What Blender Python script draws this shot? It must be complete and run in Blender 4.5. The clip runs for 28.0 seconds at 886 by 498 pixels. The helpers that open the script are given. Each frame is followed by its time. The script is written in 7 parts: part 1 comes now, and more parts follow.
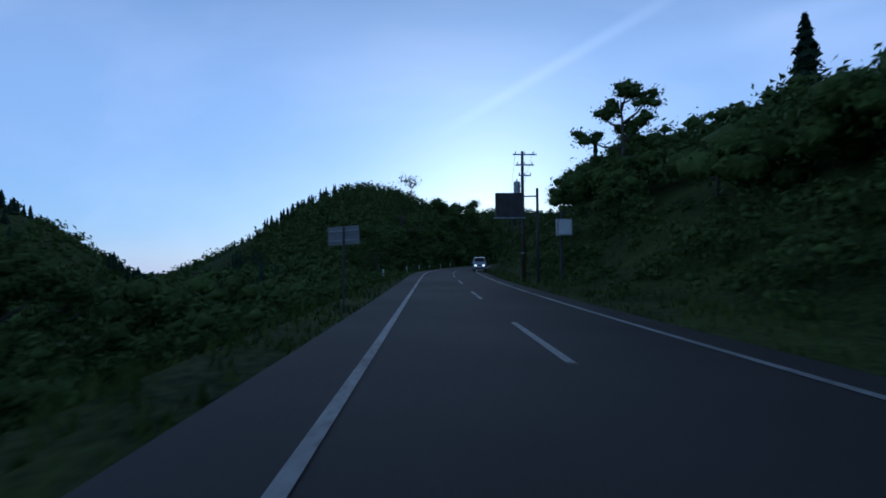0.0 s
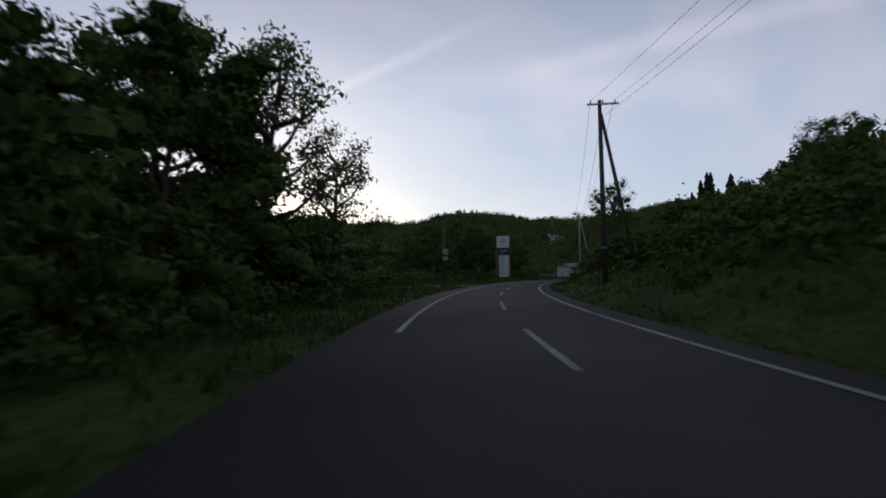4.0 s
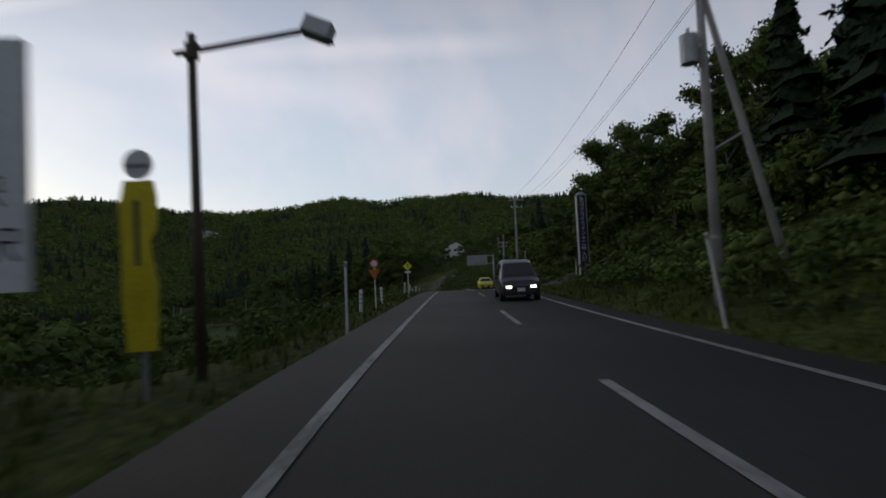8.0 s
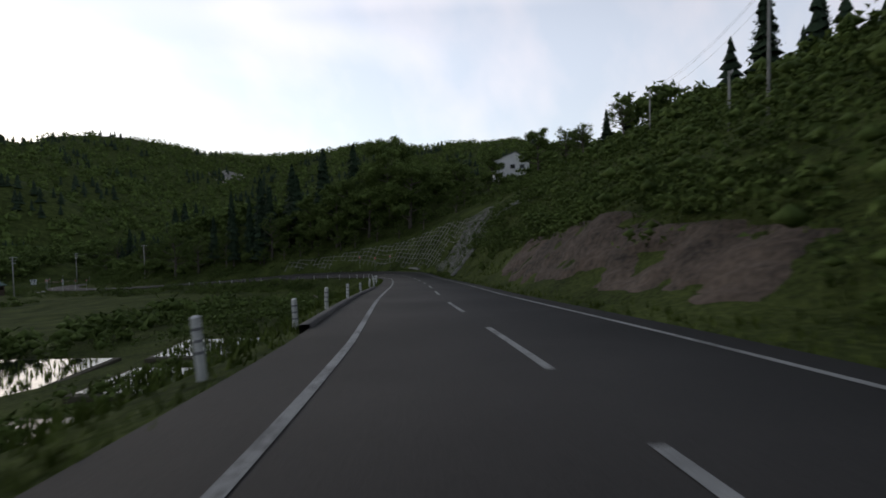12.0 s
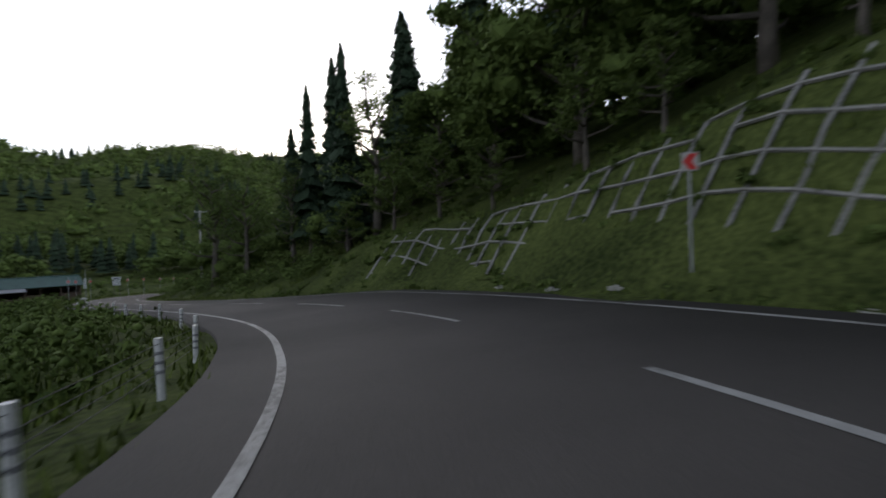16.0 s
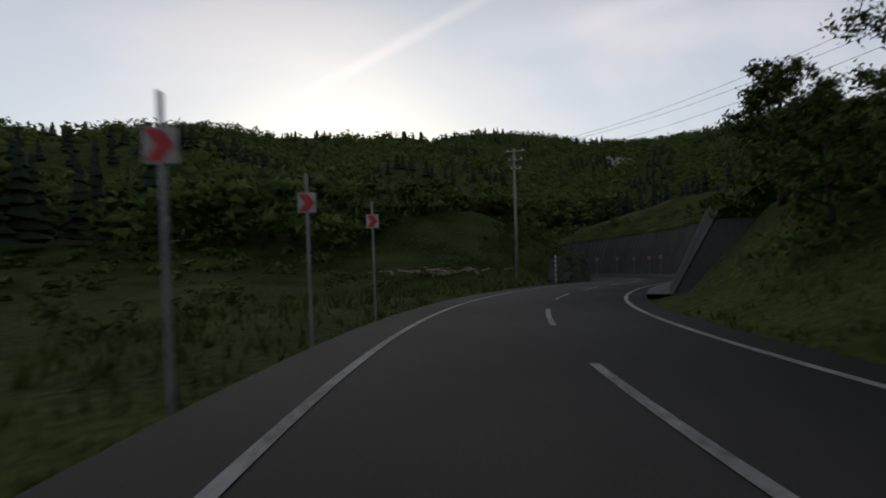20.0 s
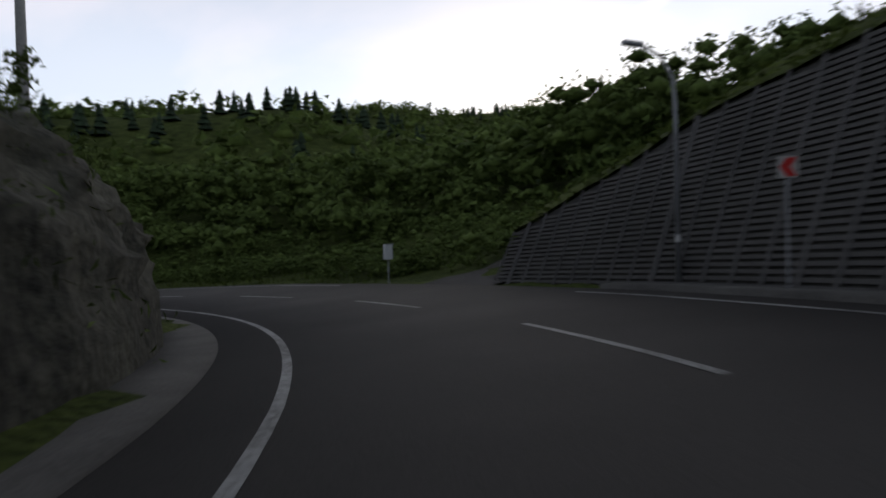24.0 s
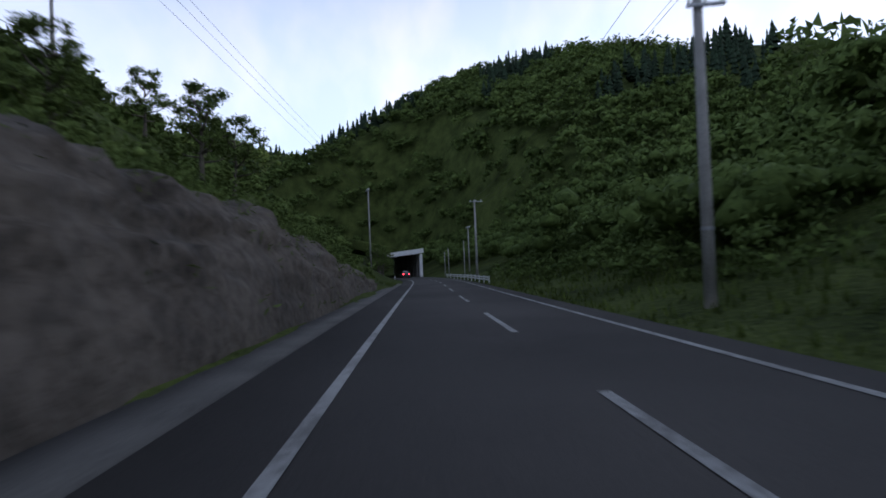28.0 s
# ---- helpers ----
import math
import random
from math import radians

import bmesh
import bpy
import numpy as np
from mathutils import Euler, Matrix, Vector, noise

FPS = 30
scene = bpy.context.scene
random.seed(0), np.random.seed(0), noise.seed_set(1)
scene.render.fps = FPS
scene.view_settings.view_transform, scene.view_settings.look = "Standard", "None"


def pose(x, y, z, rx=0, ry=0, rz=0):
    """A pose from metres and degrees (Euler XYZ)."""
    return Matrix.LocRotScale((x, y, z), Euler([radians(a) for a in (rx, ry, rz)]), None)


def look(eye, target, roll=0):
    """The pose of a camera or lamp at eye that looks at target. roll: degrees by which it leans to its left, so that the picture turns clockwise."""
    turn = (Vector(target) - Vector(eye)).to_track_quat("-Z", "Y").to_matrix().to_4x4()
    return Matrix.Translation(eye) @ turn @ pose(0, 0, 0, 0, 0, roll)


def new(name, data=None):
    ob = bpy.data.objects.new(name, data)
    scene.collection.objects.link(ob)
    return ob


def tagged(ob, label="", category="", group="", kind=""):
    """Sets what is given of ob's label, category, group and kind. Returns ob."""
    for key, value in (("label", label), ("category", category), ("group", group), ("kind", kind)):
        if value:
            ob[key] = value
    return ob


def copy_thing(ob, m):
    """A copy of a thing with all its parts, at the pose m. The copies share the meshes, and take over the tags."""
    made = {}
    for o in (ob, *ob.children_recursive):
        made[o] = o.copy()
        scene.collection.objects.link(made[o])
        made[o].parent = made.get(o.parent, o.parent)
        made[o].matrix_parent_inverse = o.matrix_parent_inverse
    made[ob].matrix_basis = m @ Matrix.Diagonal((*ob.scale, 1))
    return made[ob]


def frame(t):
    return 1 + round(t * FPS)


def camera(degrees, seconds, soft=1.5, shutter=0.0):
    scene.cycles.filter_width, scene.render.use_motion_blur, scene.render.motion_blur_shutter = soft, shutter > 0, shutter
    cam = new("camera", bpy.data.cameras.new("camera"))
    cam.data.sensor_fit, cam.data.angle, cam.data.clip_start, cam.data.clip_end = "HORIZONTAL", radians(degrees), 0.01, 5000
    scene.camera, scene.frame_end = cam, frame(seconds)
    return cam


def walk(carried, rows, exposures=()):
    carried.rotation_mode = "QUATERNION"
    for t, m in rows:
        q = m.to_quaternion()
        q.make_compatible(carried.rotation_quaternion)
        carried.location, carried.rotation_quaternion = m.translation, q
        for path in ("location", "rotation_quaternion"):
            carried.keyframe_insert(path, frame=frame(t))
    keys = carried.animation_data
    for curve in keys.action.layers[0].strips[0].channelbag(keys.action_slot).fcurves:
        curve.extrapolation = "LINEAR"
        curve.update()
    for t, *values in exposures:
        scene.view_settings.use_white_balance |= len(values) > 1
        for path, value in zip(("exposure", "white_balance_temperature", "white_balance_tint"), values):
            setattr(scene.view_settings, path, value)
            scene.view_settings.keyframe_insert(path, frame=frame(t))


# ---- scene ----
# The drive: seconds, place in metres, turn in degrees.
ROWS = [
    (0.00, -0.03, -0.00, 0.00, 92.06, 0.39, 0.02),
    (0.25, -0.24, 7.36, 0.02, 92.57, 0.72, -0.26),
    (0.50, -0.44, 14.74, 0.09, 92.95, 1.11, -0.53),
    (0.75, -0.58, 22.13, 0.18, 93.09, 1.55, -0.79),
    (1.00, -0.71, 29.54, 0.28, 93.22, 1.89, -1.01),
    (1.25, -0.81, 36.98, 0.41, 93.41, 1.93, -1.13),
    (1.50, -0.87, 44.45, 0.56, 93.56, 1.78, -1.44),
    (1.75, -0.87, 51.97, 0.72, 93.47, 1.56, -2.21),
    (2.00, -0.73, 59.53, 0.87, 93.24, 1.27, -3.61),
    (2.25, -0.37, 67.14, 0.99, 93.09, 1.05, -5.74),
    (2.50, 0.31, 74.79, 1.10, 93.10, 0.83, -8.33),
    (2.75, 1.37, 82.46, 1.22, 93.30, 0.69, -11.11),
    (3.00, 2.79, 90.12, 1.38, 93.50, 0.61, -13.69),
    (3.25, 4.55, 97.76, 1.54, 93.55, 0.47, -15.81),
    (3.50, 6.59, 105.36, 1.71, 93.50, 0.46, -17.67),
    (3.75, 8.87, 112.89, 1.86, 93.44, 0.63, -19.53),
    (4.00, 11.40, 120.33, 2.01, 93.38, 0.93, -21.51),
    (4.25, 14.18, 127.66, 2.14, 93.32, 1.27, -23.65),
    (4.50, 17.22, 134.83, 2.27, 93.25, 1.63, -25.90),
    (4.75, 20.53, 141.84, 2.38, 93.21, 1.95, -28.18),
    (5.00, 24.09, 148.67, 2.49, 93.16, 2.25, -30.31),
    (5.25, 27.84, 155.31, 2.58, 93.13, 2.47, -32.18),
    (5.50, 31.78, 161.79, 2.68, 93.15, 2.43, -34.08),
    (5.75, 35.92, 168.07, 2.78, 93.22, 2.04, -36.28),
    (6.00, 40.26, 174.14, 2.87, 93.26, 1.58, -38.60),
    (6.25, 44.80, 180.01, 2.97, 93.18, 1.50, -40.80),
    (6.50, 49.53, 185.67, 3.05, 93.07, 1.53, -42.99),
    (6.75, 54.46, 191.12, 3.12, 93.04, 1.51, -45.31),
    (7.00, 59.59, 196.35, 3.19, 92.98, 1.59, -47.71),
    (7.25, 64.95, 201.32, 3.25, 92.83, 1.76, -50.07),
    (7.50, 70.49, 206.07, 3.28, 92.65, 2.14, -52.31),
    (7.75, 76.18, 210.58, 3.31, 92.49, 2.59, -54.34),
    (8.00, 82.01, 214.87, 3.31, 92.26, 2.83, -56.21),
    (8.25, 87.94, 218.96, 3.28, 91.78, 2.79, -57.93),
    (8.50, 93.96, 222.87, 3.21, 91.50, 2.42, -59.17),
    (8.75, 100.06, 226.72, 3.15, 91.63, 1.93, -59.67),
    (9.00, 106.22, 230.57, 3.12, 91.65, 1.41, -59.64),
    (9.25, 112.40, 234.51, 3.06, 91.30, 0.84, -59.37),
    (9.50, 118.62, 238.51, 2.93, 90.67, 0.45, -59.10),
    (9.75, 124.87, 242.56, 2.70, 90.17, 0.26, -59.04),
    (10.00, 131.15, 246.62, 2.39, 89.62, 0.13, -59.20),
    (10.25, 137.48, 250.67, 1.98, 88.70, -0.13, -59.47),
    (10.50, 143.83, 254.71, 1.44, 87.87, -0.34, -59.53),
    (10.75, 150.18, 258.77, 0.83, 87.49, -0.33, -59.13),
    (11.00, 156.48, 262.91, 0.20, 87.44, 0.00, -58.28),
    (11.25, 162.67, 267.19, -0.43, 87.56, 0.77, -57.03),
    (11.50, 168.76, 271.64, -1.03, 87.66, 1.39, -55.41),
    (11.75, 174.70, 276.27, -1.63, 87.68, 1.44, -53.50),
    (12.00, 180.50, 281.12, -2.23, 87.67, 1.11, -51.53),
    (12.25, 186.17, 286.14, -2.84, 87.70, 0.68, -49.82),
    (12.50, 191.74, 291.29, -3.44, 87.74, 0.33, -48.94),
    (12.75, 197.28, 296.47, -4.05, 87.76, 0.14, -49.20),
    (13.00, 202.86, 301.58, -4.65, 87.75, 0.07, -49.81),
    (13.25, 208.44, 306.63, -5.24, 87.78, 0.02, -49.95),
    (13.50, 213.99, 311.64, -5.83, 87.83, -0.02, -49.69),
    (13.75, 219.44, 316.61, -6.41, 87.90, -0.05, -49.27),
    (14.00, 224.78, 321.58, -6.97, 87.97, -0.06, -48.64),
    (14.25, 229.97, 326.54, -7.51, 88.05, -0.05, -47.73),
    (14.50, 234.99, 331.49, -8.03, 88.11, 0.13, -46.92),
    (14.75, 239.86, 336.40, -8.53, 88.16, 0.59, -46.24),
    (15.00, 244.52, 341.31, -9.02, 88.23, 1.15, -44.14),
    (15.25, 248.76, 346.37, -9.48, 88.38, 1.55, -39.33),
    (15.50, 252.38, 351.75, -9.91, 88.65, 1.76, -32.51),
    (15.75, 255.24, 357.47, -10.30, 89.05, 1.77, -24.77),
    (16.00, 257.25, 363.52, -10.65, 89.23, 1.73, -16.21),
    (16.25, 258.33, 369.87, -11.02, 88.80, 1.87, -6.83),
    (16.50, 258.37, 376.46, -11.43, 88.41, 2.15, 2.34),
    (16.75, 257.39, 383.16, -11.85, 88.51, 2.51, 10.36),
    (17.00, 255.51, 389.86, -12.25, 88.64, 2.64, 17.11),
    (17.25, 252.78, 396.43, -12.65, 88.46, 2.17, 22.50),
    (17.50, 249.50, 402.89, -13.10, 88.15, 1.58, 25.56),
    (17.75, 246.04, 409.35, -13.59, 88.20, 1.27, 25.57),
    (18.00, 242.68, 415.91, -14.07, 88.49, 1.22, 23.41),
    (18.25, 239.75, 422.68, -14.51, 88.85, 1.51, 20.15),
    (18.50, 237.26, 429.60, -14.91, 89.09, 1.83, 16.19),
    (18.75, 235.29, 436.67, -15.31, 89.11, 2.11, 11.64),
    (19.00, 233.92, 443.84, -15.72, 89.13, 2.30, 6.59),
    (19.25, 233.20, 451.07, -16.12, 89.24, 2.19, 1.11),
    (19.50, 233.17, 458.29, -16.49, 89.38, 2.06, -4.56),
    (19.75, 233.86, 465.39, -16.85, 89.37, 1.95, -10.17),
    (20.00, 235.20, 472.32, -17.21, 89.29, 1.80, -15.54),
    (20.25, 237.14, 479.01, -17.57, 89.29, 1.67, -20.67),
    (20.50, 239.62, 485.38, -17.92, 89.32, 1.49, -26.07),
    (20.75, 242.66, 491.35, -18.26, 89.36, 1.33, -32.05),
    (21.00, 246.22, 496.86, -18.59, 89.33, 1.18, -37.48),
    (21.25, 250.12, 501.95, -18.93, 89.19, 1.05, -41.22),
    (21.50, 254.18, 506.70, -19.27, 89.01, 0.95, -43.51),
    (21.75, 258.28, 511.24, -19.63, 88.83, 0.90, -44.73),
    (22.00, 262.34, 515.63, -20.00, 88.65, 0.86, -44.54),
    (22.25, 266.24, 520.03, -20.38, 88.44, 0.86, -42.57),
    (22.50, 269.88, 524.53, -20.78, 88.31, 1.02, -39.23),
    (22.75, 273.17, 529.22, -21.18, 88.33, 1.38, -34.90),
    (23.00, 276.02, 534.18, -21.57, 88.43, 1.69, -28.96),
    (23.25, 278.25, 539.46, -21.95, 88.54, 1.76, -20.94),
    (23.50, 279.66, 545.05, -22.32, 88.68, 1.64, -11.73),
    (23.75, 280.15, 550.87, -22.68, 88.89, 1.55, -2.37),
    (24.00, 279.68, 556.80, -23.03, 89.10, 1.56, 7.09),
    (24.25, 278.24, 562.69, -23.37, 89.26, 1.49, 16.76),
    (24.50, 275.76, 568.39, -23.70, 89.42, 1.50, 26.21),
    (24.75, 272.35, 573.75, -24.03, 89.63, 1.56, 35.14),
    (25.00, 268.04, 578.61, -24.33, 89.95, 1.60, 44.30),
    (25.25, 262.87, 582.75, -24.60, 90.32, 1.73, 54.34),
    (25.50, 256.94, 585.96, -24.83, 90.57, 1.84, 64.54),
    (25.75, 250.44, 588.15, -25.05, 90.53, 2.02, 73.90),
    (26.00, 243.63, 589.35, -25.29, 90.38, 2.13, 81.41),
    (26.25, 236.67, 589.79, -25.55, 90.37, 1.93, 86.28),
    (26.50, 229.64, 589.82, -25.80, 90.48, 1.66, 88.36),
    (26.75, 222.54, 589.74, -26.04, 90.60, 1.47, 88.07),
    (27.00, 215.37, 589.76, -26.27, 90.67, 1.39, 87.05),
    (27.25, 208.12, 589.91, -26.50, 90.56, 1.62, 86.81),
    (27.50, 200.77, 590.06, -26.74, 90.48, 1.89, 86.98),
    (27.75, 193.32, 590.19, -26.98, 90.50, 2.14, 86.91),
    (28.00, 185.75, 590.37, -27.20, 90.58, 2.36, 86.62),
]
cam = camera(78.5, 28.0, soft=1.7, shutter=0.2)
walk(cam, [(t, pose(*row)) for t, *row in ROWS],
     exposures=[(0.0, -0.5, 4500, 2), (0.5, -0.45, 4800, 5), (1.0, -0.33, 5600, 11), (2.0, -0.3, 6000, 11), (3.0, -0.2, 6700, 11),
                (6.0, -0.25, 7000, 8), (8.0, -0.05, 7400, 8), (9.0, -0.05, 7400, 8), (11.0, 0.35, 7500, 8), (12.5, 0.5, 7400, 8), (14.5, 1.1, 7300, 8),
                (15.0, 1.25, 7300, 8), (16.0, 1.3, 7400, 9), (16.6, 0.65, 7500, 9), (17.0, 0.2, 7600, 9), (19.0, 0.0, 7700, 8), (20.0, -0.08, 7700, 8), (22.5, 0.6, 7400, 8),
                (23.0, 0.68, 7200, 7), (24.0, 0.45, 7600, 9), (25.0, 0.65, 7500, 8), (26.0, 0.8, 6500, 6), (27.0, 0.95, 6200, 9), (28.0, 1.03, 6300, 11)])

# ---- evening light: the sun has just gone down beyond the hills ----
world = bpy.data.worlds.new("evening_sky")
scene.world = world
world.use_nodes = True
wn, wl = world.node_tree.nodes, world.node_tree.links
wn.clear()
w_out = wn.new("ShaderNodeOutputWorld")
w_bg = wn.new("ShaderNodeBackground")
sky = wn.new("ShaderNodeTexSky")
sky.sky_type = "NISHITA"
sky.sun_disc = False
sky.sun_elevation = radians(9)
sky.sun_rotation = radians(5)
sky.air_density, sky.dust_density, sky.ozone_density = 1.0, 0.6, 3.0
w_bg.inputs["Strength"].default_value = 0.06
wl.new(sky.outputs["Color"], w_bg.inputs["Color"])
# a thin, even veil of high cloud in front of the clear sky, with a few drawn-out streaks
w_veil, w_sum = wn.new("ShaderNodeBackground"), wn.new("ShaderNodeAddShader")
w_co, w_map, w_noise, w_ramp = wn.new("ShaderNodeTexCoord"), wn.new("ShaderNodeMapping"), wn.new("ShaderNodeTexNoise"), wn.new("ShaderNodeValToRGB")
w_map.inputs["Rotation"].default_value = (radians(20), radians(-28), radians(30))
w_map.inputs["Scale"].default_value = (1.2, 7.0, 5.0)
w_noise.inputs["Scale"].default_value, w_noise.inputs["Detail"].default_value = 1.3, 5.0
w_ramp.color_ramp.elements[0].position, w_ramp.color_ramp.elements[1].position = 0.42, 0.78
w_ramp.color_ramp.elements[0].color, w_ramp.color_ramp.elements[1].color = (0.355, 0.385, 0.49, 1), (0.475, 0.455, 0.535, 1)
wl.new(w_co.outputs["Generated"], w_map.inputs["Vector"])
wl.new(w_map.outputs["Vector"], w_noise.inputs["Vector"])
wl.new(w_noise.outputs["Fac"], w_ramp.inputs["Fac"])
# the glow lies low over the hills; overhead the evening sky is already dim
w_sep, w_dim = wn.new("ShaderNodeSeparateXYZ"), wn.new("ShaderNodeMapRange")
w_dim.interpolation_type = "SMOOTHSTEP"
w_dim.inputs["From Min"].default_value, w_dim.inputs["From Max"].default_value = 0.26, 0.72
w_dim.inputs["To Min"].default_value, w_dim.inputs["To Max"].default_value = 1.22, 0.32
wl.new(w_co.outputs["Generated"], w_sep.inputs["Vector"])
wl.new(w_sep.outputs["Z"], w_dim.inputs["Value"])
w_side, w_mul = wn.new("ShaderNodeMapRange"), wn.new("ShaderNodeMath")
w_side.inputs["From Min"].default_value, w_side.inputs["From Max"].default_value = -0.3, 0.75
w_side.inputs["To Min"].default_value, w_side.inputs["To Max"].default_value = 0.74, 1.04
w_mul.operation = "MULTIPLY"
wl.new(w_sep.outputs["Y"], w_side.inputs["Value"])
wl.new(w_side.outputs["Result"], w_mul.inputs[0])
wl.new(w_dim.outputs["Result"], w_mul.inputs[1])
wl.new(w_mul.outputs[0], w_veil.inputs["Strength"])


def streak(start, end, width, amount):
    """A drawn-out streak of cirrus between two directions: how much of it lies in each direction of the sky."""
    a, b = Vector(start).normalized(), Vector(end).normalized()
    across, middle = a.cross(b).normalized(), (a + b).normalized()
    res = None
    for direction, lo, hi, flip in ((across, 0.0, width, True), (middle, middle.dot(a) - 0.03, middle.dot(a) + 0.02, False)):
        dot, mr = wn.new("ShaderNodeVectorMath"), wn.new("ShaderNodeMapRange")
        dot.operation = "DOT_PRODUCT"
        dot.inputs[1].default_value = direction
        wl.new(w_co.outputs["Generated"], dot.inputs[0])
        value = dot.outputs["Value"]
        if flip:
            ab = wn.new("ShaderNodeMath")
            ab.operation = "ABSOLUTE"
            wl.new(value, ab.inputs[0])
            value = ab.outputs[0]
        mr.interpolation_type = "SMOOTHSTEP"
        mr.inputs["From Min"].default_value, mr.inputs["From Max"].default_value = lo, hi
        mr.inputs["To Min"].default_value, mr.inputs["To Max"].default_value = (amount, 0.0) if flip else (0.0, 1.0)
        wl.new(value, mr.inputs["Value"])
        if res is None:
            res = mr.outputs["Result"]
        else:
            mul = wn.new("ShaderNodeMath")
            mul.operation = "MULTIPLY"
            wl.new(res, mul.inputs[0])
            wl.new(mr.outputs["Result"], mul.inputs[1])
            res = mul.outputs[0]
    return res


w_last = w_ramp.outputs["Color"]
for start, end, width, amount in (((0.085, 0.952, 0.291), (0.34, 0.845, 0.413), 0.016, 0.19), ((0.50, 0.78, 0.362), (0.83, 0.41, 0.385), 0.030, 0.18), ((0.36, 0.83, 0.34), (0.70, 0.62, 0.30), 0.05, 0.12)):
    w_mix = wn.new("ShaderNodeMix")
    w_mix.data_type, w_mix.blend_type = "RGBA", "MIX"
    w_mix.inputs[7].default_value = (0.95, 0.86, 0.92, 1)
    wl.new(streak(start, end, width, amount), w_mix.inputs[0])
    wl.new(w_last, w_mix.inputs[6])
    w_last = w_mix.outputs[2]
wl.new(w_last, w_veil.inputs["Color"])
wl.new(w_bg.outputs["Background"], w_sum.inputs[0])
wl.new(w_veil.outputs["Background"], w_sum.inputs[1])
wl.new(w_sum.outputs["Shader"], w_out.inputs["Surface"])

sun = bpy.data.lights.new("sun", "SUN")
sun.energy, sun.angle, sun.color = 0.3, radians(40), (1.0, 0.9, 0.82)
sun_ob = new("sun", sun)
sun_ob.matrix_world = look((0, 400, 60), (20, 0, 0))


# ---- materials ----
def mat(name, base, rough=0.8, var=0.35, scale=1.0, fine=25.0, bump=0.0, bump_scale=30.0, metal=0.0, spec=0.4, island=0.0, tint=None, objvar=0.0):
    """A procedural surface: a base colour broken up at two scales, with relief; island or objvar vary it from piece to piece."""
    m = bpy.data.materials.new(name)
    m.use_nodes = True
    n, l = m.node_tree.nodes, m.node_tree.links
    b = n["Principled BSDF"]
    b.inputs["Roughness"].default_value = rough
    b.inputs["Metallic"].default_value = metal
    b.inputs["Specular IOR Level"].default_value = spec
    n1 = n.new("ShaderNodeTexNoise")
    n1.inputs["Scale"].default_value, n1.inputs["Detail"].default_value = scale, 5.0
    n2 = n.new("ShaderNodeTexNoise")
    n2.inputs["Scale"].default_value, n2.inputs["Detail"].default_value = fine, 3.0
    geo = n.new("ShaderNodeNewGeometry")
    l.new(geo.outputs["Position"], n1.inputs["Vector"])
    l.new(geo.outputs["Position"], n2.inputs["Vector"])
    add = n.new("ShaderNodeMath")
    add.operation = "ADD"
    l.new(n1.outputs["Fac"], add.inputs[0])
    l.new(n2.outputs["Fac"], add.inputs[1])
    last = add.outputs[0]
    lo, hi = 0.7, 1.3
    if island or objvar:
        r = geo.outputs["Random Per Island"]
        if objvar:
            r = n.new("ShaderNodeObjectInfo").outputs["Random"]
        k = n.new("ShaderNodeMath")
        k.operation = "MULTIPLY_ADD"
        l.new(r, k.inputs[0])
        k.inputs[1].default_value = island or objvar
        l.new(last, k.inputs[2])
        last = k.outputs[0]
        hi += island or objvar
    mr = n.new("ShaderNodeMapRange")
    mr.inputs["From Min"].default_value, mr.inputs["From Max"].default_value = lo, hi
    l.new(last, mr.inputs["Value"])
    mix = n.new("ShaderNodeMix")
    mix.data_type = "RGBA"
    c1 = [max(0.0, c * (1 - var)) for c in base]
    c2 = [min(1.0, c * (1 + var)) for c in (tint or base)]
    mix.inputs[6].default_value, mix.inputs[7].default_value = (*c1, 1), (*c2, 1)
    l.new(mr.outputs["Result"], mix.inputs[0])
    l.new(mix.outputs[2], b.inputs["Base Color"])
    if bump:
        n3 = n.new("ShaderNodeTexNoise")
        n3.inputs["Scale"].default_value, n3.inputs["Detail"].default_value = bump_scale, 4.0
        l.new(geo.outputs["Position"], n3.inputs["Vector"])
        bp = n.new("ShaderNodeBump")
        bp.inputs["Strength"].default_value, bp.inputs["Distance"].default_value = 1.0, bump
        l.new(n3.outputs["Fac"], bp.inputs["Height"])
        l.new(bp.outputs["Normal"], b.inputs["Normal"])
    return m


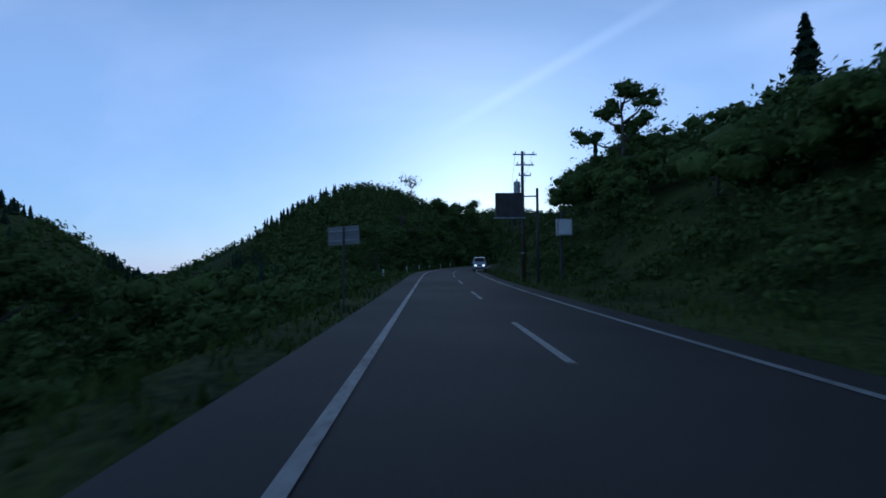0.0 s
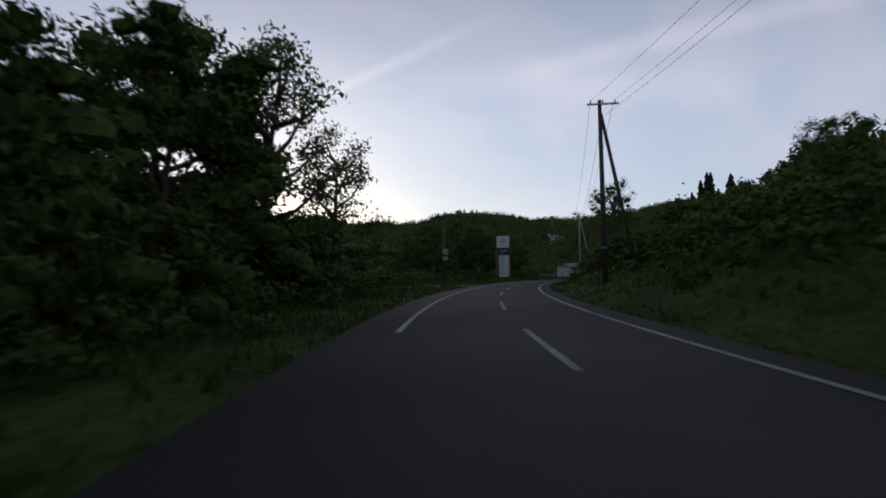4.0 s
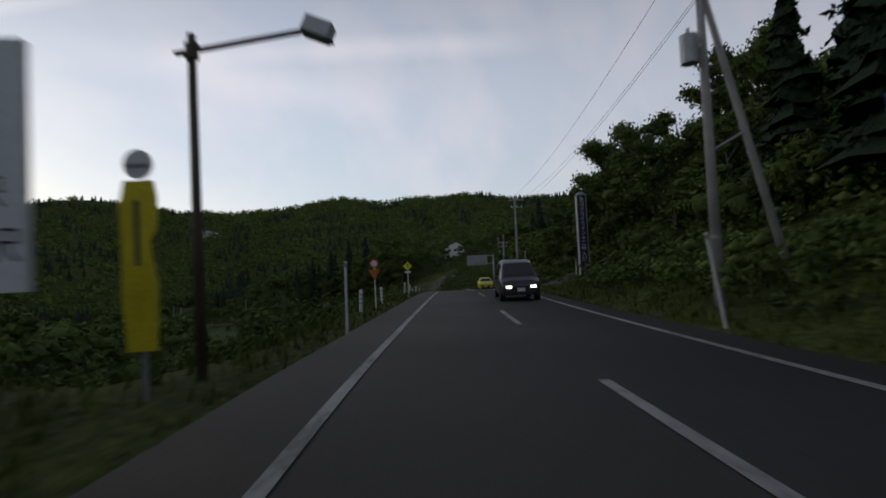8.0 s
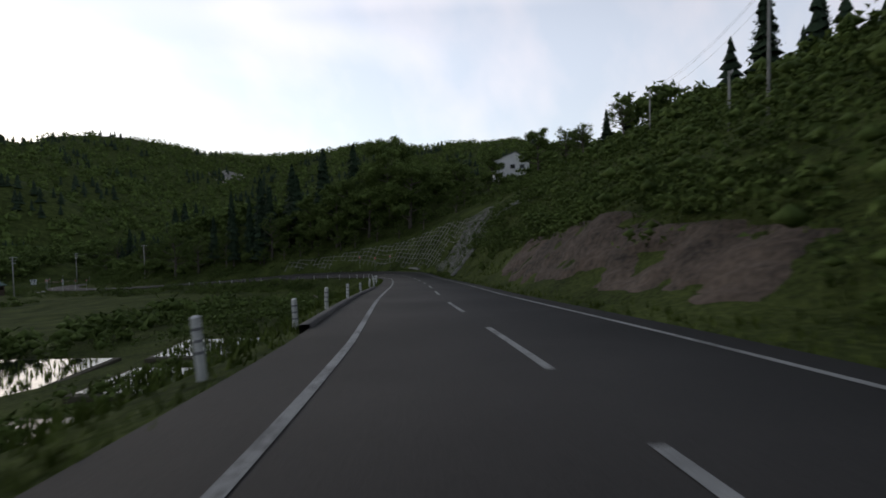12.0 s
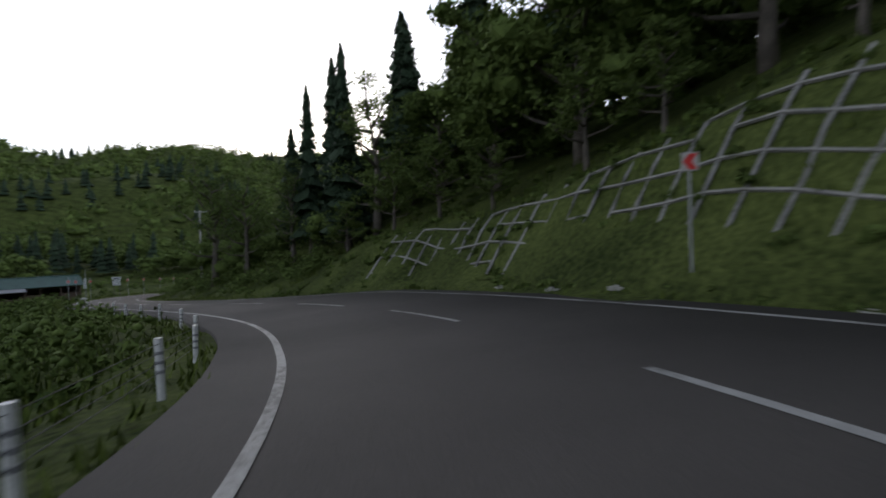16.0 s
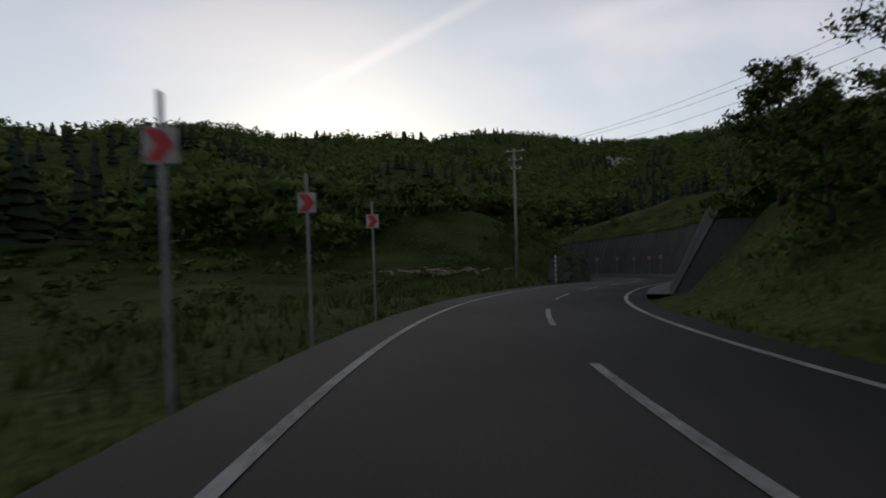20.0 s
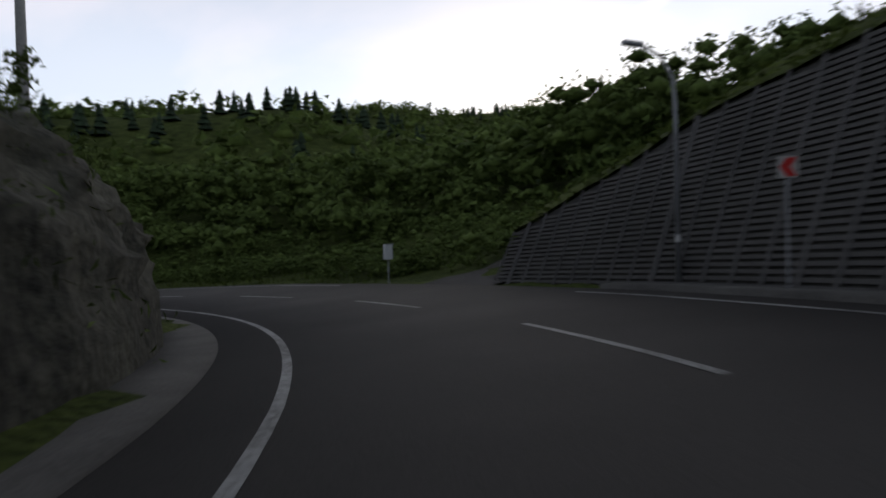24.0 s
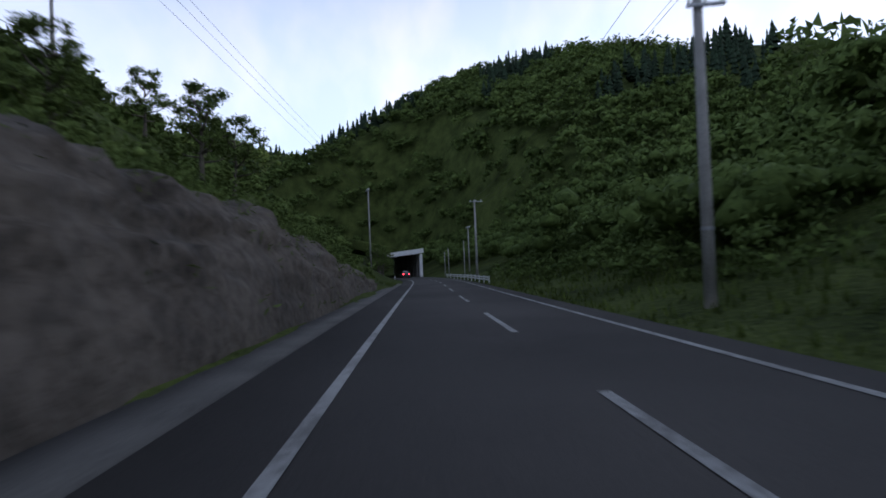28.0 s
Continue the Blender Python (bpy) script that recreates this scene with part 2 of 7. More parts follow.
def worn_paint(name, paint, under):
    """Road paint worn through to the surface below it in flakes and scuffs."""
    m = mat(name, paint, 0.7, 0.25, 3.0, 40)
    n, l = m.node_tree.nodes, m.node_tree.links
    b = n["Principled BSDF"]
    geo, coarse, fine = n.new("ShaderNodeNewGeometry"), n.new("ShaderNodeTexNoise"), n.new("ShaderNodeTexNoise")
    coarse.inputs["Scale"].default_value, coarse.inputs["Detail"].default_value = 0.45, 3.0
    fine.inputs["Scale"].default_value, fine.inputs["Detail"].default_value = 11.0, 8.0
    add, mr, mix = n.new("ShaderNodeMath"), n.new("ShaderNodeMapRange"), n.new("ShaderNodeMix")
    l.new(geo.outputs["Position"], coarse.inputs["Vector"])
    l.new(geo.outputs["Position"], fine.inputs["Vector"])
    l.new(coarse.outputs["Fac"], add.inputs[0])
    l.new(fine.outputs["Fac"], add.inputs[1])
    mr.inputs["From Min"].default_value, mr.inputs["From Max"].default_value = 0.95, 1.2
    mr.inputs["To Min"].default_value, mr.inputs["To Max"].default_value = 0.05, 0.8
    l.new(add.outputs[0], mr.inputs["Value"])
    mix.data_type = "RGBA"
    mix.inputs[7].default_value = (*under, 1)
    l.new(mr.outputs["Result"], mix.inputs[0])
    l.new(b.inputs["Base Color"].links[0].from_socket, mix.inputs[6])
    l.new(mix.outputs[2], b.inputs["Base Color"])
    return m


M_ASPHALT = mat("asphalt", (0.056, 0.051, 0.046), 0.85, 0.42, 0.16, 45, 0.008, 120, spec=0.25)
M_LINE = worn_paint("road_paint", (0.30, 0.30, 0.285), (0.075, 0.07, 0.064))
M_EARTH = mat("meadow", (0.031, 0.050, 0.014), 0.95, 0.5, 0.25, 5, 0.15, 4.0, tint=(0.062, 0.078, 0.022), spec=0.05)
M_LEAF = mat("foliage", (0.050, 0.086, 0.021), 0.85, 0.48, 0.10, 3, 0.1, 3.2, island=0.45, tint=(0.098, 0.134, 0.037), spec=0.08)
M_LEAF_DARK = mat("conifer_foliage", (0.028, 0.046, 0.026), 0.85, 0.5, 0.3, 6, 0.2, 4.0, island=0.7, spec=0.08)
M_GRASS = mat("grass_blades", (0.05, 0.088, 0.017), 0.85, 0.5, 0.6, 9, 0.0, island=0.8, tint=(0.085, 0.11, 0.025), spec=0.06)
M_BARK = mat("bark", (0.10, 0.085, 0.07), 0.9, 0.45, 2.0, 25, 0.02, 20)
M_ROCK = mat("cut_rock", (0.082, 0.068, 0.053), 0.9, 0.6, 0.35, 4, 0.15, 2.5)
M_CONC = mat("concrete", (0.36, 0.35, 0.33), 0.85, 0.35, 0.6, 14, 0.008, 40)

# ---- the road's centre line and the lie of the land ----
CENTRE = [
    (5.3, -99.9, -1.22), (3.7, -49.9, -1.28), (2.0, 0.1, -1.33), (1.6, 17.5, -1.21), (1.3, 34.9, -0.96),
    (1.2, 52.3, -0.60), (1.9, 69.7, -0.30), (4.3, 86.9, -0.01), (8.3, 103.8, 0.36), (13.6, 120.4, 0.69),
    (20.2, 136.5, 0.98), (28.2, 151.9, 1.22), (37.4, 166.7, 1.44), (47.9, 180.6, 1.67), (59.6, 193.5, 1.84),
    (72.6, 205.1, 1.96), (86.5, 215.5, 1.97), (101.1, 225.0, 1.82), (115.8, 234.3, 1.69), (130.4, 243.8, 1.16),
    (145.0, 253.1, 0.10), (159.6, 262.6, -1.33), (173.6, 272.8, -2.72), (186.9, 284.0, -4.10), (199.6, 295.8, -5.47),
    (212.5, 307.4, -6.85)]
CENTRE += [
    (225.2, 319.2, -8.20), (237.7, 331.3, -9.49), (249.5, 344.0, -10.71), (258.1, 359.0, -11.76), (260.4, 376.1, -12.73),
    (256.4, 392.9, -13.72), (248.9, 408.6, -14.79), (241.4, 424.3, -15.88), (236.5, 440.9, -16.86), (235.2, 458.2, -17.82),
    (238.1, 475.3, -18.73), (244.9, 491.2, -19.64), (255.4, 505.0, -20.58), (267.1, 517.9, -21.64), (277.2, 532.0, -22.80),
    (282.2, 548.5, -23.87), (279.4, 565.5, -24.82), (269.7, 579.8, -25.64), (255.1, 588.9, -26.25), (238.0, 591.8, -26.83),
    (220.6, 591.8, -27.43), (203.2, 592.1, -27.99), (185.8, 592.4, -28.53), (145.8, 593.3, -29.67), (105.9, 593.4, -30.81),
    (60.9, 588.3, -32.10), (-14.1, 569.9, -34.20)
]


def spline(points, step):
    """A smooth line through the points, sampled about every step metres."""
    p = np.array(points)
    t = np.concatenate([[0], np.cumsum(np.linalg.norm(np.diff(p[:, :2], axis=0), axis=1))])
    n = len(p)
    a, rhs = np.zeros((n, n)), np.zeros((n, 3))
    a[0, 0] = a[-1, -1] = 1
    hs = np.diff(t)
    for i in range(1, n - 1):
        a[i, i - 1:i + 2] = hs[i - 1], 2 * (hs[i - 1] + hs[i]), hs[i]
        rhs[i] = 6 * ((p[i + 1] - p[i]) / hs[i] - (p[i] - p[i - 1]) / hs[i - 1])
    m = np.linalg.solve(a, rhs)
    q = np.arange(0, t[-1], step)
    i = np.clip(np.searchsorted(t, q, "right") - 1, 0, n - 2)
    h, u, v = hs[i][:, None], (t[i + 1] - q)[:, None], (q - t[i])[:, None]
    return (m[i] * u ** 3 + m[i + 1] * v ** 3) / (6 * h) + (p[i] / h - m[i] * h / 6) * u + (p[i + 1] / h - m[i + 1] * h / 6) * v


RC = spline(CENTRE, 0.5)
RS = np.concatenate([[0], np.cumsum(np.linalg.norm(np.diff(RC[:, :2], axis=0), axis=1))]) - 100.0   # metres from the start of the drive
RT = np.gradient(RC, axis=0)
RT[:, 2] = 0
RT /= np.linalg.norm(RT, axis=1)[:, None]
RN = np.stack([RT[:, 1], -RT[:, 0], 0 * RT[:, 0]], 1)                                               # to the right of the drive
S_END = RS[-1]


def along(s, pairs):
    """A value that changes along the road, from (station, value) pairs."""
    return np.interp(s, [p[0] for p in pairs], [p[1] for p in pairs])


# Lines beside the spine of the road, in metres to its right; the bends are wider, and banked.
LEFT_LINE = [(-100, -2.97), (9, -2.93), (45, -3.04), (63, -3.24), (108, -2.96), (189, -3.14), (225, -3.08), (243, -3.21), (252, -3.14), (270, -3.26), (297, -3.16), (330, -3.38), (360, -3.35), (369, -3.27), (396, -3.53), (444, -3.58), (451, -3.97), (459, -3.44), (477, -3.25), (486, -3.41), (495, -3.36), (513, -3.47), (531, -3.22), (540, -3.22), (567, -3.44), (594, -3.47), (666, -3.29), (684, -3.32), (693, -3.21), (700, -3.24), (720, -3.57), (729, -3.96), (747, -3.97), (753, -3.71), (762, -3.12), (774, -2.96), (792, -3.07), (855, -3.20), (1000, -3.14)]
MID_LINE = [(-100, -0.14), (27, -0.12), (36, -0.14), (45, -0.27), (63, -0.16), (180, -0.16), (198, -0.22), (243, -0.16), (270, -0.24), (279, -0.42), (288, -0.46), (306, -0.43), (342, -0.55), (360, -0.33), (378, -0.38), (447, -0.22), (459, 0.47), (470, 0.93), (477, 0.95), (486, 0.68), (490, 0.66), (504, 0.33), (513, 0.01), (522, -0.05), (540, 0.09), (567, -0.10), (654, -0.21), (664, 0.53), (684, 1.06), (693, 1.25), (697, 1.25), (702, 1.08), (708, 0.99), (728, 0.11), (745, -0.11), (753, -0.37), (756, -0.37), (775, -0.03), (792, -0.22), (810, -0.17), (828, -0.27), (1000, -0.46)]
RIGHT_LINE = [(-100, 2.43), (9, 2.43), (45, 2.34), (72, 2.36), (90, 2.50), (189, 2.26), (216, 2.34), (243, 2.21), (279, 2.39), (324, 2.40), (340, 2.48), (369, 2.78), (387, 2.81), (443, 3.21), (453, 3.83), (466, 4.88), (488, 4.43), (503, 4.56), (511, 3.10), (540, 2.48), (570, 2.18), (576, 2.31), (594, 2.42), (640, 2.95), (661, 3.88), (677, 4.81), (699, 5.43), (722, 4.50), (747, 4.29), (756, 3.34), (765, 2.55), (783, 2.31), (800, 2.19), (846, 2.15), (1000, 2.16)]
BANK = [(440, 0.0), (462, 0.06), (500, 0.06), (520, 0.0), (640, 0.0), (662, 0.06), (722, 0.06), (748, 0.0)]


def edge_r(s):
    return along(s, RIGHT_LINE) + 0.85


def edge_l(s):
    return -along(s, LEFT_LINE) + 1.25


def road(s, lat=0.0, up=0.0):
    """The place s metres along the road, lat metres to the right of its spine, up metres over its surface."""
    c = [np.interp(s, RS, RC[:, k] + RN[:, k] * lat) for k in range(3)]
    tilt = along(s, BANK) * (min(max(lat, -edge_l(s)), edge_r(s)) + 2.05)
    return Vector((c[0], c[1], c[2] + tilt + up))


def heading(s):
    """Degrees by which the road's direction at s turns from the y axis to the left."""
    return math.degrees(math.atan2(-np.interp(s, RS, RT[:, 0]), np.interp(s, RS, RT[:, 1])))


# Beside the road, right and left: station, level verge, then a bank this wide and this high, then a slope and the height where it ends.
SIDE_R = [
    (-100, 4, 9, 6, 0.5, 9), (30, 4, 9, 5.5, 0.4, 8), (52, 2.5, 9, 6, 0.4, 9), (70, 1.2, 5, 4.5, 0.6, 12), (100, 1.0, 6, 4.5, 0.7, 16), (118, 1.0, 7, 5, 0.6, 11),
    (140, 1.0, 6, 2.6, 0.3, 6), (165, 1.0, 5, 1.9, 0.15, 5), (205, 1.0, 5, 1.8, 0.25, 12), (222, 1.5, 3, 3.4, 0.5, 9), (250, 2, 6, 1.6, 0.35, 14), (275, 5, 8, 1.5, 0.58, 22)]
SIDE_R += [
    (310, 8, 8, 2.0, 0.64, 28), (345, 6, 8, 2.4, 0.5, 22), (365, 2.5, 6, 2.6, 0.42, 17), (385, 1.4, 3, 3.4, 0.5, 17), (415, 1.5, 5, 4.5, 0.6, 22), (436, 1.6, 7.5, 9.5, 0.5, 24),
    (455, 1.7, 8, 11.0, 0.45, 24), (470, 1.7, 4.6, 7.4, 0.5, 22), (488, 1.6, 1.9, 4.2, 0.5, 20), (506, 1.9, 1.8, 2.6, 0.48, 18), (522, 2.5, 6, 2.4, 0.5, 16)]
SIDE_R += [
    (560, 3, 6, 2.4, 0.45, 15), (590, 1.5, 5, 2.2, 0.4, 18), (611, 1.3, 3.2, 3.6, 0.3, 18), (619, 3.9, 3, 4.6, 0.25, 18), (645, 4.8, 3.0, 9.3, 0.7, 14), (668, 4.8, 3.0, 9.4, 0.7, 14),
    (684, 4.6, 3, 8.4, 0.7, 13), (697, 4.2, 3, 6.9, 0.7, 11), (705, 3.6, 4, 1.2, 0.2, 8), (735, 3, 10, 0.4, 0.3, 12), (765, 1.5, 7, 1.4, 0.35, 10), (1000, 1.5, 6, 2.2, 0.35, 12)]
SIDE_L = [
    (-100, 1.6, 12, -4.5, -0.3, -13), (70, 1.6, 10, -4.0, -0.3, -13), (96, 1.5, 10, -2.5, -0.3, -12), (125, 1.5, 8, -0.8, -0.15, -6), (160, 4, 10, -0.3, 0, -1), (208, 4, 8, -0.1, 0, -1), (220, 1.6, 2.0, 0.4, 0, 1), (246, 1.6, 2.0, 0.4, 0, 1),
    (258, 1.5, 10, -4, -0.15, -11), (330, 1.2, 10, -5, -0.12, -11), (400, 0.9, 6, -3.2, -0.03, -6), (470, 0.8, 5, -2.6, -0.02, -4), (525, 2.0, 8, -0.9, 0, -1.5)]
SIDE_L += [
    (600, 4, 8, -0.6, 0, -2.0), (632, 3.5, 4, 0.3, 0.1, 4), (644, 3.2, 2.5, 4.0, 0.6, 9), (730, 3.2, 2.5, 3.8, 0.6, 10), (742, 2.4, 3, 3.0, 0.5, 9),
    (752, 2.4, 3.0, 2.6, 0.42, 9), (772, 3.6, 2.5, 3.6, 0.48, 12), (800, 3.6, 2.5, 3.6, 0.58, 16), (825, 3.6, 2.5, 3.4, 0.72, 20), (850, 2.0, 4, 2.4, 0.72, 20), (900, 1.6, 4, 2.2, 0.55, 14), (1000, 1.4, 4, 2.2, 0.3, 6)]
# The leaning wall and the rock cuttings: station, foot beyond the road's edge, width of the face, height.
WALL = [(613, 1.2, 2.0, 3.5), (620, 1.2, 2.2, 4.6), (645, 1.4, 2.9, 6.7), (668, 1.4, 2.9, 6.8), (684, 1.4, 2.8, 6.5), (695, 1.4, 2.5, 6.0), (700, 1.4, 2.2, 5.2), (708, 1.4, 1.2, 1.8)]
CUT_BEND = [(640, 1.5, 0.8, 0.3), (646, 1.2, 1.6, 3.2), (670, 1.1, 1.7, 3.9), (700, 1.1, 1.7, 4.2), (720, 1.2, 1.8, 3.8), (733, 1.4, 2.0, 3.0), (744, 1.8, 2.2, 0.4)]
CUT_STRAIGHT = [(760, 1.9, 0.8, 0.3), (768, 1.2, 1.8, 2.2), (785, 1.0, 2.1, 3.3), (812, 0.95, 2.1, 3.7), (826, 1.2, 1.9, 3.0), (842, 1.2, 1.8, 1.2), (850, 1.2, 1.0, 0.2)]
# Hills: a crest as places in metres, with its height, and the slope down from it.
RIDGE_WEST = [(-125, 545, 12), (-142, 610, 38), (-121, 647, 72), (-85, 690, 71), (-42, 728, 55), (0, 765, 42), (50, 788, 39), (100, 810, 42), (160, 840, 50), (230, 890, 36), (320, 930, 54)]
RIDGE_FAR_WEST = [(-492, 477, 89), (-486, 422, 109), (-474, 352, 132), (-467, 321, 127), (-474, 265, 118), (-480, 178, 107)]
RIDGE_NORTH = [(-180, 1000, 112), (-120, 1027, 96), (-60, 1053, 112), (0, 1080, 98), (75, 1115, 114), (150, 1150, 125), (210, 1165, 116), (270, 1180, 119), (325, 1180, 119), (380, 1180, 122)]
RIDGE_NORTH_EAST = [(430, 1330, 118), (485, 1365, 134), (540, 1400, 174), (600, 1415, 181), (660, 1430, 182), (740, 1400, 170), (785, 1350, 156), (830, 1300, 152)]
RIDGE_EAST = [(900, 1500, 189), (939, 1443, 150), (978, 1385, 183), (1017, 1328, 180), (1046, 1283, 171), (1076, 1238, 196), (1110, 1187, 202), (1144, 1137, 179), (1178, 1086, 182), (1208, 1041, 196),
              (1237, 997, 195), (1267, 952, 202), (1300, 909, 194), (1334, 866, 176), (1367, 823, 191), (1400, 780, 186), (1457, 563, 171), (1500, 400, 160)]
HILLS = [
    (RIDGE_WEST, 0.62), (RIDGE_FAR_WEST, 0.66), ([(-800, 600, 110), (-820, 400, 110)], 0.5), (RIDGE_NORTH, 0.45), (RIDGE_NORTH_EAST, 0.45), (RIDGE_EAST, 0.4),
    ([(470, 400, 18), (430, 320, 24), (350, 240, 30), (260, 180, 34), (170, 120, 28)], 0.5),
    ([(331, 339, 9.2), (301, 354, 11.4), (335, 388, 12)], 0.4),
    ([(-85, 395, 42), (-57, 400, 59), (-30, 405, 49)], 0.7)]


def side_height(table, s, d):
    t = np.array(table)
    v, bw, bh, g, cap = [np.interp(s, t[:, 0], t[:, k]) for k in range(1, 6)]
    e = d - v
    up = np.where(e < 0, 0.0, np.where(e < bw, bh * np.clip(e / bw, 0, 1), bh + g * (e - bw)))
    return np.where(cap > 0, np.minimum(up, cap), np.maximum(up, cap))


def land(x, y):
    """The height of the ground at x, y (arrays), the road's bed included."""
    x, y = np.asarray(x, float), np.asarray(y, float)
    num, den = np.zeros_like(x), np.zeros_like(x)
    near = np.full_like(x, 1e9)
    step = 40
    for a in range(0, len(RS) - 1, step):
        b = min(a + step + 1, len(RS))
        dx, dy = x[..., None] - RC[a:b:2, 0], y[..., None] - RC[a:b:2, 1]
        d2 = dx * dx + dy * dy
        j = d2.argmin(-1)
        dist = np.sqrt(np.take_along_axis(d2, j[..., None], -1)[..., 0])
        i = a + 2 * j
        lat = (x - RC[i, 0]) * RN[i, 0] + (y - RC[i, 1]) * RN[i, 1]
        s = RS[i]
        e = dist - np.where(lat > 0, edge_r(s), edge_l(s))
        up = np.where(lat > 0, side_height(SIDE_R, s, np.maximum(e, 0)), side_height(SIDE_L, s, np.maximum(e, 0)))
        z = RC[i, 2] + along(s, BANK) * (np.clip(lat, -edge_l(s), edge_r(s)) + 2.05) + np.where(e < 0, -0.22, up - 0.22 * np.clip(1 - e, 0, 1))
        w = 1 / (dist + 0.5) ** 6
        num, den = num + w * z, den + w
        near = np.minimum(near, dist)
    z = num / den
    far = np.clip((near - 60) / 200, 0, 1)
    z = z * (1 - far) + (-24 + 0.0 * x) * far
    for crest, slope in HILLS:
        best = np.full_like(x, -1e3)
        for (x0, y0, z0), (x1, y1, z1) in zip(crest, crest[1:]):
            ex, ey = x1 - x0, y1 - y0
            f = np.clip(((x - x0) * ex + (y - y0) * ey) / (ex * ex + ey * ey), 0, 1)
            d = np.hypot(x - x0 - f * ex, y - y0 - f * ey)
            best = np.maximum(best, z0 + f * (z1 - z0) - slope * (np.sqrt(d * d + 900) - 30))
        keep = np.clip((near - 14) / 30, 0, 1)
        best = np.where(keep > 0, best - (1 - keep) * 60, -1e3)
        z = np.maximum(z, best)
    wave = np.sin(x * 0.21 + 1.3 * np.sin(y * 0.13)) * np.sin(y * 0.17 + 1.1 * np.sin(x * 0.11))
    return z + np.clip((near - 5.5) / 12, 0, 1) * 0.35 * wave


def mesh_object(name, verts, faces, material, parent=None, smooth=True):
    me = bpy.data.meshes.new(name)
    me.from_pydata([tuple(v) for v in verts], [], faces)
    me.update()
    if smooth:
        me.polygons.foreach_set("use_smooth", [True] * len(me.polygons))
    me.materials.append(material)
    ob = new(name, me)
    if parent:
        ob.parent = parent
    return ob


def lines(lo, hi, step, reach):
    """Grid lines: even between lo and hi, then wider and wider out to reach."""
    core = list(np.arange(lo, hi + step / 2, step))
    grow, a, b = step, core[0], core[-1]
    while b < hi + reach:
        grow *= 1.13
        a, b = a - grow, b + grow
        core = [a] + core + [b]
    return np.array(core)


GX, GY = lines(-40, 330, 2.0, 3600), lines(-20, 650, 2.0, 3600)
gx, gy = np.meshgrid(GX, GY)
gz = np.concatenate([land(gx[k:k + 20], gy[k:k + 20]) for k in range(0, len(GY), 20)])
nx, ny = len(GX), len(GY)
k = (np.arange(ny - 1)[:, None] * nx + np.arange(nx - 1)[None, :]).ravel()
ground = mesh_object("ground", np.stack([gx.ravel(), gy.ravel(), gz.ravel()], 1), np.stack([k, k + 1, k + nx + 1, k + nx], 1).tolist(), M_EARTH)
tagged(ground, "grassy hilly ground with meadow slopes under dusk light", "ground", kind="structure")


def lie(x, y):
    """The height of the ground sheet itself between its grid lines."""
    i, j = np.clip(np.searchsorted(GX, x) - 1, 0, nx - 2), np.clip(np.searchsorted(GY, y) - 1, 0, ny - 2)
    u, v = (x - GX[i]) / (GX[i + 1] - GX[i]), (y - GY[j]) / (GY[j + 1] - GY[j])
    return (gz[j, i] * (1 - u) + gz[j, i + 1] * u) * (1 - v) + (gz[j + 1, i] * (1 - u) + gz[j + 1, i + 1] * u) * v


def strip(name, s0, s1, lat0, lat1, up, material, parent=None, step=2.0, thick=0.0):
    """A ribbon along the road between two lines beside its spine (numbers, or functions of the station)."""
    f0 = lat0 if callable(lat0) else (lambda q: lat0)
    f1 = lat1 if callable(lat1) else (lambda q: lat1)
    ss = np.concatenate([[s0], np.arange(math.floor(s0) + 1, s1 - 0.02, step), [s1]])
    v = [road(s, la, up) for s in ss for la in (f0(s), f1(s))]
    f = [(2 * i, 2 * i + 1, 2 * i + 3, 2 * i + 2) for i in range(len(ss) - 1)]
    if thick:
        n = len(v)
        v += [p - Vector((0, 0, thick)) for p in v]
        f += [(2 * i, 2 * i + 2, n + 2 * i + 2, n + 2 * i) for i in range(len(ss) - 1)]
        f += [(2 * i + 1, n + 2 * i + 1, n + 2 * i + 3, 2 * i + 3) for i in range(len(ss) - 1)]
    return mesh_object(name, v, f, material, parent)


road_ob = strip("road", -98, S_END - 2, lambda q: -edge_l(q), edge_r, 0.0, M_ASPHALT, step=1.0, thick=0.3)
tagged(road_ob, "two-lane asphalt mountain road with worn white lines", "road", kind="structure")

# ---- woods far off: many clumped crowns joined into one ----
ICO = bmesh.new()
bmesh.ops.create_icosphere(ICO, subdivisions=1, radius=1.0)
ICO_V = np.array([v.co[:] for v in ICO.verts])
ICO_F = np.array([[v.index for v in f.verts] for f in ICO.faces])
ICO.free()
OCT_V = np.array([(1, 0, 0), (0, 1, 0), (-1, 0, 0), (0, -1, 0), (0, 0, 1), (0, 0, -0.7)], float)
OCT_F = np.array([(0, 1, 4), (1, 2, 4), (2, 3, 4), (3, 0, 4), (1, 0, 5), (2, 1, 5), (3, 2, 5), (0, 3, 5)])
rng = np.random.default_rng(7)


def clumps(centres, radii, jitter, base_v=ICO_V, base_f=ICO_F):
    """Uneven little masses of leaves at the centres."""
    n, m = len(centres), len(base_v)
    v = base_v[None] * (1 + rng.uniform(-jitter, jitter, (n, m, 1))) + rng.normal(0, jitter * 0.3, (n, m, 3))
    v = v * radii[:, None, :] + centres[:, None, :]
    f = base_f[None] + (np.arange(n) * m)[:, None, None]
    return v.reshape(-1, 3), f.reshape(-1, 3)


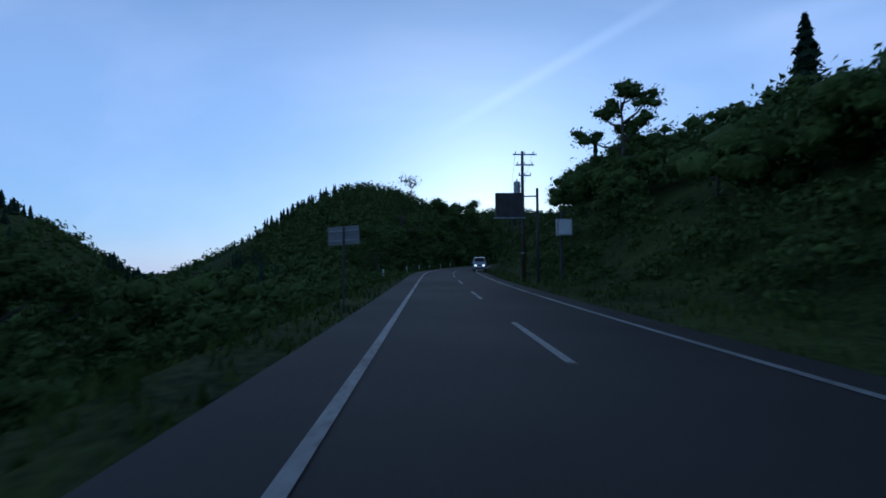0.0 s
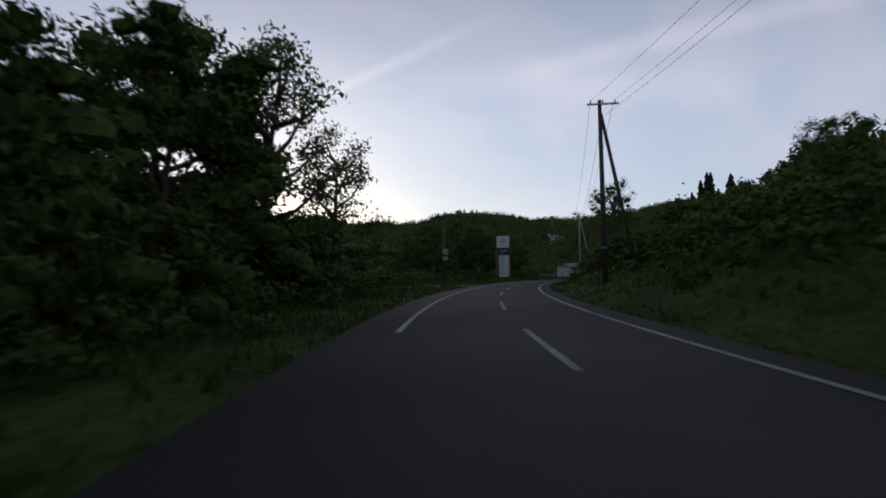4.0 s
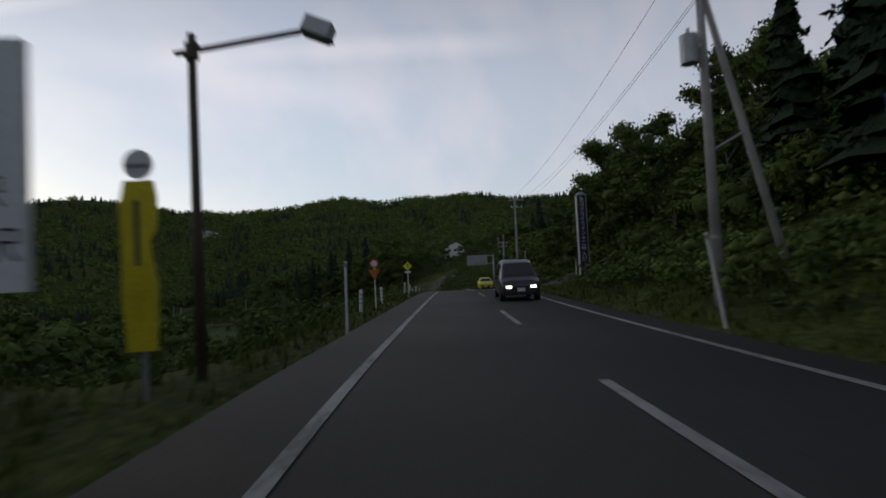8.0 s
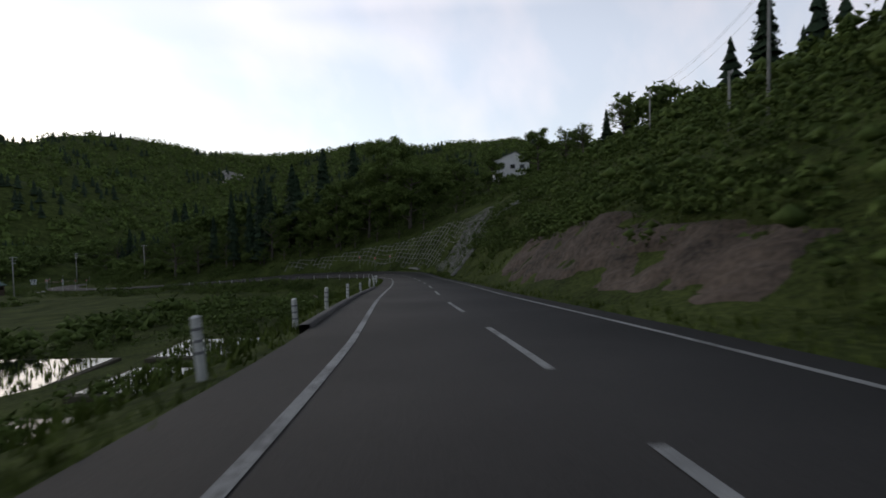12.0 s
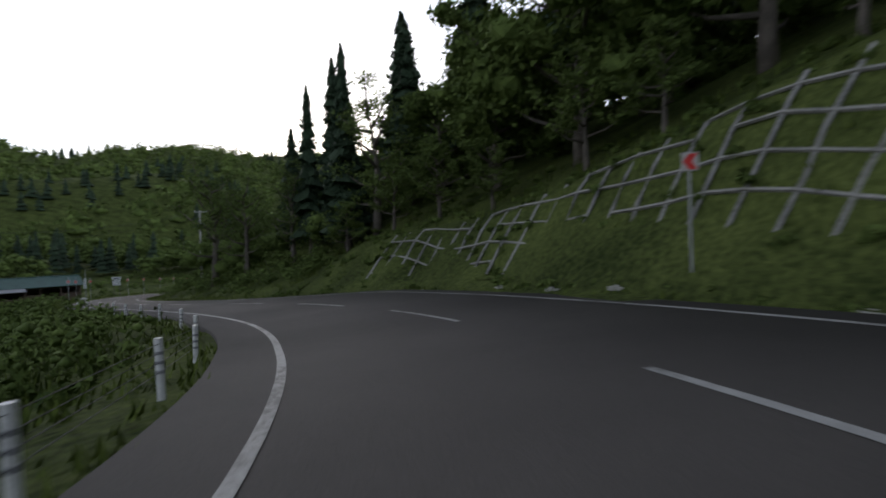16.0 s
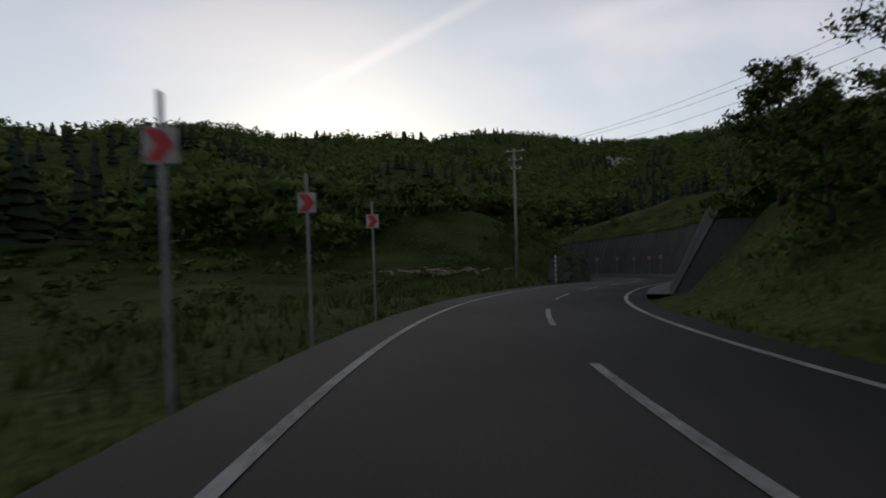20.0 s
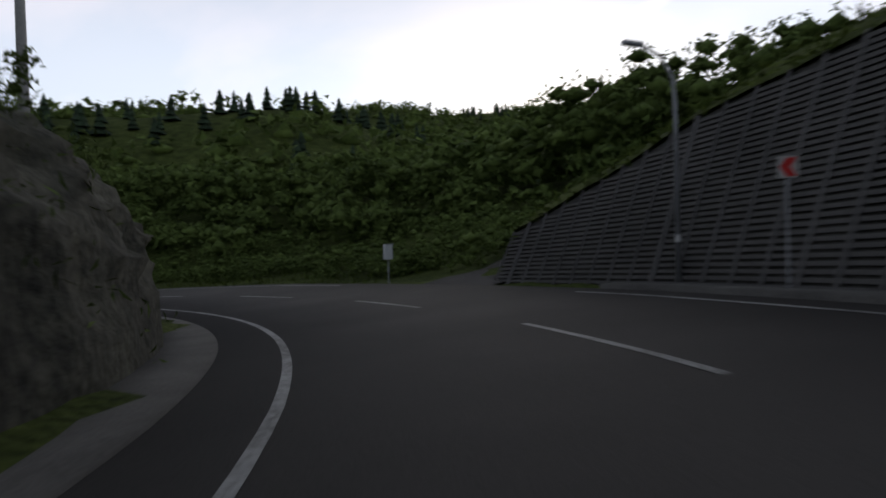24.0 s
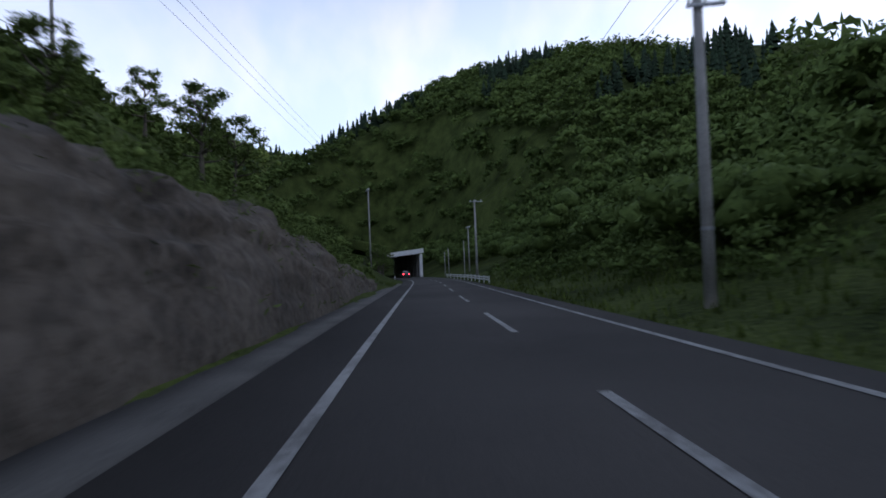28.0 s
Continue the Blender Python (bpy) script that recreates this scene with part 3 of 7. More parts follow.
def broad_crowns(px, py, pz, height, width, per):
    """Clump places of broadleaf crowns over the tree feet."""
    n = len(px)
    th, ph = rng.uniform(0, 2 * np.pi, (n, per)), np.arccos(rng.uniform(-0.55, 1, (n, per)))
    rr = rng.uniform(0.55, 1.0, (n, per))
    cx = px[:, None] + np.cos(th) * np.sin(ph) * rr * width[:, None] * 0.5
    cy = py[:, None] + np.sin(th) * np.sin(ph) * rr * width[:, None] * 0.5
    cz = pz[:, None] + height[:, None] * (0.58 + 0.36 * np.cos(ph) * rr)
    size = (width[:, None] * rng.uniform(0.17, 0.30, (n, per)))
    return np.stack([cx, cy, cz], -1).reshape(-1, 3), np.repeat(size.reshape(-1, 1), 3, 1) * np.array([1, 1, 0.75])


def fir_crowns(px, py, pz, height, width, tiers=6, sides=7):
    """Joined conifers: jagged tiers, narrowing upward."""
    n = len(px)
    a = np.linspace(0, 2 * np.pi, sides, endpoint=False)
    vs, fs, base = [], [], 0
    for t in range(tiers):
        lo, hi = 0.12 + 0.88 * t / tiers, 0.12 + 0.88 * min(1, (t + 1.7) / tiers)
        r = width[:, None] * 0.5 * (1 - 0.88 * t / tiers) * rng.uniform(0.6, 1.2, (n, sides))
        ang = a[None] + rng.uniform(0, 6, (n, 1))
        ring = np.stack([px[:, None] + np.cos(ang) * r, py[:, None] + np.sin(ang) * r, pz[:, None] + height[:, None] * (lo + rng.uniform(-0.03, 0.02, (n, sides)))], -1)
        tip = np.stack([px, py, pz + height * hi], -1)[:, None]
        vs.append(np.concatenate([ring, tip], 1).reshape(-1, 3))
        idx = base + np.arange(n)[:, None, None] * (sides + 1)
        tri = np.array([[j, (j + 1) % sides, sides] for j in range(sides)])[None]
        fs.append((idx + tri).reshape(-1, 3))
        base += n * (sides + 1)
    return np.concatenate(vs), np.concatenate(fs)


def joined(name, v, f, material, label, category, kind="stuff"):
    me = bpy.data.meshes.new(name)
    me.vertices.add(len(v))
    me.vertices.foreach_set("co", np.ascontiguousarray(v, dtype=np.float32).ravel())
    n, m = f.shape
    me.loops.add(n * m)
    me.loops.foreach_set("vertex_index", np.ascontiguousarray(f, dtype=np.int32).ravel())
    me.polygons.add(n)
    me.polygons.foreach_set("loop_start", np.arange(n, dtype=np.int32) * m)
    me.update(calc_edges=True)
    me.polygons.foreach_set("use_smooth", np.ones(n, dtype=bool))
    me.materials.append(material)
    return tagged(new(name, me), label, category, kind=kind)


def road_gap(x, y):
    """Nearest distance to the centre line, its station and the signed side."""
    best, st, sd = np.full(len(x), 1e9), np.zeros(len(x)), np.zeros(len(x))
    for k in range(0, len(x), 4000):
        d2 = (x[k:k + 4000, None] - RC[None, ::4, 0]) ** 2 + (y[k:k + 4000, None] - RC[None, ::4, 1]) ** 2
        j = d2.argmin(1)
        i = j * 4
        best[k:k + 4000], st[k:k + 4000] = np.sqrt(d2[np.arange(len(j)), j]), RS[i]
        sd[k:k + 4000] = (x[k:k + 4000] - RC[i, 0]) * RN[i, 0] + (y[k:k + 4000] - RC[i, 1]) * RN[i, 1]
    return best, st, sd


def patchy(x, y, size):
    return np.sin(x / size + 1.7 * np.sin(y / size * 0.7)) * np.sin(y / size * 1.1 + 1.3 * np.sin(x / size * 0.8))


def wooded(x, y):
    """Where woods stand: 0 none, 1 broadleaf, 2 conifers."""
    gap, st, sd = road_gap(x, y)
    z = lie(x, y)
    kind = np.zeros(len(x), int)
    right = sd > 0
    # feet of the woods on the right of the drive, by station
    foot = np.interp(st, [-100, 40, 70, 120, 150, 200, 225, 250, 275, 290, 300, 340, 365, 400, 430, 455, 470, 500, 515, 590, 610, 640, 700, 720, 740, 760, 1000],
                     [9, 12, 13, 14, 20, 20, 16, 17, 15, 15, 14, 15, 16, 17, 20, 52, 40, 19, 11, 12, 12, 50, 46, 24, 18, 11, 9])
    kind[right & (gap > foot)] = 1
    lfoot = np.interp(st, [-100, 50, 75, 150, 165, 225, 250, 330, 480, 520, 560, 600, 640, 660, 720, 735, 760, 1000],
                      [13, 12, 9.5, 9.5, 30, 26, 32, 50, 80, 74, 62, 38, 20, 14, 15, 22, 18, 13])
    kind[~right & (gap > lfoot)] = 1
    fir = ((patchy(x, y, 23.0) > 0.35) & (gap > 48)) | (right & (st > 232) & (st < 275) & (gap > 19)) | (right & (st > 600) & (st < 706))
    fir |= (x > 380) & (y < 460) & (y > 150)
    kind[(kind == 1) & fir] = 2
    # open fields in the valley
    field = (x > 60) & (x < 235) & (y > 300) & (y < 525) & ~right & (z < -14)
    kind[right & (st > 376) & (st < 440) & (gap < 44)] = 0
    kind[right & (st > 376) & (st < 440) & (gap >= 44)] = 2
    kind[np.hypot(x - 304, y - 354) < 17] = 0
    kind[right & (st > 337) & (st < 357) & (gap < 22)] = 0
    kind[np.hypot((x - 711) / 30, (y - 1205) / 40) < 1] = 0
    kind[~right & (st > 165) & (st < 232) & (gap < 24)] = 0
    kind[field & (patchy(x, y, 15.0) < 0.55)] = 0
    kind[(x > 250) & (x < 395) & (y > 360) & (y < 425) & (gap > 45)] = 0
    return kind, z, gap


def plant(x0, x1, y0, y1, step, seed):
    r = np.random.default_rng(seed)
    a, b = np.meshgrid(np.arange(x0, x1, step), np.arange(y0, y1, step))
    x, y = a.ravel() + r.uniform(-0.45, 0.45, a.size) * step, b.ravel() + r.uniform(-0.45, 0.45, a.size) * step
    return x, y, r


def sprays(centres, size, flat=0.55):
    """Leaf sprays: small four-cornered leaves turned every way."""
    n = len(centres)
    u = rng.normal(size=(n, 3))
    u /= np.linalg.norm(u, axis=1)[:, None]
    w = np.cross(u, rng.normal(size=(n, 3)))
    w /= np.linalg.norm(w, axis=1)[:, None]
    u, w = u * size[:, None], w * (size * flat)[:, None]
    lift = np.cross(u, w) / (size[:, None] + 1e-6) * 0.35
    v = np.stack([centres - u, centres + w - lift, centres + u * 1.1, centres - w - lift], 1).reshape(-1, 3)
    return v, np.arange(4 * n).reshape(n, 4)


def blades_of(centres, size, flat=0.8, out=None):
    """Leaves far off: one three-cornered spray each, lying on the crown where its outward way is given."""
    if out is not None:
        n = len(centres)
        nn = out / (np.linalg.norm(out, axis=1)[:, None] + 1e-6) + rng.normal(0, 0.5, (n, 3))
        nn /= np.linalg.norm(nn, axis=1)[:, None]
        u = np.cross(nn, rng.normal(size=(n, 3)))
        u /= np.linalg.norm(u, axis=1)[:, None] + 1e-6
        w = np.cross(nn, u) * (size * flat)[:, None]
        u = u * size[:, None]
        return np.stack([centres - u, centres + w, centres + u * 1.1 - w * 0.4], 1).reshape(-1, 3), np.arange(3 * n).reshape(n, 3)
    v, f = sprays(centres, size, flat)
    v = v.reshape(-1, 4, 3)[:, :3].reshape(-1, 3)
    return v, np.arange(len(v)).reshape(-1, 3)


def leafy(px, py, pz, height, width, clump, leaves, leaf, core_v=OCT_V, core_f=OCT_F, fill=0.6):
    """Joined leafy crowns over the feet given: clumps on an uneven dome, each a dense mass of leaves with loose sprays at its surface."""
    c, s = broad_crowns(px, py, pz, height, width, clump)
    way = rng.normal(size=(len(c) * leaves, 3))
    way /= np.linalg.norm(way, axis=1)[:, None]
    at = np.repeat(c, leaves, 0) + np.repeat(s, leaves, 0) * way * rng.uniform(0.5, 1.1, (len(way), 1))
    mid = np.repeat(np.stack([px, py, pz + 0.42 * height], 1), clump * leaves, 0)
    out = way + 0.7 * (at - mid) / np.repeat(width, clump * leaves)[:, None]
    return together(blades_of(at, leaf * rng.uniform(0.6, 1.4, len(at)), 0.8, out), clumps(c, s * fill, 0.2, core_v, core_f))


def tri(f):
    return np.concatenate([f[:, [0, 1, 2]], f[:, [0, 2, 3]]])


def together(*parts):
    vs, fs, base = [], [], 0
    for v, f in parts:
        vs.append(v)
        fs.append((tri(f) if f.shape[1] == 4 else f) + base)
        base += len(v)
    return np.concatenate(vs), np.concatenate(fs)


x, y, r = plant(-120, 480, -90, 720, 5.6, 3)
kind, z, gap = wooded(x, y)
small = (gap < 30)
H = np.where(small, r.uniform(3.2, 6.5, len(x)), r.uniform(5.5, 10, len(x)))
Wd = np.where(small, r.uniform(4.2, 7.0, len(x)), r.uniform(6.0, 9.5, len(x)))
_, st0, sd0 = road_gap(x, y)
low = (sd0 < 0) & (((st0 > 44) & (st0 < 90) & (gap < 60)) | ((st0 > 722) & (st0 < 900) & (gap < 40)))
H, Wd = np.where(low, H * np.where(st0 > 700, 0.22, 0.5), H), np.where(low, Wd * 0.8, Wd)
tallwood = (sd0 > 0) & (st0 > 695) & (st0 < 722) & (gap > 31)
H, Wd = np.where(tallwood, H + 3.6, H), np.where(tallwood, Wd * 1.15, Wd)
q, q1 = (kind == 1) & (gap < 18), (kind == 1) & (gap >= 18) & ((gap < 34) | (tallwood & (gap < 60)))
v, f = together(leafy(x[q], y[q], z[q] - 0.9, H[q], Wd[q], 17, 86, 0.175, ICO_V, ICO_F), leafy(x[q1], y[q1], z[q1] - 0.9, H[q1], Wd[q1], 12, 36, 0.33))
joined("roadside_wood", v, f, M_LEAF, "dense green broadleaf thicket on the banks beside the road", "trees")
q = (kind == 1) & ~q1 & (gap >= 34) & (gap < 100) & (r.random(len(x)) < 0.88)
H, Wd = np.where(q, H * 1.05, H), np.where(q, Wd * 1.08, Wd)
v, f = leafy(x[q], y[q], z[q] - 1.0, H[q], Wd[q], 9, 18, 0.6)
joined("hillside_wood", v, f, M_LEAF, "dark green broadleaf wood covering the nearer hillsides", "trees")
q = (kind == 2) & (gap < 100)
v, f = fir_crowns(x[q], y[q], z[q] - 0.3, r.uniform(7, 12, q.sum()), r.uniform(3.2, 5.2, q.sum()), 8, 7)
joined("conifer_wood", v, f, M_LEAF_DARK, "dark pointed conifers standing among the hillside woods", "trees")
q0 = (kind > 0) & (gap >= 100)
fx, fy, r2 = plant(-520, 1500, 100, 1600, 16.0, 5)
ex, ey, _ = plant(-1020, -520, 260, 760, 19.0, 13)
mx, my, _ = plant(-330, -120, 430, 800, 7.5, 9)
fx, fy, mid_size = np.concatenate([fx, mx, ex]), np.concatenate([fy, my, ey]), np.concatenate([np.full(len(fx), 17.0), np.full(len(mx), 9.0), np.full(len(ex), 21.0)])
_, fz, fgap = wooded(fx, fy)
# the slopes that face the valley, and the crests
slope_x, slope_y = land(fx + 6, fy) - land(fx - 6, fy), land(fx, fy + 6) - land(fx, fy - 6)
facing = -(slope_x * (190 - fx) + slope_y * (370 - fy)) / np.hypot(190 - fx, 370 - fy)
seen_far = (facing > -1.8) & (fz > -15) & (fgap > 110) & ((fx < -120) | (fx > 480) | (fy > 720) | (fy < -90))
r2 = np.random.default_rng(31)
px, py, pz = np.concatenate([x[q0], fx[seen_far]]), np.concatenate([y[q0], fy[seen_far]]), np.concatenate([z[q0], fz[seen_far]])
pw = np.concatenate([np.full(q0.sum(), 8.0), mid_size[seen_far]]) * r2.uniform(0.7, 1.35, len(px))
isfir = patchy(px, py, 37.0) > 0.45
c, s = broad_crowns(px[~isfir], py[~isfir], pz[~isfir] - 1.6 - 0.08 * pw[~isfir], 4.5 + pw[~isfir] * 0.4, pw[~isfir], 6)
at = np.repeat(c, 4, 0) + np.repeat(s, 4, 0) * np.clip(rng.normal(0, 0.6, (len(c) * 4, 3)), -1.0, 1.0)
size = np.repeat(np.repeat(pw[~isfir], 6), 4) * rng.uniform(0.07, 0.135, len(at))
hull = clumps(np.stack([px[~isfir], py[~isfir], pz[~isfir] + pw[~isfir] * 0.02], 1), np.stack([pw[~isfir] * 0.29] * 2 + [pw[~isfir] * 0.2], 1), 0.3, OCT_V, OCT_F)
v, f = together(blades_of(at, size * 1.15, 0.8, at - np.repeat(np.stack([px, py, pz + 0.1 * pw], 1)[~isfir], 24, 0)), hull)
joined("far_broadleaf_wood", v, f, M_LEAF, "rounded broadleaf crowns covering the far hills", "trees")
v, f = fir_crowns(px[isfir], py[isfir], pz[isfir] - 1, 7 + pw[isfir] * 0.35, pw[isfir] * 0.42, 5, 6)
joined("far_conifer_wood", v, f, M_LEAF_DARK, "rows of pointed conifers along the far ridges", "trees")

# ---- grass and scrub on the verges and banks ----
gs, gr = np.random.default_rng(11), 36000
ss = gs.uniform(-15, 862, gr)
side = gs.random(gr) < 0.5
off = gs.uniform(0.0, 1.0, gr) ** 1.6 * 9.5 + 0.12
wall_zone = ~side & (ss > 603) & (ss < 707) & (off > 0.1) & (off < 4.8)
rock_zone = side & (((ss > 640) & (ss < 730) & (off > 0.2) & (off < 3.2)) | ((ss > 760) & (ss < 850) & (off < 3.4)))
rock_zone |= side & (ss > 645) & (ss < 725) & (off < 1.3)
rock_zone |= ~side & (ss > 370) & (ss < 406) & (off > 1.2) & (off < 4.6)
junction = ~side & (((ss > 281) & (ss < 303)) | ((ss > 333) & (ss < 352) & (off < 7)) | ((ss > 702) & (ss < 716) & (off < 7)))
ok = ~(wall_zone | rock_zone | junction)
ss, side, off = ss[ok], side[ok], off[ok]
lat = np.where(side, -edge_l(ss) - off, edge_r(ss) + off)
bx = np.interp(ss, RS, RC[:, 0]) + np.interp(ss, RS, RN[:, 0]) * lat
by = np.interp(ss, RS, RC[:, 1]) + np.interp(ss, RS, RN[:, 1]) * lat
bz = land(bx, by)
n = len(bx)
blades = 4
an = gs.uniform(0, 2 * np.pi, (n, blades))
tall = (0.14 + 0.30 * gs.random((n, blades))) * (0.6 + 0.8 * np.clip(off / 4, 0, 1))[:, None]
lean = tall * gs.uniform(0.2, 0.8, (n, blades))
foot = np.stack([bx[:, None] + gs.normal(0, 0.13, (n, blades)), by[:, None] + gs.normal(0, 0.13, (n, blades)), np.repeat(bz[:, None], blades, 1) - 0.03], -1)
across = np.stack([-np.sin(an), np.cos(an), 0 * an], -1) * 0.035
tip = foot + np.stack([np.cos(an) * lean, np.sin(an) * lean, tall], -1)
v = np.stack([foot - across, foot + across, tip], 2).reshape(-1, 3)
joined("verge_grass", v, np.arange(len(v)).reshape(-1, 3), M_GRASS, "uneven green grass tufts on the road verges", "grass")
grid_zone = ~side & (ss > 437) & (ss < 515)
open_left = side & (((ss > 345) & (ss < 480)) | ((ss > 163) & (ss < 252)) | ((ss > 545) & (ss < 640)))
pick = (off > 2.2) & (gs.random(n) < 0.09) | (off > 4) & (gs.random(n) < 0.20)
pick &= ~grid_zone & ~(open_left & (off < 8))
weeds = grid_zone & (off > 0.5) & (gs.random(n) < 0.5)
pick |= weeds
hh = gs.uniform(0.7, 2.0, pick.sum()) * np.where(weeds[pick], 0.3, 1.0)
v, f = leafy(bx[pick], by[pick], bz[pick] - 0.3, hh, hh * gs.uniform(1.0, 1.8, pick.sum()), 4, 20, 0.12, fill=0.36)
joined("bank_scrub", v, f, M_LEAF, "low leafy scrub and weeds covering the banks", "shrubs")

# scrub further up the open slopes
gs = np.random.default_rng(21)
ss, la = [], []
for s0, s1, l0, l1, cnt in ((118, 290, 8, 22, 700), (340, 440, 8, 42, 900), (560, 612, 8, 16, 200), (702, 770, 8, 30, 600), (165, 236, -30, -15, 350), (255, 345, -45, -14, 700), (395, 440, -34, -14, 160), (255, 345, -14, -8, 260), (728, 768, -11, -5.9, 900), (720, 850, -24, -9, 600), (545, 640, -46, -22, 420), (436, 500, 18, 44, 420)):
    ss.append(gs.uniform(s0, s1, cnt))
    la.append(gs.uniform(l0, l1, cnt))
ss, la = np.concatenate(ss), np.concatenate(la)
la = np.where(la > 0, edge_r(ss) + la - 4, la)
bx = np.interp(ss, RS, RC[:, 0]) + np.interp(ss, RS, RN[:, 0]) * la
by = np.interp(ss, RS, RC[:, 1]) + np.interp(ss, RS, RN[:, 1]) * la
near, st9, sd9 = road_gap(bx, by)
ok = (near > np.where((st9 > 726) & (st9 < 770) & (sd9 < 0), 5.6, 7.5)) & ~((st9 > 283) & (st9 < 303) & (sd9 > 0) & (near < 17)) & ~((st9 > 334) & (st9 < 362) & (sd9 > 0) & (near < 27)) & (np.hypot(bx - 304, by - 354) > 12)
ok &= ~((st9 > 612) & (st9 < 710) & (sd9 > 0) & (near < 13)) & ~((st9 > 308) & (st9 < 326) & (sd9 > 0) & (near < 16))
bx, by = bx[ok], by[ok]
bz = land(bx, by)
hh = gs.uniform(0.7, 2.6, len(bx))
lush = (st9[ok] > 726) & (st9[ok] < 770) & (sd9[ok] < 0) & (near[ok] < 11.2)
hh = np.where(lush, hh * 0.3, np.where((sd9[ok] < 0) & ((st9[ok] > 545) | ((st9[ok] > 250) & (st9[ok] < 350) & (near[ok] < 20))), hh * 0.45, hh))
ww, close = hh * gs.uniform(1.2, 2.2, len(bx)), (near[ok] < 24) & ~lush
far_off = (near[ok] >= 24) & ~lush
v, f = together(leafy(bx[close], by[close], bz[close] - 0.35, hh[close], ww[close], 5, 20, 0.125, fill=0.36), leafy(bx[far_off], by[far_off], bz[far_off] - 0.35, hh[far_off], ww[far_off], 4, 7, 0.36), leafy(bx[lush], by[lush], bz[lush] - 0.12, hh[lush], ww[lush] * 1.2, 5, 12, 0.08))
joined("slope_scrub", v, f, M_LEAF, "rough green scrub and brambles on the open slopes", "shrubs")


# ---- road markings ----
def line_at(pairs, shift):
    return lambda q: along(q, pairs) + shift


for a, b, name in ((LEFT_LINE, [(-98, 118), (133, S_END - 2)], "left"), (RIGHT_LINE, [(-98, 284), (303, 334), (351, 701), (716, S_END - 2)], "right")):
    for s0, s1 in b:
        strip("edge_line", s0, s1, line_at(a, -0.075), line_at(a, 0.075), 0.010, M_LINE, road_ob, step=1.0)
# stations of the far ends of dashes seen well; the others lie evenly between them
DASH = [-98, 12.5, 39, 50.2, 67.8, 79, 98.7, 179.6, 188.6, 199.3, 217.9, 229.8, 245.9, 258.1, 274.5, 286.1, 313.7, 342.4, 354.2, 370.8, 380.6, 440.2, 451.4,
        459.5, 470.2, 479.6, 491.6, 511.1, 522.7, 543.1, 575, 594.8, 605, 656.4, 667.3, 677.1, 697, 707.9, 729.9, 763, 773.3, 816, 827, 990]
for s0, s1 in zip(DASH, DASH[1:]):
    m = max(1, round((s1 - s0) / 11))
    for k in range(m):
        e = s0 + (s1 - s0) * (k + 1) / m
        strip("centre_dash", e - 5.2, e, line_at(MID_LINE, -0.07), line_at(MID_LINE, 0.07), 0.010, M_LINE, road_ob, step=1.0)


# ---- tools for building things ----
def part(name, bm, material, parent, label="", smooth=False):
    """Links a bmesh as one mesh object under a thing or a part."""
    me = bpy.data.meshes.new(name)
    bm.to_mesh(me)
    bm.free()
    if smooth:
        me.polygons.foreach_set("use_smooth", [True] * len(me.polygons))
    me.materials.append(material)
    ob = new(name, me)
    ob.parent = parent
    if label:
        ob["label"] = label
    return ob


def thing(name, m, label, category, group="", kind=""):
    ob = new(name)
    ob.empty_display_size = 0.3
    ob.matrix_world = m
    return tagged(ob, label, category, group, kind)


def box(w, d, h, c=(0, 0, 0), bevel=0.0, rx=0, ry=0, rz=0, bm=None):
    bm = bm or bmesh.new()
    g = bmesh.ops.create_cube(bm, size=1.0, matrix=pose(*c, rx, ry, rz) @ Matrix.Diagonal((w, d, h, 1)))
    if bevel:
        es = list({e for v in g["verts"] for e in v.link_edges})
        bmesh.ops.bevel(bm, geom=es, offset=bevel, segments=2, affect="EDGES", profile=0.6)
    return bm


def rod(p0, p1, r0, r1=None, n=10, bm=None):
    """A tapered round bar from p0 to p1."""
    bm = bm or bmesh.new()
    p0, p1 = Vector(p0), Vector(p1)
    m = Matrix.Translation((p0 + p1) / 2) @ (p1 - p0).to_track_quat("Z", "Y").to_matrix().to_4x4()
    bmesh.ops.create_cone(bm, cap_ends=True, segments=n, radius1=r0, radius2=r0 if r1 is None else r1, depth=(p1 - p0).length, matrix=m)
    return bm


def tube(points, r, n=6, bm=None, r1=None):
    """A bent bar through the points."""
    bm = bm or bmesh.new()
    pts = [Vector(p) for p in points]
    rings = []
    for i, p in enumerate(pts):
        d = (pts[min(i + 1, len(pts) - 1)] - pts[max(i - 1, 0)]).normalized()
        a = d.orthogonal().normalized() if abs(d.z) > 0.9 else d.cross(Vector((0, 0, 1))).normalized()
        b = d.cross(a)
        rr = r if r1 is None else r + (r1 - r) * i / (len(pts) - 1)
        rings.append([bm.verts.new(p + a * math.cos(6.28318 * k / n) * rr + b * math.sin(6.28318 * k / n) * rr) for k in range(n)])
    for q, w in zip(rings, rings[1:]):
        for k in range(n):
            bm.faces.new((q[k], q[(k + 1) % n], w[(k + 1) % n], w[k]))
    bm.faces.new(rings[0][::-1])
    bm.faces.new(rings[-1])
    return bm


def plate(outline, t, y=0.0, bm=None):
    """A flat board: its outline in x and z, t thick, with its face towards -y at y."""
    bm = bm or bmesh.new()
    f = [bm.verts.new((px, y, pz)) for px, pz in outline]
    b = [bm.verts.new((px, y + t, pz)) for px, pz in outline]
    n = len(f)
    bm.faces.new(f)
    bm.faces.new(b[::-1])
    for k in range(n):
        bm.faces.new((f[(k + 1) % n], f[k], b[k], b[(k + 1) % n]))
    bmesh.ops.recalc_face_normals(bm, faces=bm.faces)
    return bm


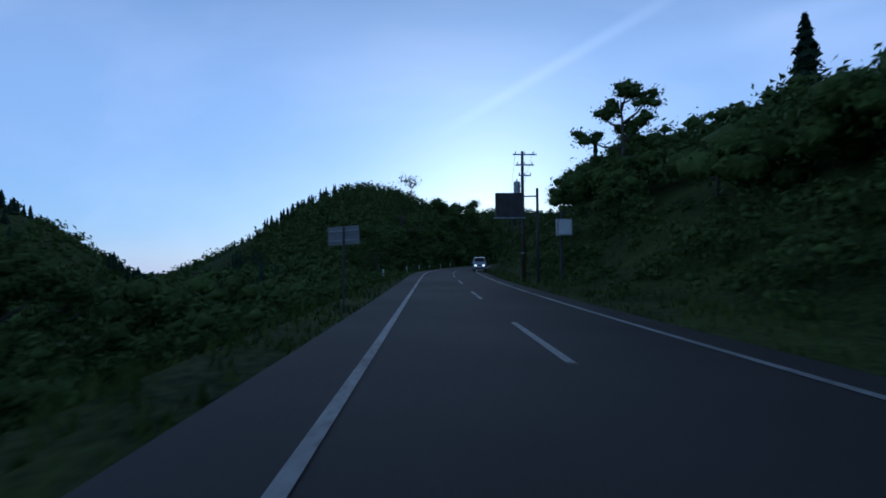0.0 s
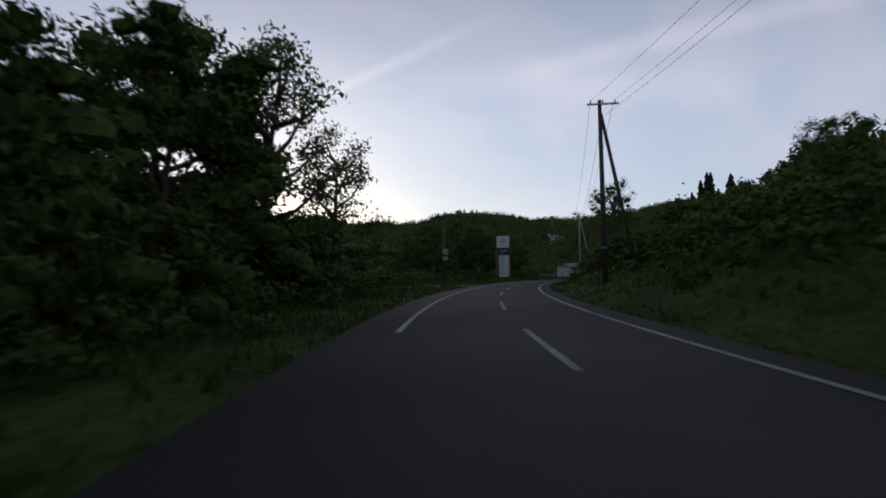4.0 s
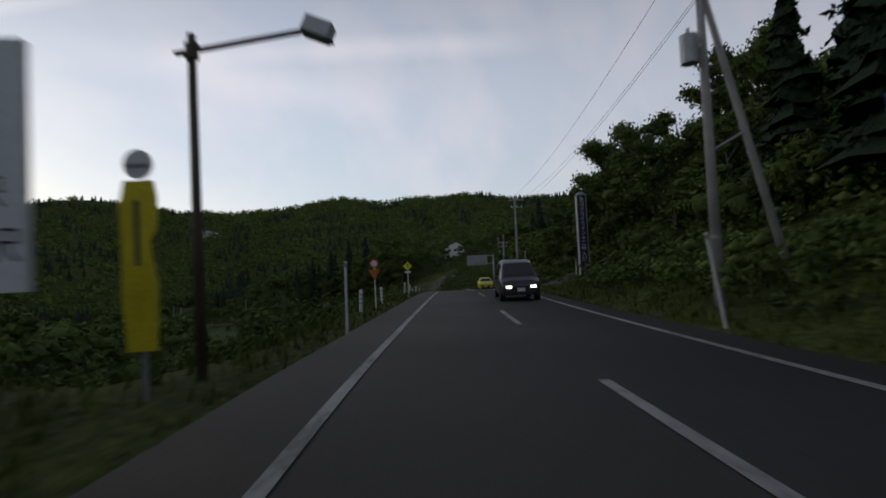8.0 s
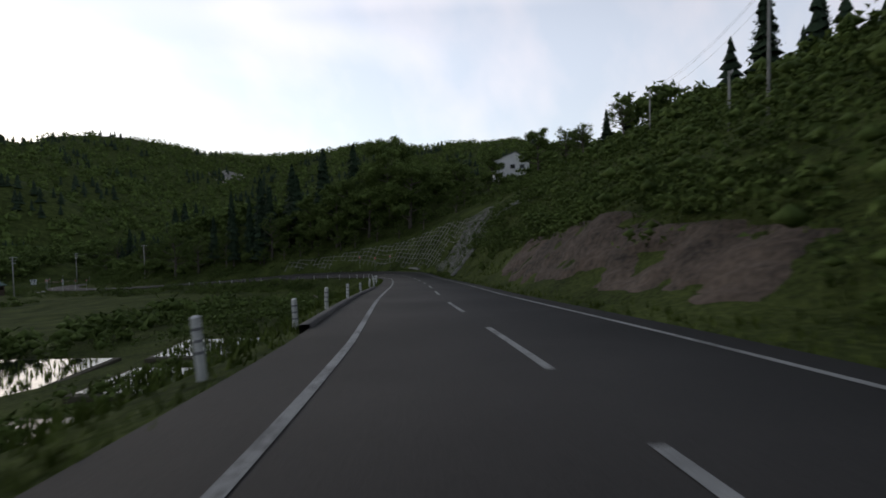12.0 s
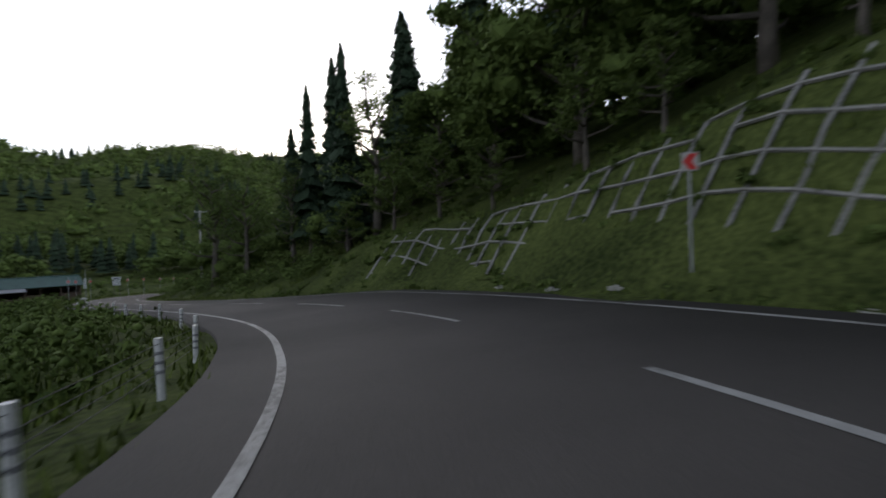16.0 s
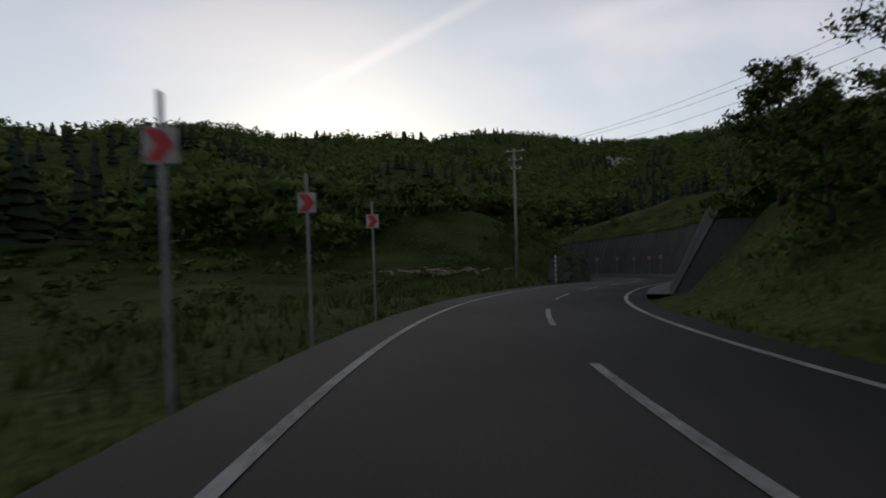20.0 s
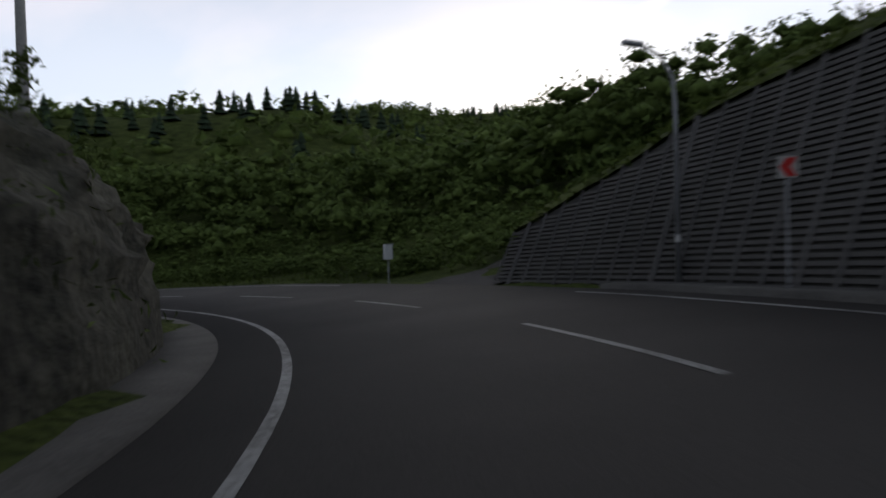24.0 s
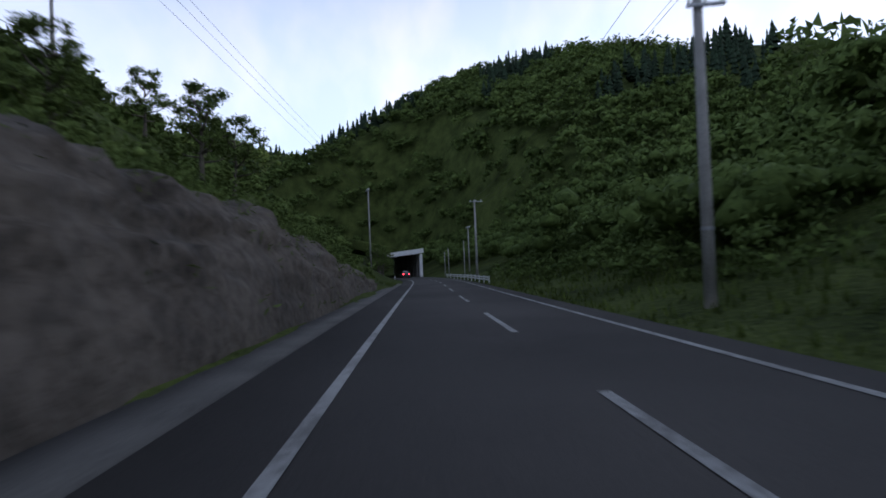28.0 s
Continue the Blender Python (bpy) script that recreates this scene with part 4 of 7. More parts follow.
def disc(r, c, t, y=0.0, n=20, bm=None):
    return plate([(c[0] + r * math.cos(6.28318 * k / n), c[1] + r * math.sin(6.28318 * k / n)) for k in range(n)], t, y, bm)


def writing(body, size, m, material, parent, vertical=False, stretch=1.0):
    """Letters as flat meshes on a sign's face, which looks towards -y."""
    cu = bpy.data.curves.new("lettering", "FONT")
    cu.body = "\n".join(body) if vertical else body
    cu.size, cu.align_x, cu.align_y, cu.extrude = size, "CENTER", "CENTER", 0.003
    cu.space_line = 0.85 if vertical else 1.0
    tmp = bpy.data.objects.new("lettering", cu)
    scene.collection.objects.link(tmp)
    bpy.context.view_layer.update()
    me = bpy.data.meshes.new_from_object(tmp.evaluated_get(bpy.context.evaluated_depsgraph_get()))
    bpy.data.objects.remove(tmp)
    me.materials.clear()
    me.materials.append(material)
    ob = new("lettering", me)
    ob.parent = parent
    ob.matrix_local = m @ pose(0, 0, 0, 90, 0, 0) @ Matrix.Diagonal((stretch, 1, 1, 1))
    return ob


def bars(rows, x0, x1, y, material, parent, seed=1, th=0.05):
    """Lines of writing too small to read, as plain bars: rows are heights."""
    r = random.Random(seed)
    bm = bmesh.new()
    for pz in rows:
        px = x0 + r.uniform(0, 0.1) * (x1 - x0)
        while px < x1 - th:
            w = min(r.uniform(1.2, 4.0) * th, x1 - px)
            box(w, 0.004, th, (px + w / 2, y, pz), bm=bm)
            px += w + th * r.uniform(0.35, 0.9)
    return part("lettering", bm, material, parent)


def ground_at(x, y):
    return float(land(np.array([x]), np.array([y]))[0])


def by_road(s, lat, turn=0.0, up=0.0):
    """A pose on the ground beside the road: x to the right of the drive, y ahead."""
    p = road(s, lat)
    z = ground_at(p.x, p.y) if (lat > edge_r(s) or lat < -edge_l(s)) else p.z
    return pose(p.x, p.y, z + up, 0, 0, heading(s) + turn)


M_WHITE = mat("white_paint", (0.62, 0.62, 0.60), 0.5, 0.18, 2.0, 30)
M_BAND = mat("grey_band", (0.22, 0.22, 0.23), 0.6, 0.2, 3, 30)
M_STEEL = mat("galvanised_steel", (0.34, 0.35, 0.36), 0.5, 0.25, 2.0, 40, metal=0.6)
M_POLE = mat("pole_concrete", (0.30, 0.29, 0.27), 0.85, 0.3, 1.2, 30, 0.004, 60)
M_DARK = mat("dark_steel", (0.05, 0.048, 0.047), 0.6, 0.3, 2, 30)
M_BROWN = mat("brown_steel", (0.075, 0.055, 0.042), 0.6, 0.25, 2, 30)
M_RED = mat("red_sheeting", (0.62, 0.035, 0.03), 0.4, 0.2, 3, 30)
M_YELLOW = mat("yellow_sheeting", (0.62, 0.50, 0.02), 0.5, 0.2, 2, 25)
M_YGREEN = mat("fluorescent_sheeting", (0.62, 0.66, 0.03), 0.45, 0.12, 2, 25)
M_ORANGE = mat("orange_sheeting", (0.50, 0.12, 0.02), 0.5, 0.2, 2, 25)
M_BLUE = mat("blue_sheeting", (0.02, 0.08, 0.32), 0.45, 0.2, 2, 25)
M_NAVY = mat("navy_board", (0.012, 0.018, 0.045), 0.5, 0.25, 2, 25)
M_INK = mat("black_lettering", (0.015, 0.016, 0.018), 0.6, 0.2, 2, 25)
M_GREEN = mat("green_lettering", (0.02, 0.10, 0.06), 0.6, 0.2, 2, 25)
M_BOARD = mat("sign_board_white", (0.60, 0.62, 0.63), 0.5, 0.12, 1.0, 12)
M_ALU = mat("sign_back_aluminium", (0.36, 0.37, 0.39), 0.45, 0.2, 1.5, 25, metal=0.5)
M_WOOD = mat("weathered_timber", (0.085, 0.058, 0.042), 0.85, 0.45, 2.5, 30, 0.006, 40, objvar=0.4)
M_SHINGLE = mat("grey_roof_sheet", (0.16, 0.165, 0.175), 0.6, 0.25, 1.5, 25, objvar=0.3)
M_WIRE = mat("wire", (0.02, 0.02, 0.021), 0.6, 0.1, 2, 20)
M_GLASS = mat("dark_glass", (0.010, 0.011, 0.013), 0.16, 0.1, 2, 20, spec=0.8)
M_RUBBER = mat("tyre_rubber", (0.018, 0.018, 0.018), 0.85, 0.2, 5, 60)
M_WATER = mat("paddy_water", (0.015, 0.018, 0.014), 0.04, 0.3, 2, 20, 0.01, 3.0, spec=0.9)
M_MUD = mat("earth_bund", (0.07, 0.062, 0.04), 0.95, 0.4, 1, 12, 0.03, 9)


def glow(name, colour, power):
    m = bpy.data.materials.new(name)
    m.use_nodes = True
    b = m.node_tree.nodes["Principled BSDF"]
    b.inputs["Base Color"].default_value = (*colour, 1)
    b.inputs["Emission Color"].default_value = (*colour, 1)
    b.inputs["Emission Strength"].default_value = power
    return m


M_HEAD = glow("lit_headlamp", (1.0, 0.94, 0.84), 3.5)
M_TAIL = glow("lit_tail_lamp", (1.0, 0.03, 0.05), 6.0)


# ---- cut rock and bare banks ----
def bank_face(name, side, s0, s1, d0, d1, material, label, rough=0.3, lift=0.12, pieces=0):
    """A rough face laid on the bank between two distances from the road's edge."""
    ns, nd = int((s1 - s0) / 0.55) + 1, int((d1 - d0) / 0.28) + 2
    v = []
    for i in range(ns):
        s = s0 + (s1 - s0) * i / (ns - 1)
        e = edge_l(s) if side < 0 else edge_r(s)
        for j in range(nd):
            d = d0 + (d1 - d0) * j / (nd - 1)
            p = road(s, side * (e + d))
            v.append((p.x, p.y, s, d, j / (nd - 1), i / (ns - 1)))
    z = land(np.array([q[0] for q in v]), np.array([q[1] for q in v]))
    out = []
    for (px, py, s, d, tj, ti), pz in zip(v, z):
        rim = min(1.0, 6 * tj, 6 * (1 - tj), 12 * ti, 12 * (1 - ti))
        n = noise.fractal(Vector((px * 0.45, py * 0.45, pz * 0.8)), 0.7, 2.0, 5) + 0.45 * noise.noise(Vector((s * 0.35, pz * 3.2, 1.0)))
        k = rim * (lift + rough * n) + (rim - 1) * 0.25
        t = Vector((np.interp(s, RS, RN[:, 0]), np.interp(s, RS, RN[:, 1]), 0)) * (-side)
        out.append((px + t.x * k * 0.8, py + t.y * k * 0.8, pz + k * 0.6))
    f = [(i * nd + j, (i + 1) * nd + j, (i + 1) * nd + j + 1, i * nd + j + 1) for i in range(ns - 1) for j in range(nd - 1)]
    if side > 0:
        f = [q[::-1] for q in f]
    return tagged(mesh_object(name, out, f, material), label, "rock face", kind="structure")


M_SOIL = mat("bare_soil", (0.085, 0.062, 0.042), 0.95, 0.45, 0.5, 6, 0.06, 8)
M_DRYROCK = mat("dull_cut_rock", (0.06, 0.045, 0.030), 0.92, 0.6, 0.35, 4, 0.15, 2.5, tint=(0.085, 0.062, 0.045))
M_MOSSY = mat("mossy_rock", (0.045, 0.046, 0.036), 0.95, 0.55, 0.5, 5, 0.12, 3.0, tint=(0.07, 0.068, 0.05))


def rock_wall(name, table, material, label, rough):
    """A steep, broken cutting on the left of the drive, with ledges, built up from its foot."""
    s0, s1 = table[0][0], table[-1][0]
    ns, nu = int((s1 - s0) / 0.4) + 1, 20
    out, weeds, wr = [], [], random.Random(7)
    for i in range(ns):
        s = s0 + (s1 - s0) * i / (ns - 1)
        d0, w, h = [np.interp(s, [r[0] for r in table], [r[k] for r in table]) for k in (1, 2, 3)]
        h *= 1 + 0.16 * noise.noise(Vector((s * 0.23, 0, 0))) + 0.05 * noise.noise(Vector((s * 1.1, 3, 0)))
        base = road(s, -edge_l(s))
        for j in range(nu + 1):
            u = min(1.0, j / (nu - 3))
            over = max(0, j - (nu - 3))
            d, zz = d0 + w * u ** 1.25 + 0.9 * over, h * math.sin(u * 1.5708) ** 0.85 - 0.3 * over
            p = road(s, -edge_l(s) - d)
            n = noise.fractal(Vector((s * 0.5, zz * 0.9, 2.0)), 0.75, 2.1, 6) + 0.55 * noise.noise(Vector((s * 0.16, zz * 2.6, 7.0)))
            n += 0.12 * noise.cell(Vector((s * 0.55 + 0.3 * zz, zz * 1.6, 1.0))) + 0.07 * noise.cell(Vector((s * 1.7, zz * 3.1 + 0.2 * s, 4.0)))
            k = rough * n * min(1, 3 * u) * (over == 0)
            if over == 0 and (u > 0.72 or noise.noise(Vector((s * 0.4, zz, 9))) > 0.28) and wr.random() < (0.75 if u > 0.72 else 0.35):
                weeds.append((p.x, p.y, base.z - 0.1 + zz))
            out.append((p.x + np.interp(s, RS, RN[:, 0]) * k, p.y + np.interp(s, RS, RN[:, 1]) * k, base.z - 0.25 + zz + 0.35 * k))
    m1 = nu + 1
    f = [(i * m1 + j, i * m1 + j + 1, (i + 1) * m1 + j + 1, (i + 1) * m1 + j)[::-1] for i in range(ns - 1) for j in range(nu)]
    at = np.repeat(np.array(weeds), 10, 0) + rng.normal(0, 1, (len(weeds) * 10, 3)) * np.array([0.28, 0.28, 0.2])
    v, g = blades_of(at, rng.uniform(0.05, 0.15, len(at)), 0.35)
    joined("rock_weeds", v, g, M_LEAF, "ferns and weeds growing on the rock cutting", "weeds")
    return tagged(mesh_object(name, out, f, material), label, "rock face", kind="structure")


rock_wall("rock_face_inner_bend", CUT_BEND, M_MOSSY, "dark mossy rock cutting close beside the bend", 0.42)
rock_wall("rock_face_straight", CUT_STRAIGHT, M_ROCK, "brown layered rock face standing over the gutter", 0.46)
bank_face("rock_face_cut", 1, 369, 407, 1.2, 5.6, M_DRYROCK, "reddish rock cutting under green scrub")
bank_face("soil_bank", 1, 213, 246, 1.0, 6.0, M_SOIL, "bare brown soil bank with sparse weeds", 0.2)

M_SCAR = mat("landslip_rubble", (0.27, 0.25, 0.22), 0.95, 0.5, 0.08, 0.9, 0.4, 0.6)
scar_v, scar_f, side_n = [], [], 26
sx, sy = np.meshgrid(np.linspace(681, 741, side_n), np.linspace(1165, 1245, side_n))
sz = land(sx.ravel(), sy.ravel())
for px, py, pz in zip(sx.ravel(), sy.ravel(), sz):
    scar_v.append((px, py, pz + 1.6 + 1.4 * noise.noise(Vector((px * 0.12, py * 0.12, 0)))))
for i in range(side_n - 1):
    for j in range(side_n - 1):
        px, py = sx[i, j], sy[i, j]
        if math.hypot((px - 711) / 28, (py - 1205) / 38) < 0.8 + 0.75 * noise.noise(Vector((px * 0.06, py * 0.05, 3))):
            scar_f.append((i * side_n + j, i * side_n + j + 1, (i + 1) * side_n + j + 1, (i + 1) * side_n + j))
tagged(mesh_object("landslip", scar_v, scar_f, M_SCAR, smooth=False), "pale bare landslip scar on the wooded far hill", "rock face", kind="structure")

# ---- kerbs and gutter ----
M_KERB = mat("kerb_concrete", (0.092, 0.088, 0.08), 0.9, 0.35, 0.8, 20, 0.006, 40)
for s0, s1, w in ((372, 404, 0.22), (646, 752, 1.4)):
    tagged(strip("kerb", s0, s1, lambda q: -edge_l(q) - 0.02 - w, lambda q: -edge_l(q) + 0.02, 0.1 if w < 1 else 0.04, M_KERB, step=1.0, thick=0.45),
           "worn concrete kerb along the edge of the road", "kerb", kind="structure")
tagged(strip("gutter", 752, 860, lambda q: -edge_l(q) - 0.95, lambda q: -edge_l(q) - 0.02, 0.02, M_KERB, step=2.0, thick=0.5), "shallow concrete gutter below the rock face", "gutter", kind="structure")
tagged(strip("wall_footing", 612, 701, lambda q: edge_r(q) + 0.0, lambda q: edge_r(q) + 1.5, 0.14, M_KERB, step=2.0, thick=0.6), "concrete footing strip below the retaining wall", "footing", kind="structure")


# ---- side roads ----
def side_road(points, width, label):
    pts = spline([(*p, 0) for p in points], 1.0)
    d = np.gradient(pts, axis=0)
    d /= np.linalg.norm(d, axis=1)[:, None]
    nn = np.stack([d[:, 1], -d[:, 0]], 1)
    v = []
    for p, n in zip(pts, nn):
        zc = ground_at(p[0], p[1])
        for q in (-0.5, 0, 0.5):
            a, b = p[0] + n[0] * q * width, p[1] + n[1] * q * width
            v.append((a, b, max(zc, ground_at(a, b)) + 0.05))
    f = [(3 * i + j, 3 * i + j + 1, 3 * i + j + 4, 3 * i + j + 3) for i in range(len(pts) - 1) for j in (0, 1)]
    f += [(3 * i, 3 * i + 3, 3 * i + 4, 3 * i + 1)[::-1] for i in range(0)]
    return tagged(mesh_object("side_road", v, f, M_ASPHALT), label, "road", kind="structure")


def xy(s, lat):
    p = road(s, lat)
    return (p.x, p.y)


side_road([xy(292, 2.0), xy(293, 7), xy(294.5, 11), xy(297, 15)], 9.0, "asphalt side road leaving towards the woods")
side_road([xy(340, 2.0), xy(342, 8), xy(345, 13), xy(350, 19)], 3.6, "narrow asphalt lane climbing beside the slope")
side_road([xy(709, 3.0), xy(708, 12), xy(700, 26), xy(690, 44)], 5.0, "narrow asphalt lane leaving behind the retaining wall")
side_road([xy(170, -3.0), xy(178, -8), xy(184, -16), xy(186, -30)], 6.0, "asphalt lane joining from the meadow")


# ---- posts and fences ----
def white_post(h=0.85, r=0.075):
    ob = thing("delineator_post", pose(0, 0, -50), "white roadside post with grey reflector bands in the grass", "post", "roadside posts")
    part("shaft", rod((0, 0, -0.1), (0, 0, h), r, n=12), M_WHITE, ob, smooth=False)
    for k, zz in enumerate((0.30, 0.48, 0.66)):
        part("band", rod((0, 0, zz * h / 0.85), (0, 0, zz * h / 0.85 + 0.045), r + 0.004, n=12), M_BAND, ob, "grey reflective band")
    part("cap", rod((0, 0, h), (0, 0, h + 0.03), r * 1.05, r * 0.6, 12), M_WHITE, ob)
    return ob


first_post = white_post()
for k, (s, la) in enumerate(((42, -5.9), (68, -6.4), (78, -6.4), (85.5, -6.3), (94, -6.4), (101, -6.3), (262, -5.7), (269, -5.8), (281, -5.7), (289, -5.9), (296, -5.8), (304.5, -6.0), (318, -6.2),
                             (326, -6.4), (339.5, -5.7), (349.6, -5.8), (359, -5.7), (367, -5.3), (374, -5.25), (380, -5.2), (388, -5.25), (396, -5.3), (404, -5.3), (413, -5.4), (423, -5.5), (434, -5.8), (445.5, -6.3))):
    m = by_road(s, la) @ pose(0, 0, 0, random.uniform(-4, 4), random.uniform(-4, 4), 0)
    if k == 0:
        first_post.matrix_world = m
    else:
        copy_thing(first_post, m)
copy_thing(first_post, by_road(781, -6.6) @ pose(0, 0, 0, 3, -14, 0))
copy_thing(first_post, by_road(815, -6.0) @ pose(0, 0, 0, -4, -16, 0))
copy_thing(first_post, by_road(899, -4.7))


def cable_fence(label, stations, lat_of, h=0.78):
    ob = thing("cable_fence", pose(0, 0, 0), label, "guard fence")
    tops = []
    shaft = None
    for s in stations:
        m = by_road(s, lat_of(s))
        if shaft is None:
            shaft = part("post", rod((0, 0, -0.25), (0, 0, h), 0.06, n=10), M_WHITE, ob, "white steel fence post")
            post = shaft
            clamps = [part("clamp", rod((0, 0, zz - 0.025), (0, 0, zz + 0.025), 0.066, n=10), M_BAND, post, "grey cable clamp") for zz in (0.28, 0.42, 0.56)]
        else:
            post = shaft.copy()
            scene.collection.objects.link(post)
            for clamp in clamps:
                ring = clamp.copy()
                scene.collection.objects.link(ring)
                ring.parent = post
        post.matrix_world = m @ pose(0, 0, 0, random.uniform(-3, 3), random.uniform(-3, 3), 0)
        tops.append(m.translation.copy())
        if s == stations[0] or s == stations[-1]:
            part("stay", rod(m @ Vector((0, 0.0, h - 0.08)), m @ Vector((0.0, 0.75 if s == stations[-1] else -0.75, 0)), 0.04, n=8), M_WHITE, ob)
    for zz in (0.28, 0.42, 0.56, 0.70):
        part("cable", tube([p + Vector((0, 0, zz)) for p in tops], 0.006, 5), M_DARK, ob, "thin dark steel cable")
    return ob


cable_fence("white cable guard fence along the outside of the bend", [451, 455, 458.5, 462, 466, 470, 474, 478.5, 483, 488, 493, 499, 504.5, 509, 512.5, 515.8, 520, 524, 528], lambda s: -edge_l(s) - 0.45)
cable_fence("white cable guard fence before the green hillside", [737.6, 739, 742.3, 745.6, 748.9, 752.2, 755.5, 758.8, 762, 765.4, 768.8, 772, 775.2], lambda s: edge_r(s) + 0.65)


# ---- chevron markers ----
M_BACKING = mat("marker_backing", (0.46, 0.44, 0.41), 0.6, 0.2, 3, 30)


def chevron(post_h, face_up, mirrored, group, size=1.0):
    ob = thing("curve_marker", pose(0, 0, -60), "red chevron curve marker on a grey steel post", "traffic sign", group)
    part("post", rod((0, 0.04, -0.2), (0, 0.04, post_h), 0.032, n=10), M_STEEL, ob)
    part("panel", box(0.47 * size, 0.02, 0.52 * size, (0, 0, face_up), 0.004), M_BACKING, ob, "pale grey marker panel")
    k = -1 if mirrored else 1
    part("arrow", plate([(k * a * 0.2 * size, face_up + b * 0.225 * size) for a, b in ((-1, 1), (0.15, 1), (1, 0), (0.15, -1), (-1, -1), (-0.25, 0))], 0.006, -0.018), M_RED, ob, "red chevron arrow")
    part("clamp", box(0.09, 0.05, 0.05, (0, 0.025, face_up + 0.1 * size)), M_STEEL, ob)
    return ob


c0 = chevron(3.4, 2.85, False, "chevrons along the meadow bend", 0.72)
c1 = chevron(2.9, 2.65, True, "chevrons before the retaining wall", 0.88)
for k, s in enumerate((555.4, 560.3, 567.6, 582.0, 587.4, 592.8, 597.2, 601.7)):
    m = by_road(s, -4.85, turn=8)
    if k:
        copy_thing(c0, m)
    else:
        c0.matrix_world = m
for k, s in enumerate((670.9, 674.7, 678.9, 683.0, 687.6, 692.2, 696.2)):
    m = by_road(s, edge_r(s) + 0.75, turn=-20)
    m.translation.z = road(s, edge_r(s)).z + 0.03
    if k:
        copy_thing(c1, m)
    else:
        c1.matrix_world = m
c2 = chevron(3.2, 2.95, True, "chevrons below the grid slope", 0.85)
for k, s in enumerate((475.9, 480.6, 485.0)):
    m = by_road(s, edge_r(s) + 0.8, turn=-24)
    if k:
        copy_thing(c2, m)
    else:
        c2.matrix_world = m


# ---- poles and wires ----
def utility_pole(m, h, arms=2, brace=0.0, box_on=False, label="grey concrete utility pole with crossarms", r=0.16, material=None, side=1):
    ob = thing("utility_pole", m, label, "utility pole", "utility poles")
    material = material or M_POLE
    part("pole", rod((0, 0, -0.6), (0, 0, h), r, r * 0.62, 14), material, ob, smooth=True)
    for k in range(arms):
        zz = h - 0.25 - 0.75 * k
        arm = part("crossarm", box(1.7 - 0.4 * k, 0.09, 0.09, (0.15 * side, -r * 0.8, zz), 0.01), M_STEEL, ob)
        for px in (-0.65, 0.0, 0.65):
            part("insulator", rod((px * (1 - 0.2 * k) + 0.15 * side, -r * 0.8, zz + 0.04), (px * (1 - 0.2 * k) + 0.15 * side, -r * 0.8, zz + 0.22), 0.045, 0.03, 8), M_WHITE, arm)
    part("band", rod((0, 0, 1.9), (0, 0, 1.98), r * 0.98, n=14), M_STEEL, ob)
    if brace:
        part("brace", rod((brace, 0.15, -0.6), (0.05, 0.05, h * 0.93), 0.12, 0.09, 12), material, ob, smooth=True)
        part("tie", rod((brace * 0.48, 0.1, h * 0.5), (0, 0, h * 0.44), 0.04, n=8), M_STEEL, ob)
    if box_on:
        tr = part("transformer", rod((-0.42, -0.1, h - 3.0), (-0.42, -0.1, h - 2.2), 0.24, n=14), M_STEEL, ob, "grey pole transformer")
        part("bushing", rod((-0.42, -0.1, h - 2.2), (-0.42, -0.1, h - 2.0), 0.05, n=8), M_WHITE, tr)
        part("bracket", box(0.5, 0.08, 0.08, (-0.2, -0.05, h - 2.5)), M_STEEL, ob)
    return ob


def at_height(m, x, z):
    return m @ Vector((x, 0, z))


POLES = {}
for key, s, la, top, arms, brace, tb, lab in (
        ("a", 38.3, 4.4, 9.2, 3, 0, True, "dark utility pole with crossarms beside the overhead sign"),
        ("b", 92.5, 6.4, 12.2, 1, 2.0, False, "pair of bare poles leaning together on the bank"),
        ("c", 150.5, 5.4, 10.5, 1, 1.9, False, "pair of bare poles leaning together by the meadow"),
        ("d", 204.0, 4.4, 9.9, 1, 2.2, False, "grey utility pole propped by a leaning brace"),
        ("e", 254.6, 5.5, 9.8, 2, 2.3, True, "concrete utility pole with transformer and leaning brace"),
        ("f", 296.5, 5.0, 9.4, 2, 0, False, "tall grey utility pole beside the junction"),
        ("g", 346.2, 9.2, 11.0, 2, 0, False, "tall concrete utility pole beside the climbing lane"),
        ("h", 812.6, 4.9, 9.2, 3, 0, False, "tall concrete utility pole by the green bank"),
        ("i", 866.0, 4.7, 9.8, 1, 0, False, "thin grey pole near the rock shelter"),
        ("l", 706.0, -8.7, 11.0, 1, 0, False, "thin grey pole above the rock cutting"),
        ("m", 768.0, -18.0, 15.0, 3, 0, False, "tall utility pole with insulators on the green bank"),
        ("n", 838.7, -27.5, 24.5, 1, 0, False, "slim pole standing on the slope above the rock"),
        ("j", 632.5, -8.3, 11.6, 3, 0, False, "utility pole with many insulators by the meadow"),
        ("k", 566.0, -16.0, 9.8, 3, 0, False, "grey utility pole standing in the meadow"),
        ("o", 553.4, 9.8, 11.1, 1, 0, False, "grey utility pole among the roadside trees"),
        ("p", 610.5, 13.5, 10.7, 1, 0, False, "grey utility pole behind the dark conifers")):
    m = by_road(s, la, turn=random.uniform(-8, 8))
    h = road(s, la).z + top - m.translation.z
    utility_pole(m, h, arms, brace, tb, lab, material=M_BROWN if key in "abc" else M_POLE)
    POLES[key] = (m, h)
for s, la, h in ((878, 4.6, 5.4), (893, 4.3, 5.0), (899, 4.6, 4.6)):
    utility_pole(by_road(s, la), h, 0, 0, False, "slim bare grey pole by the rock shelter", r=0.09)
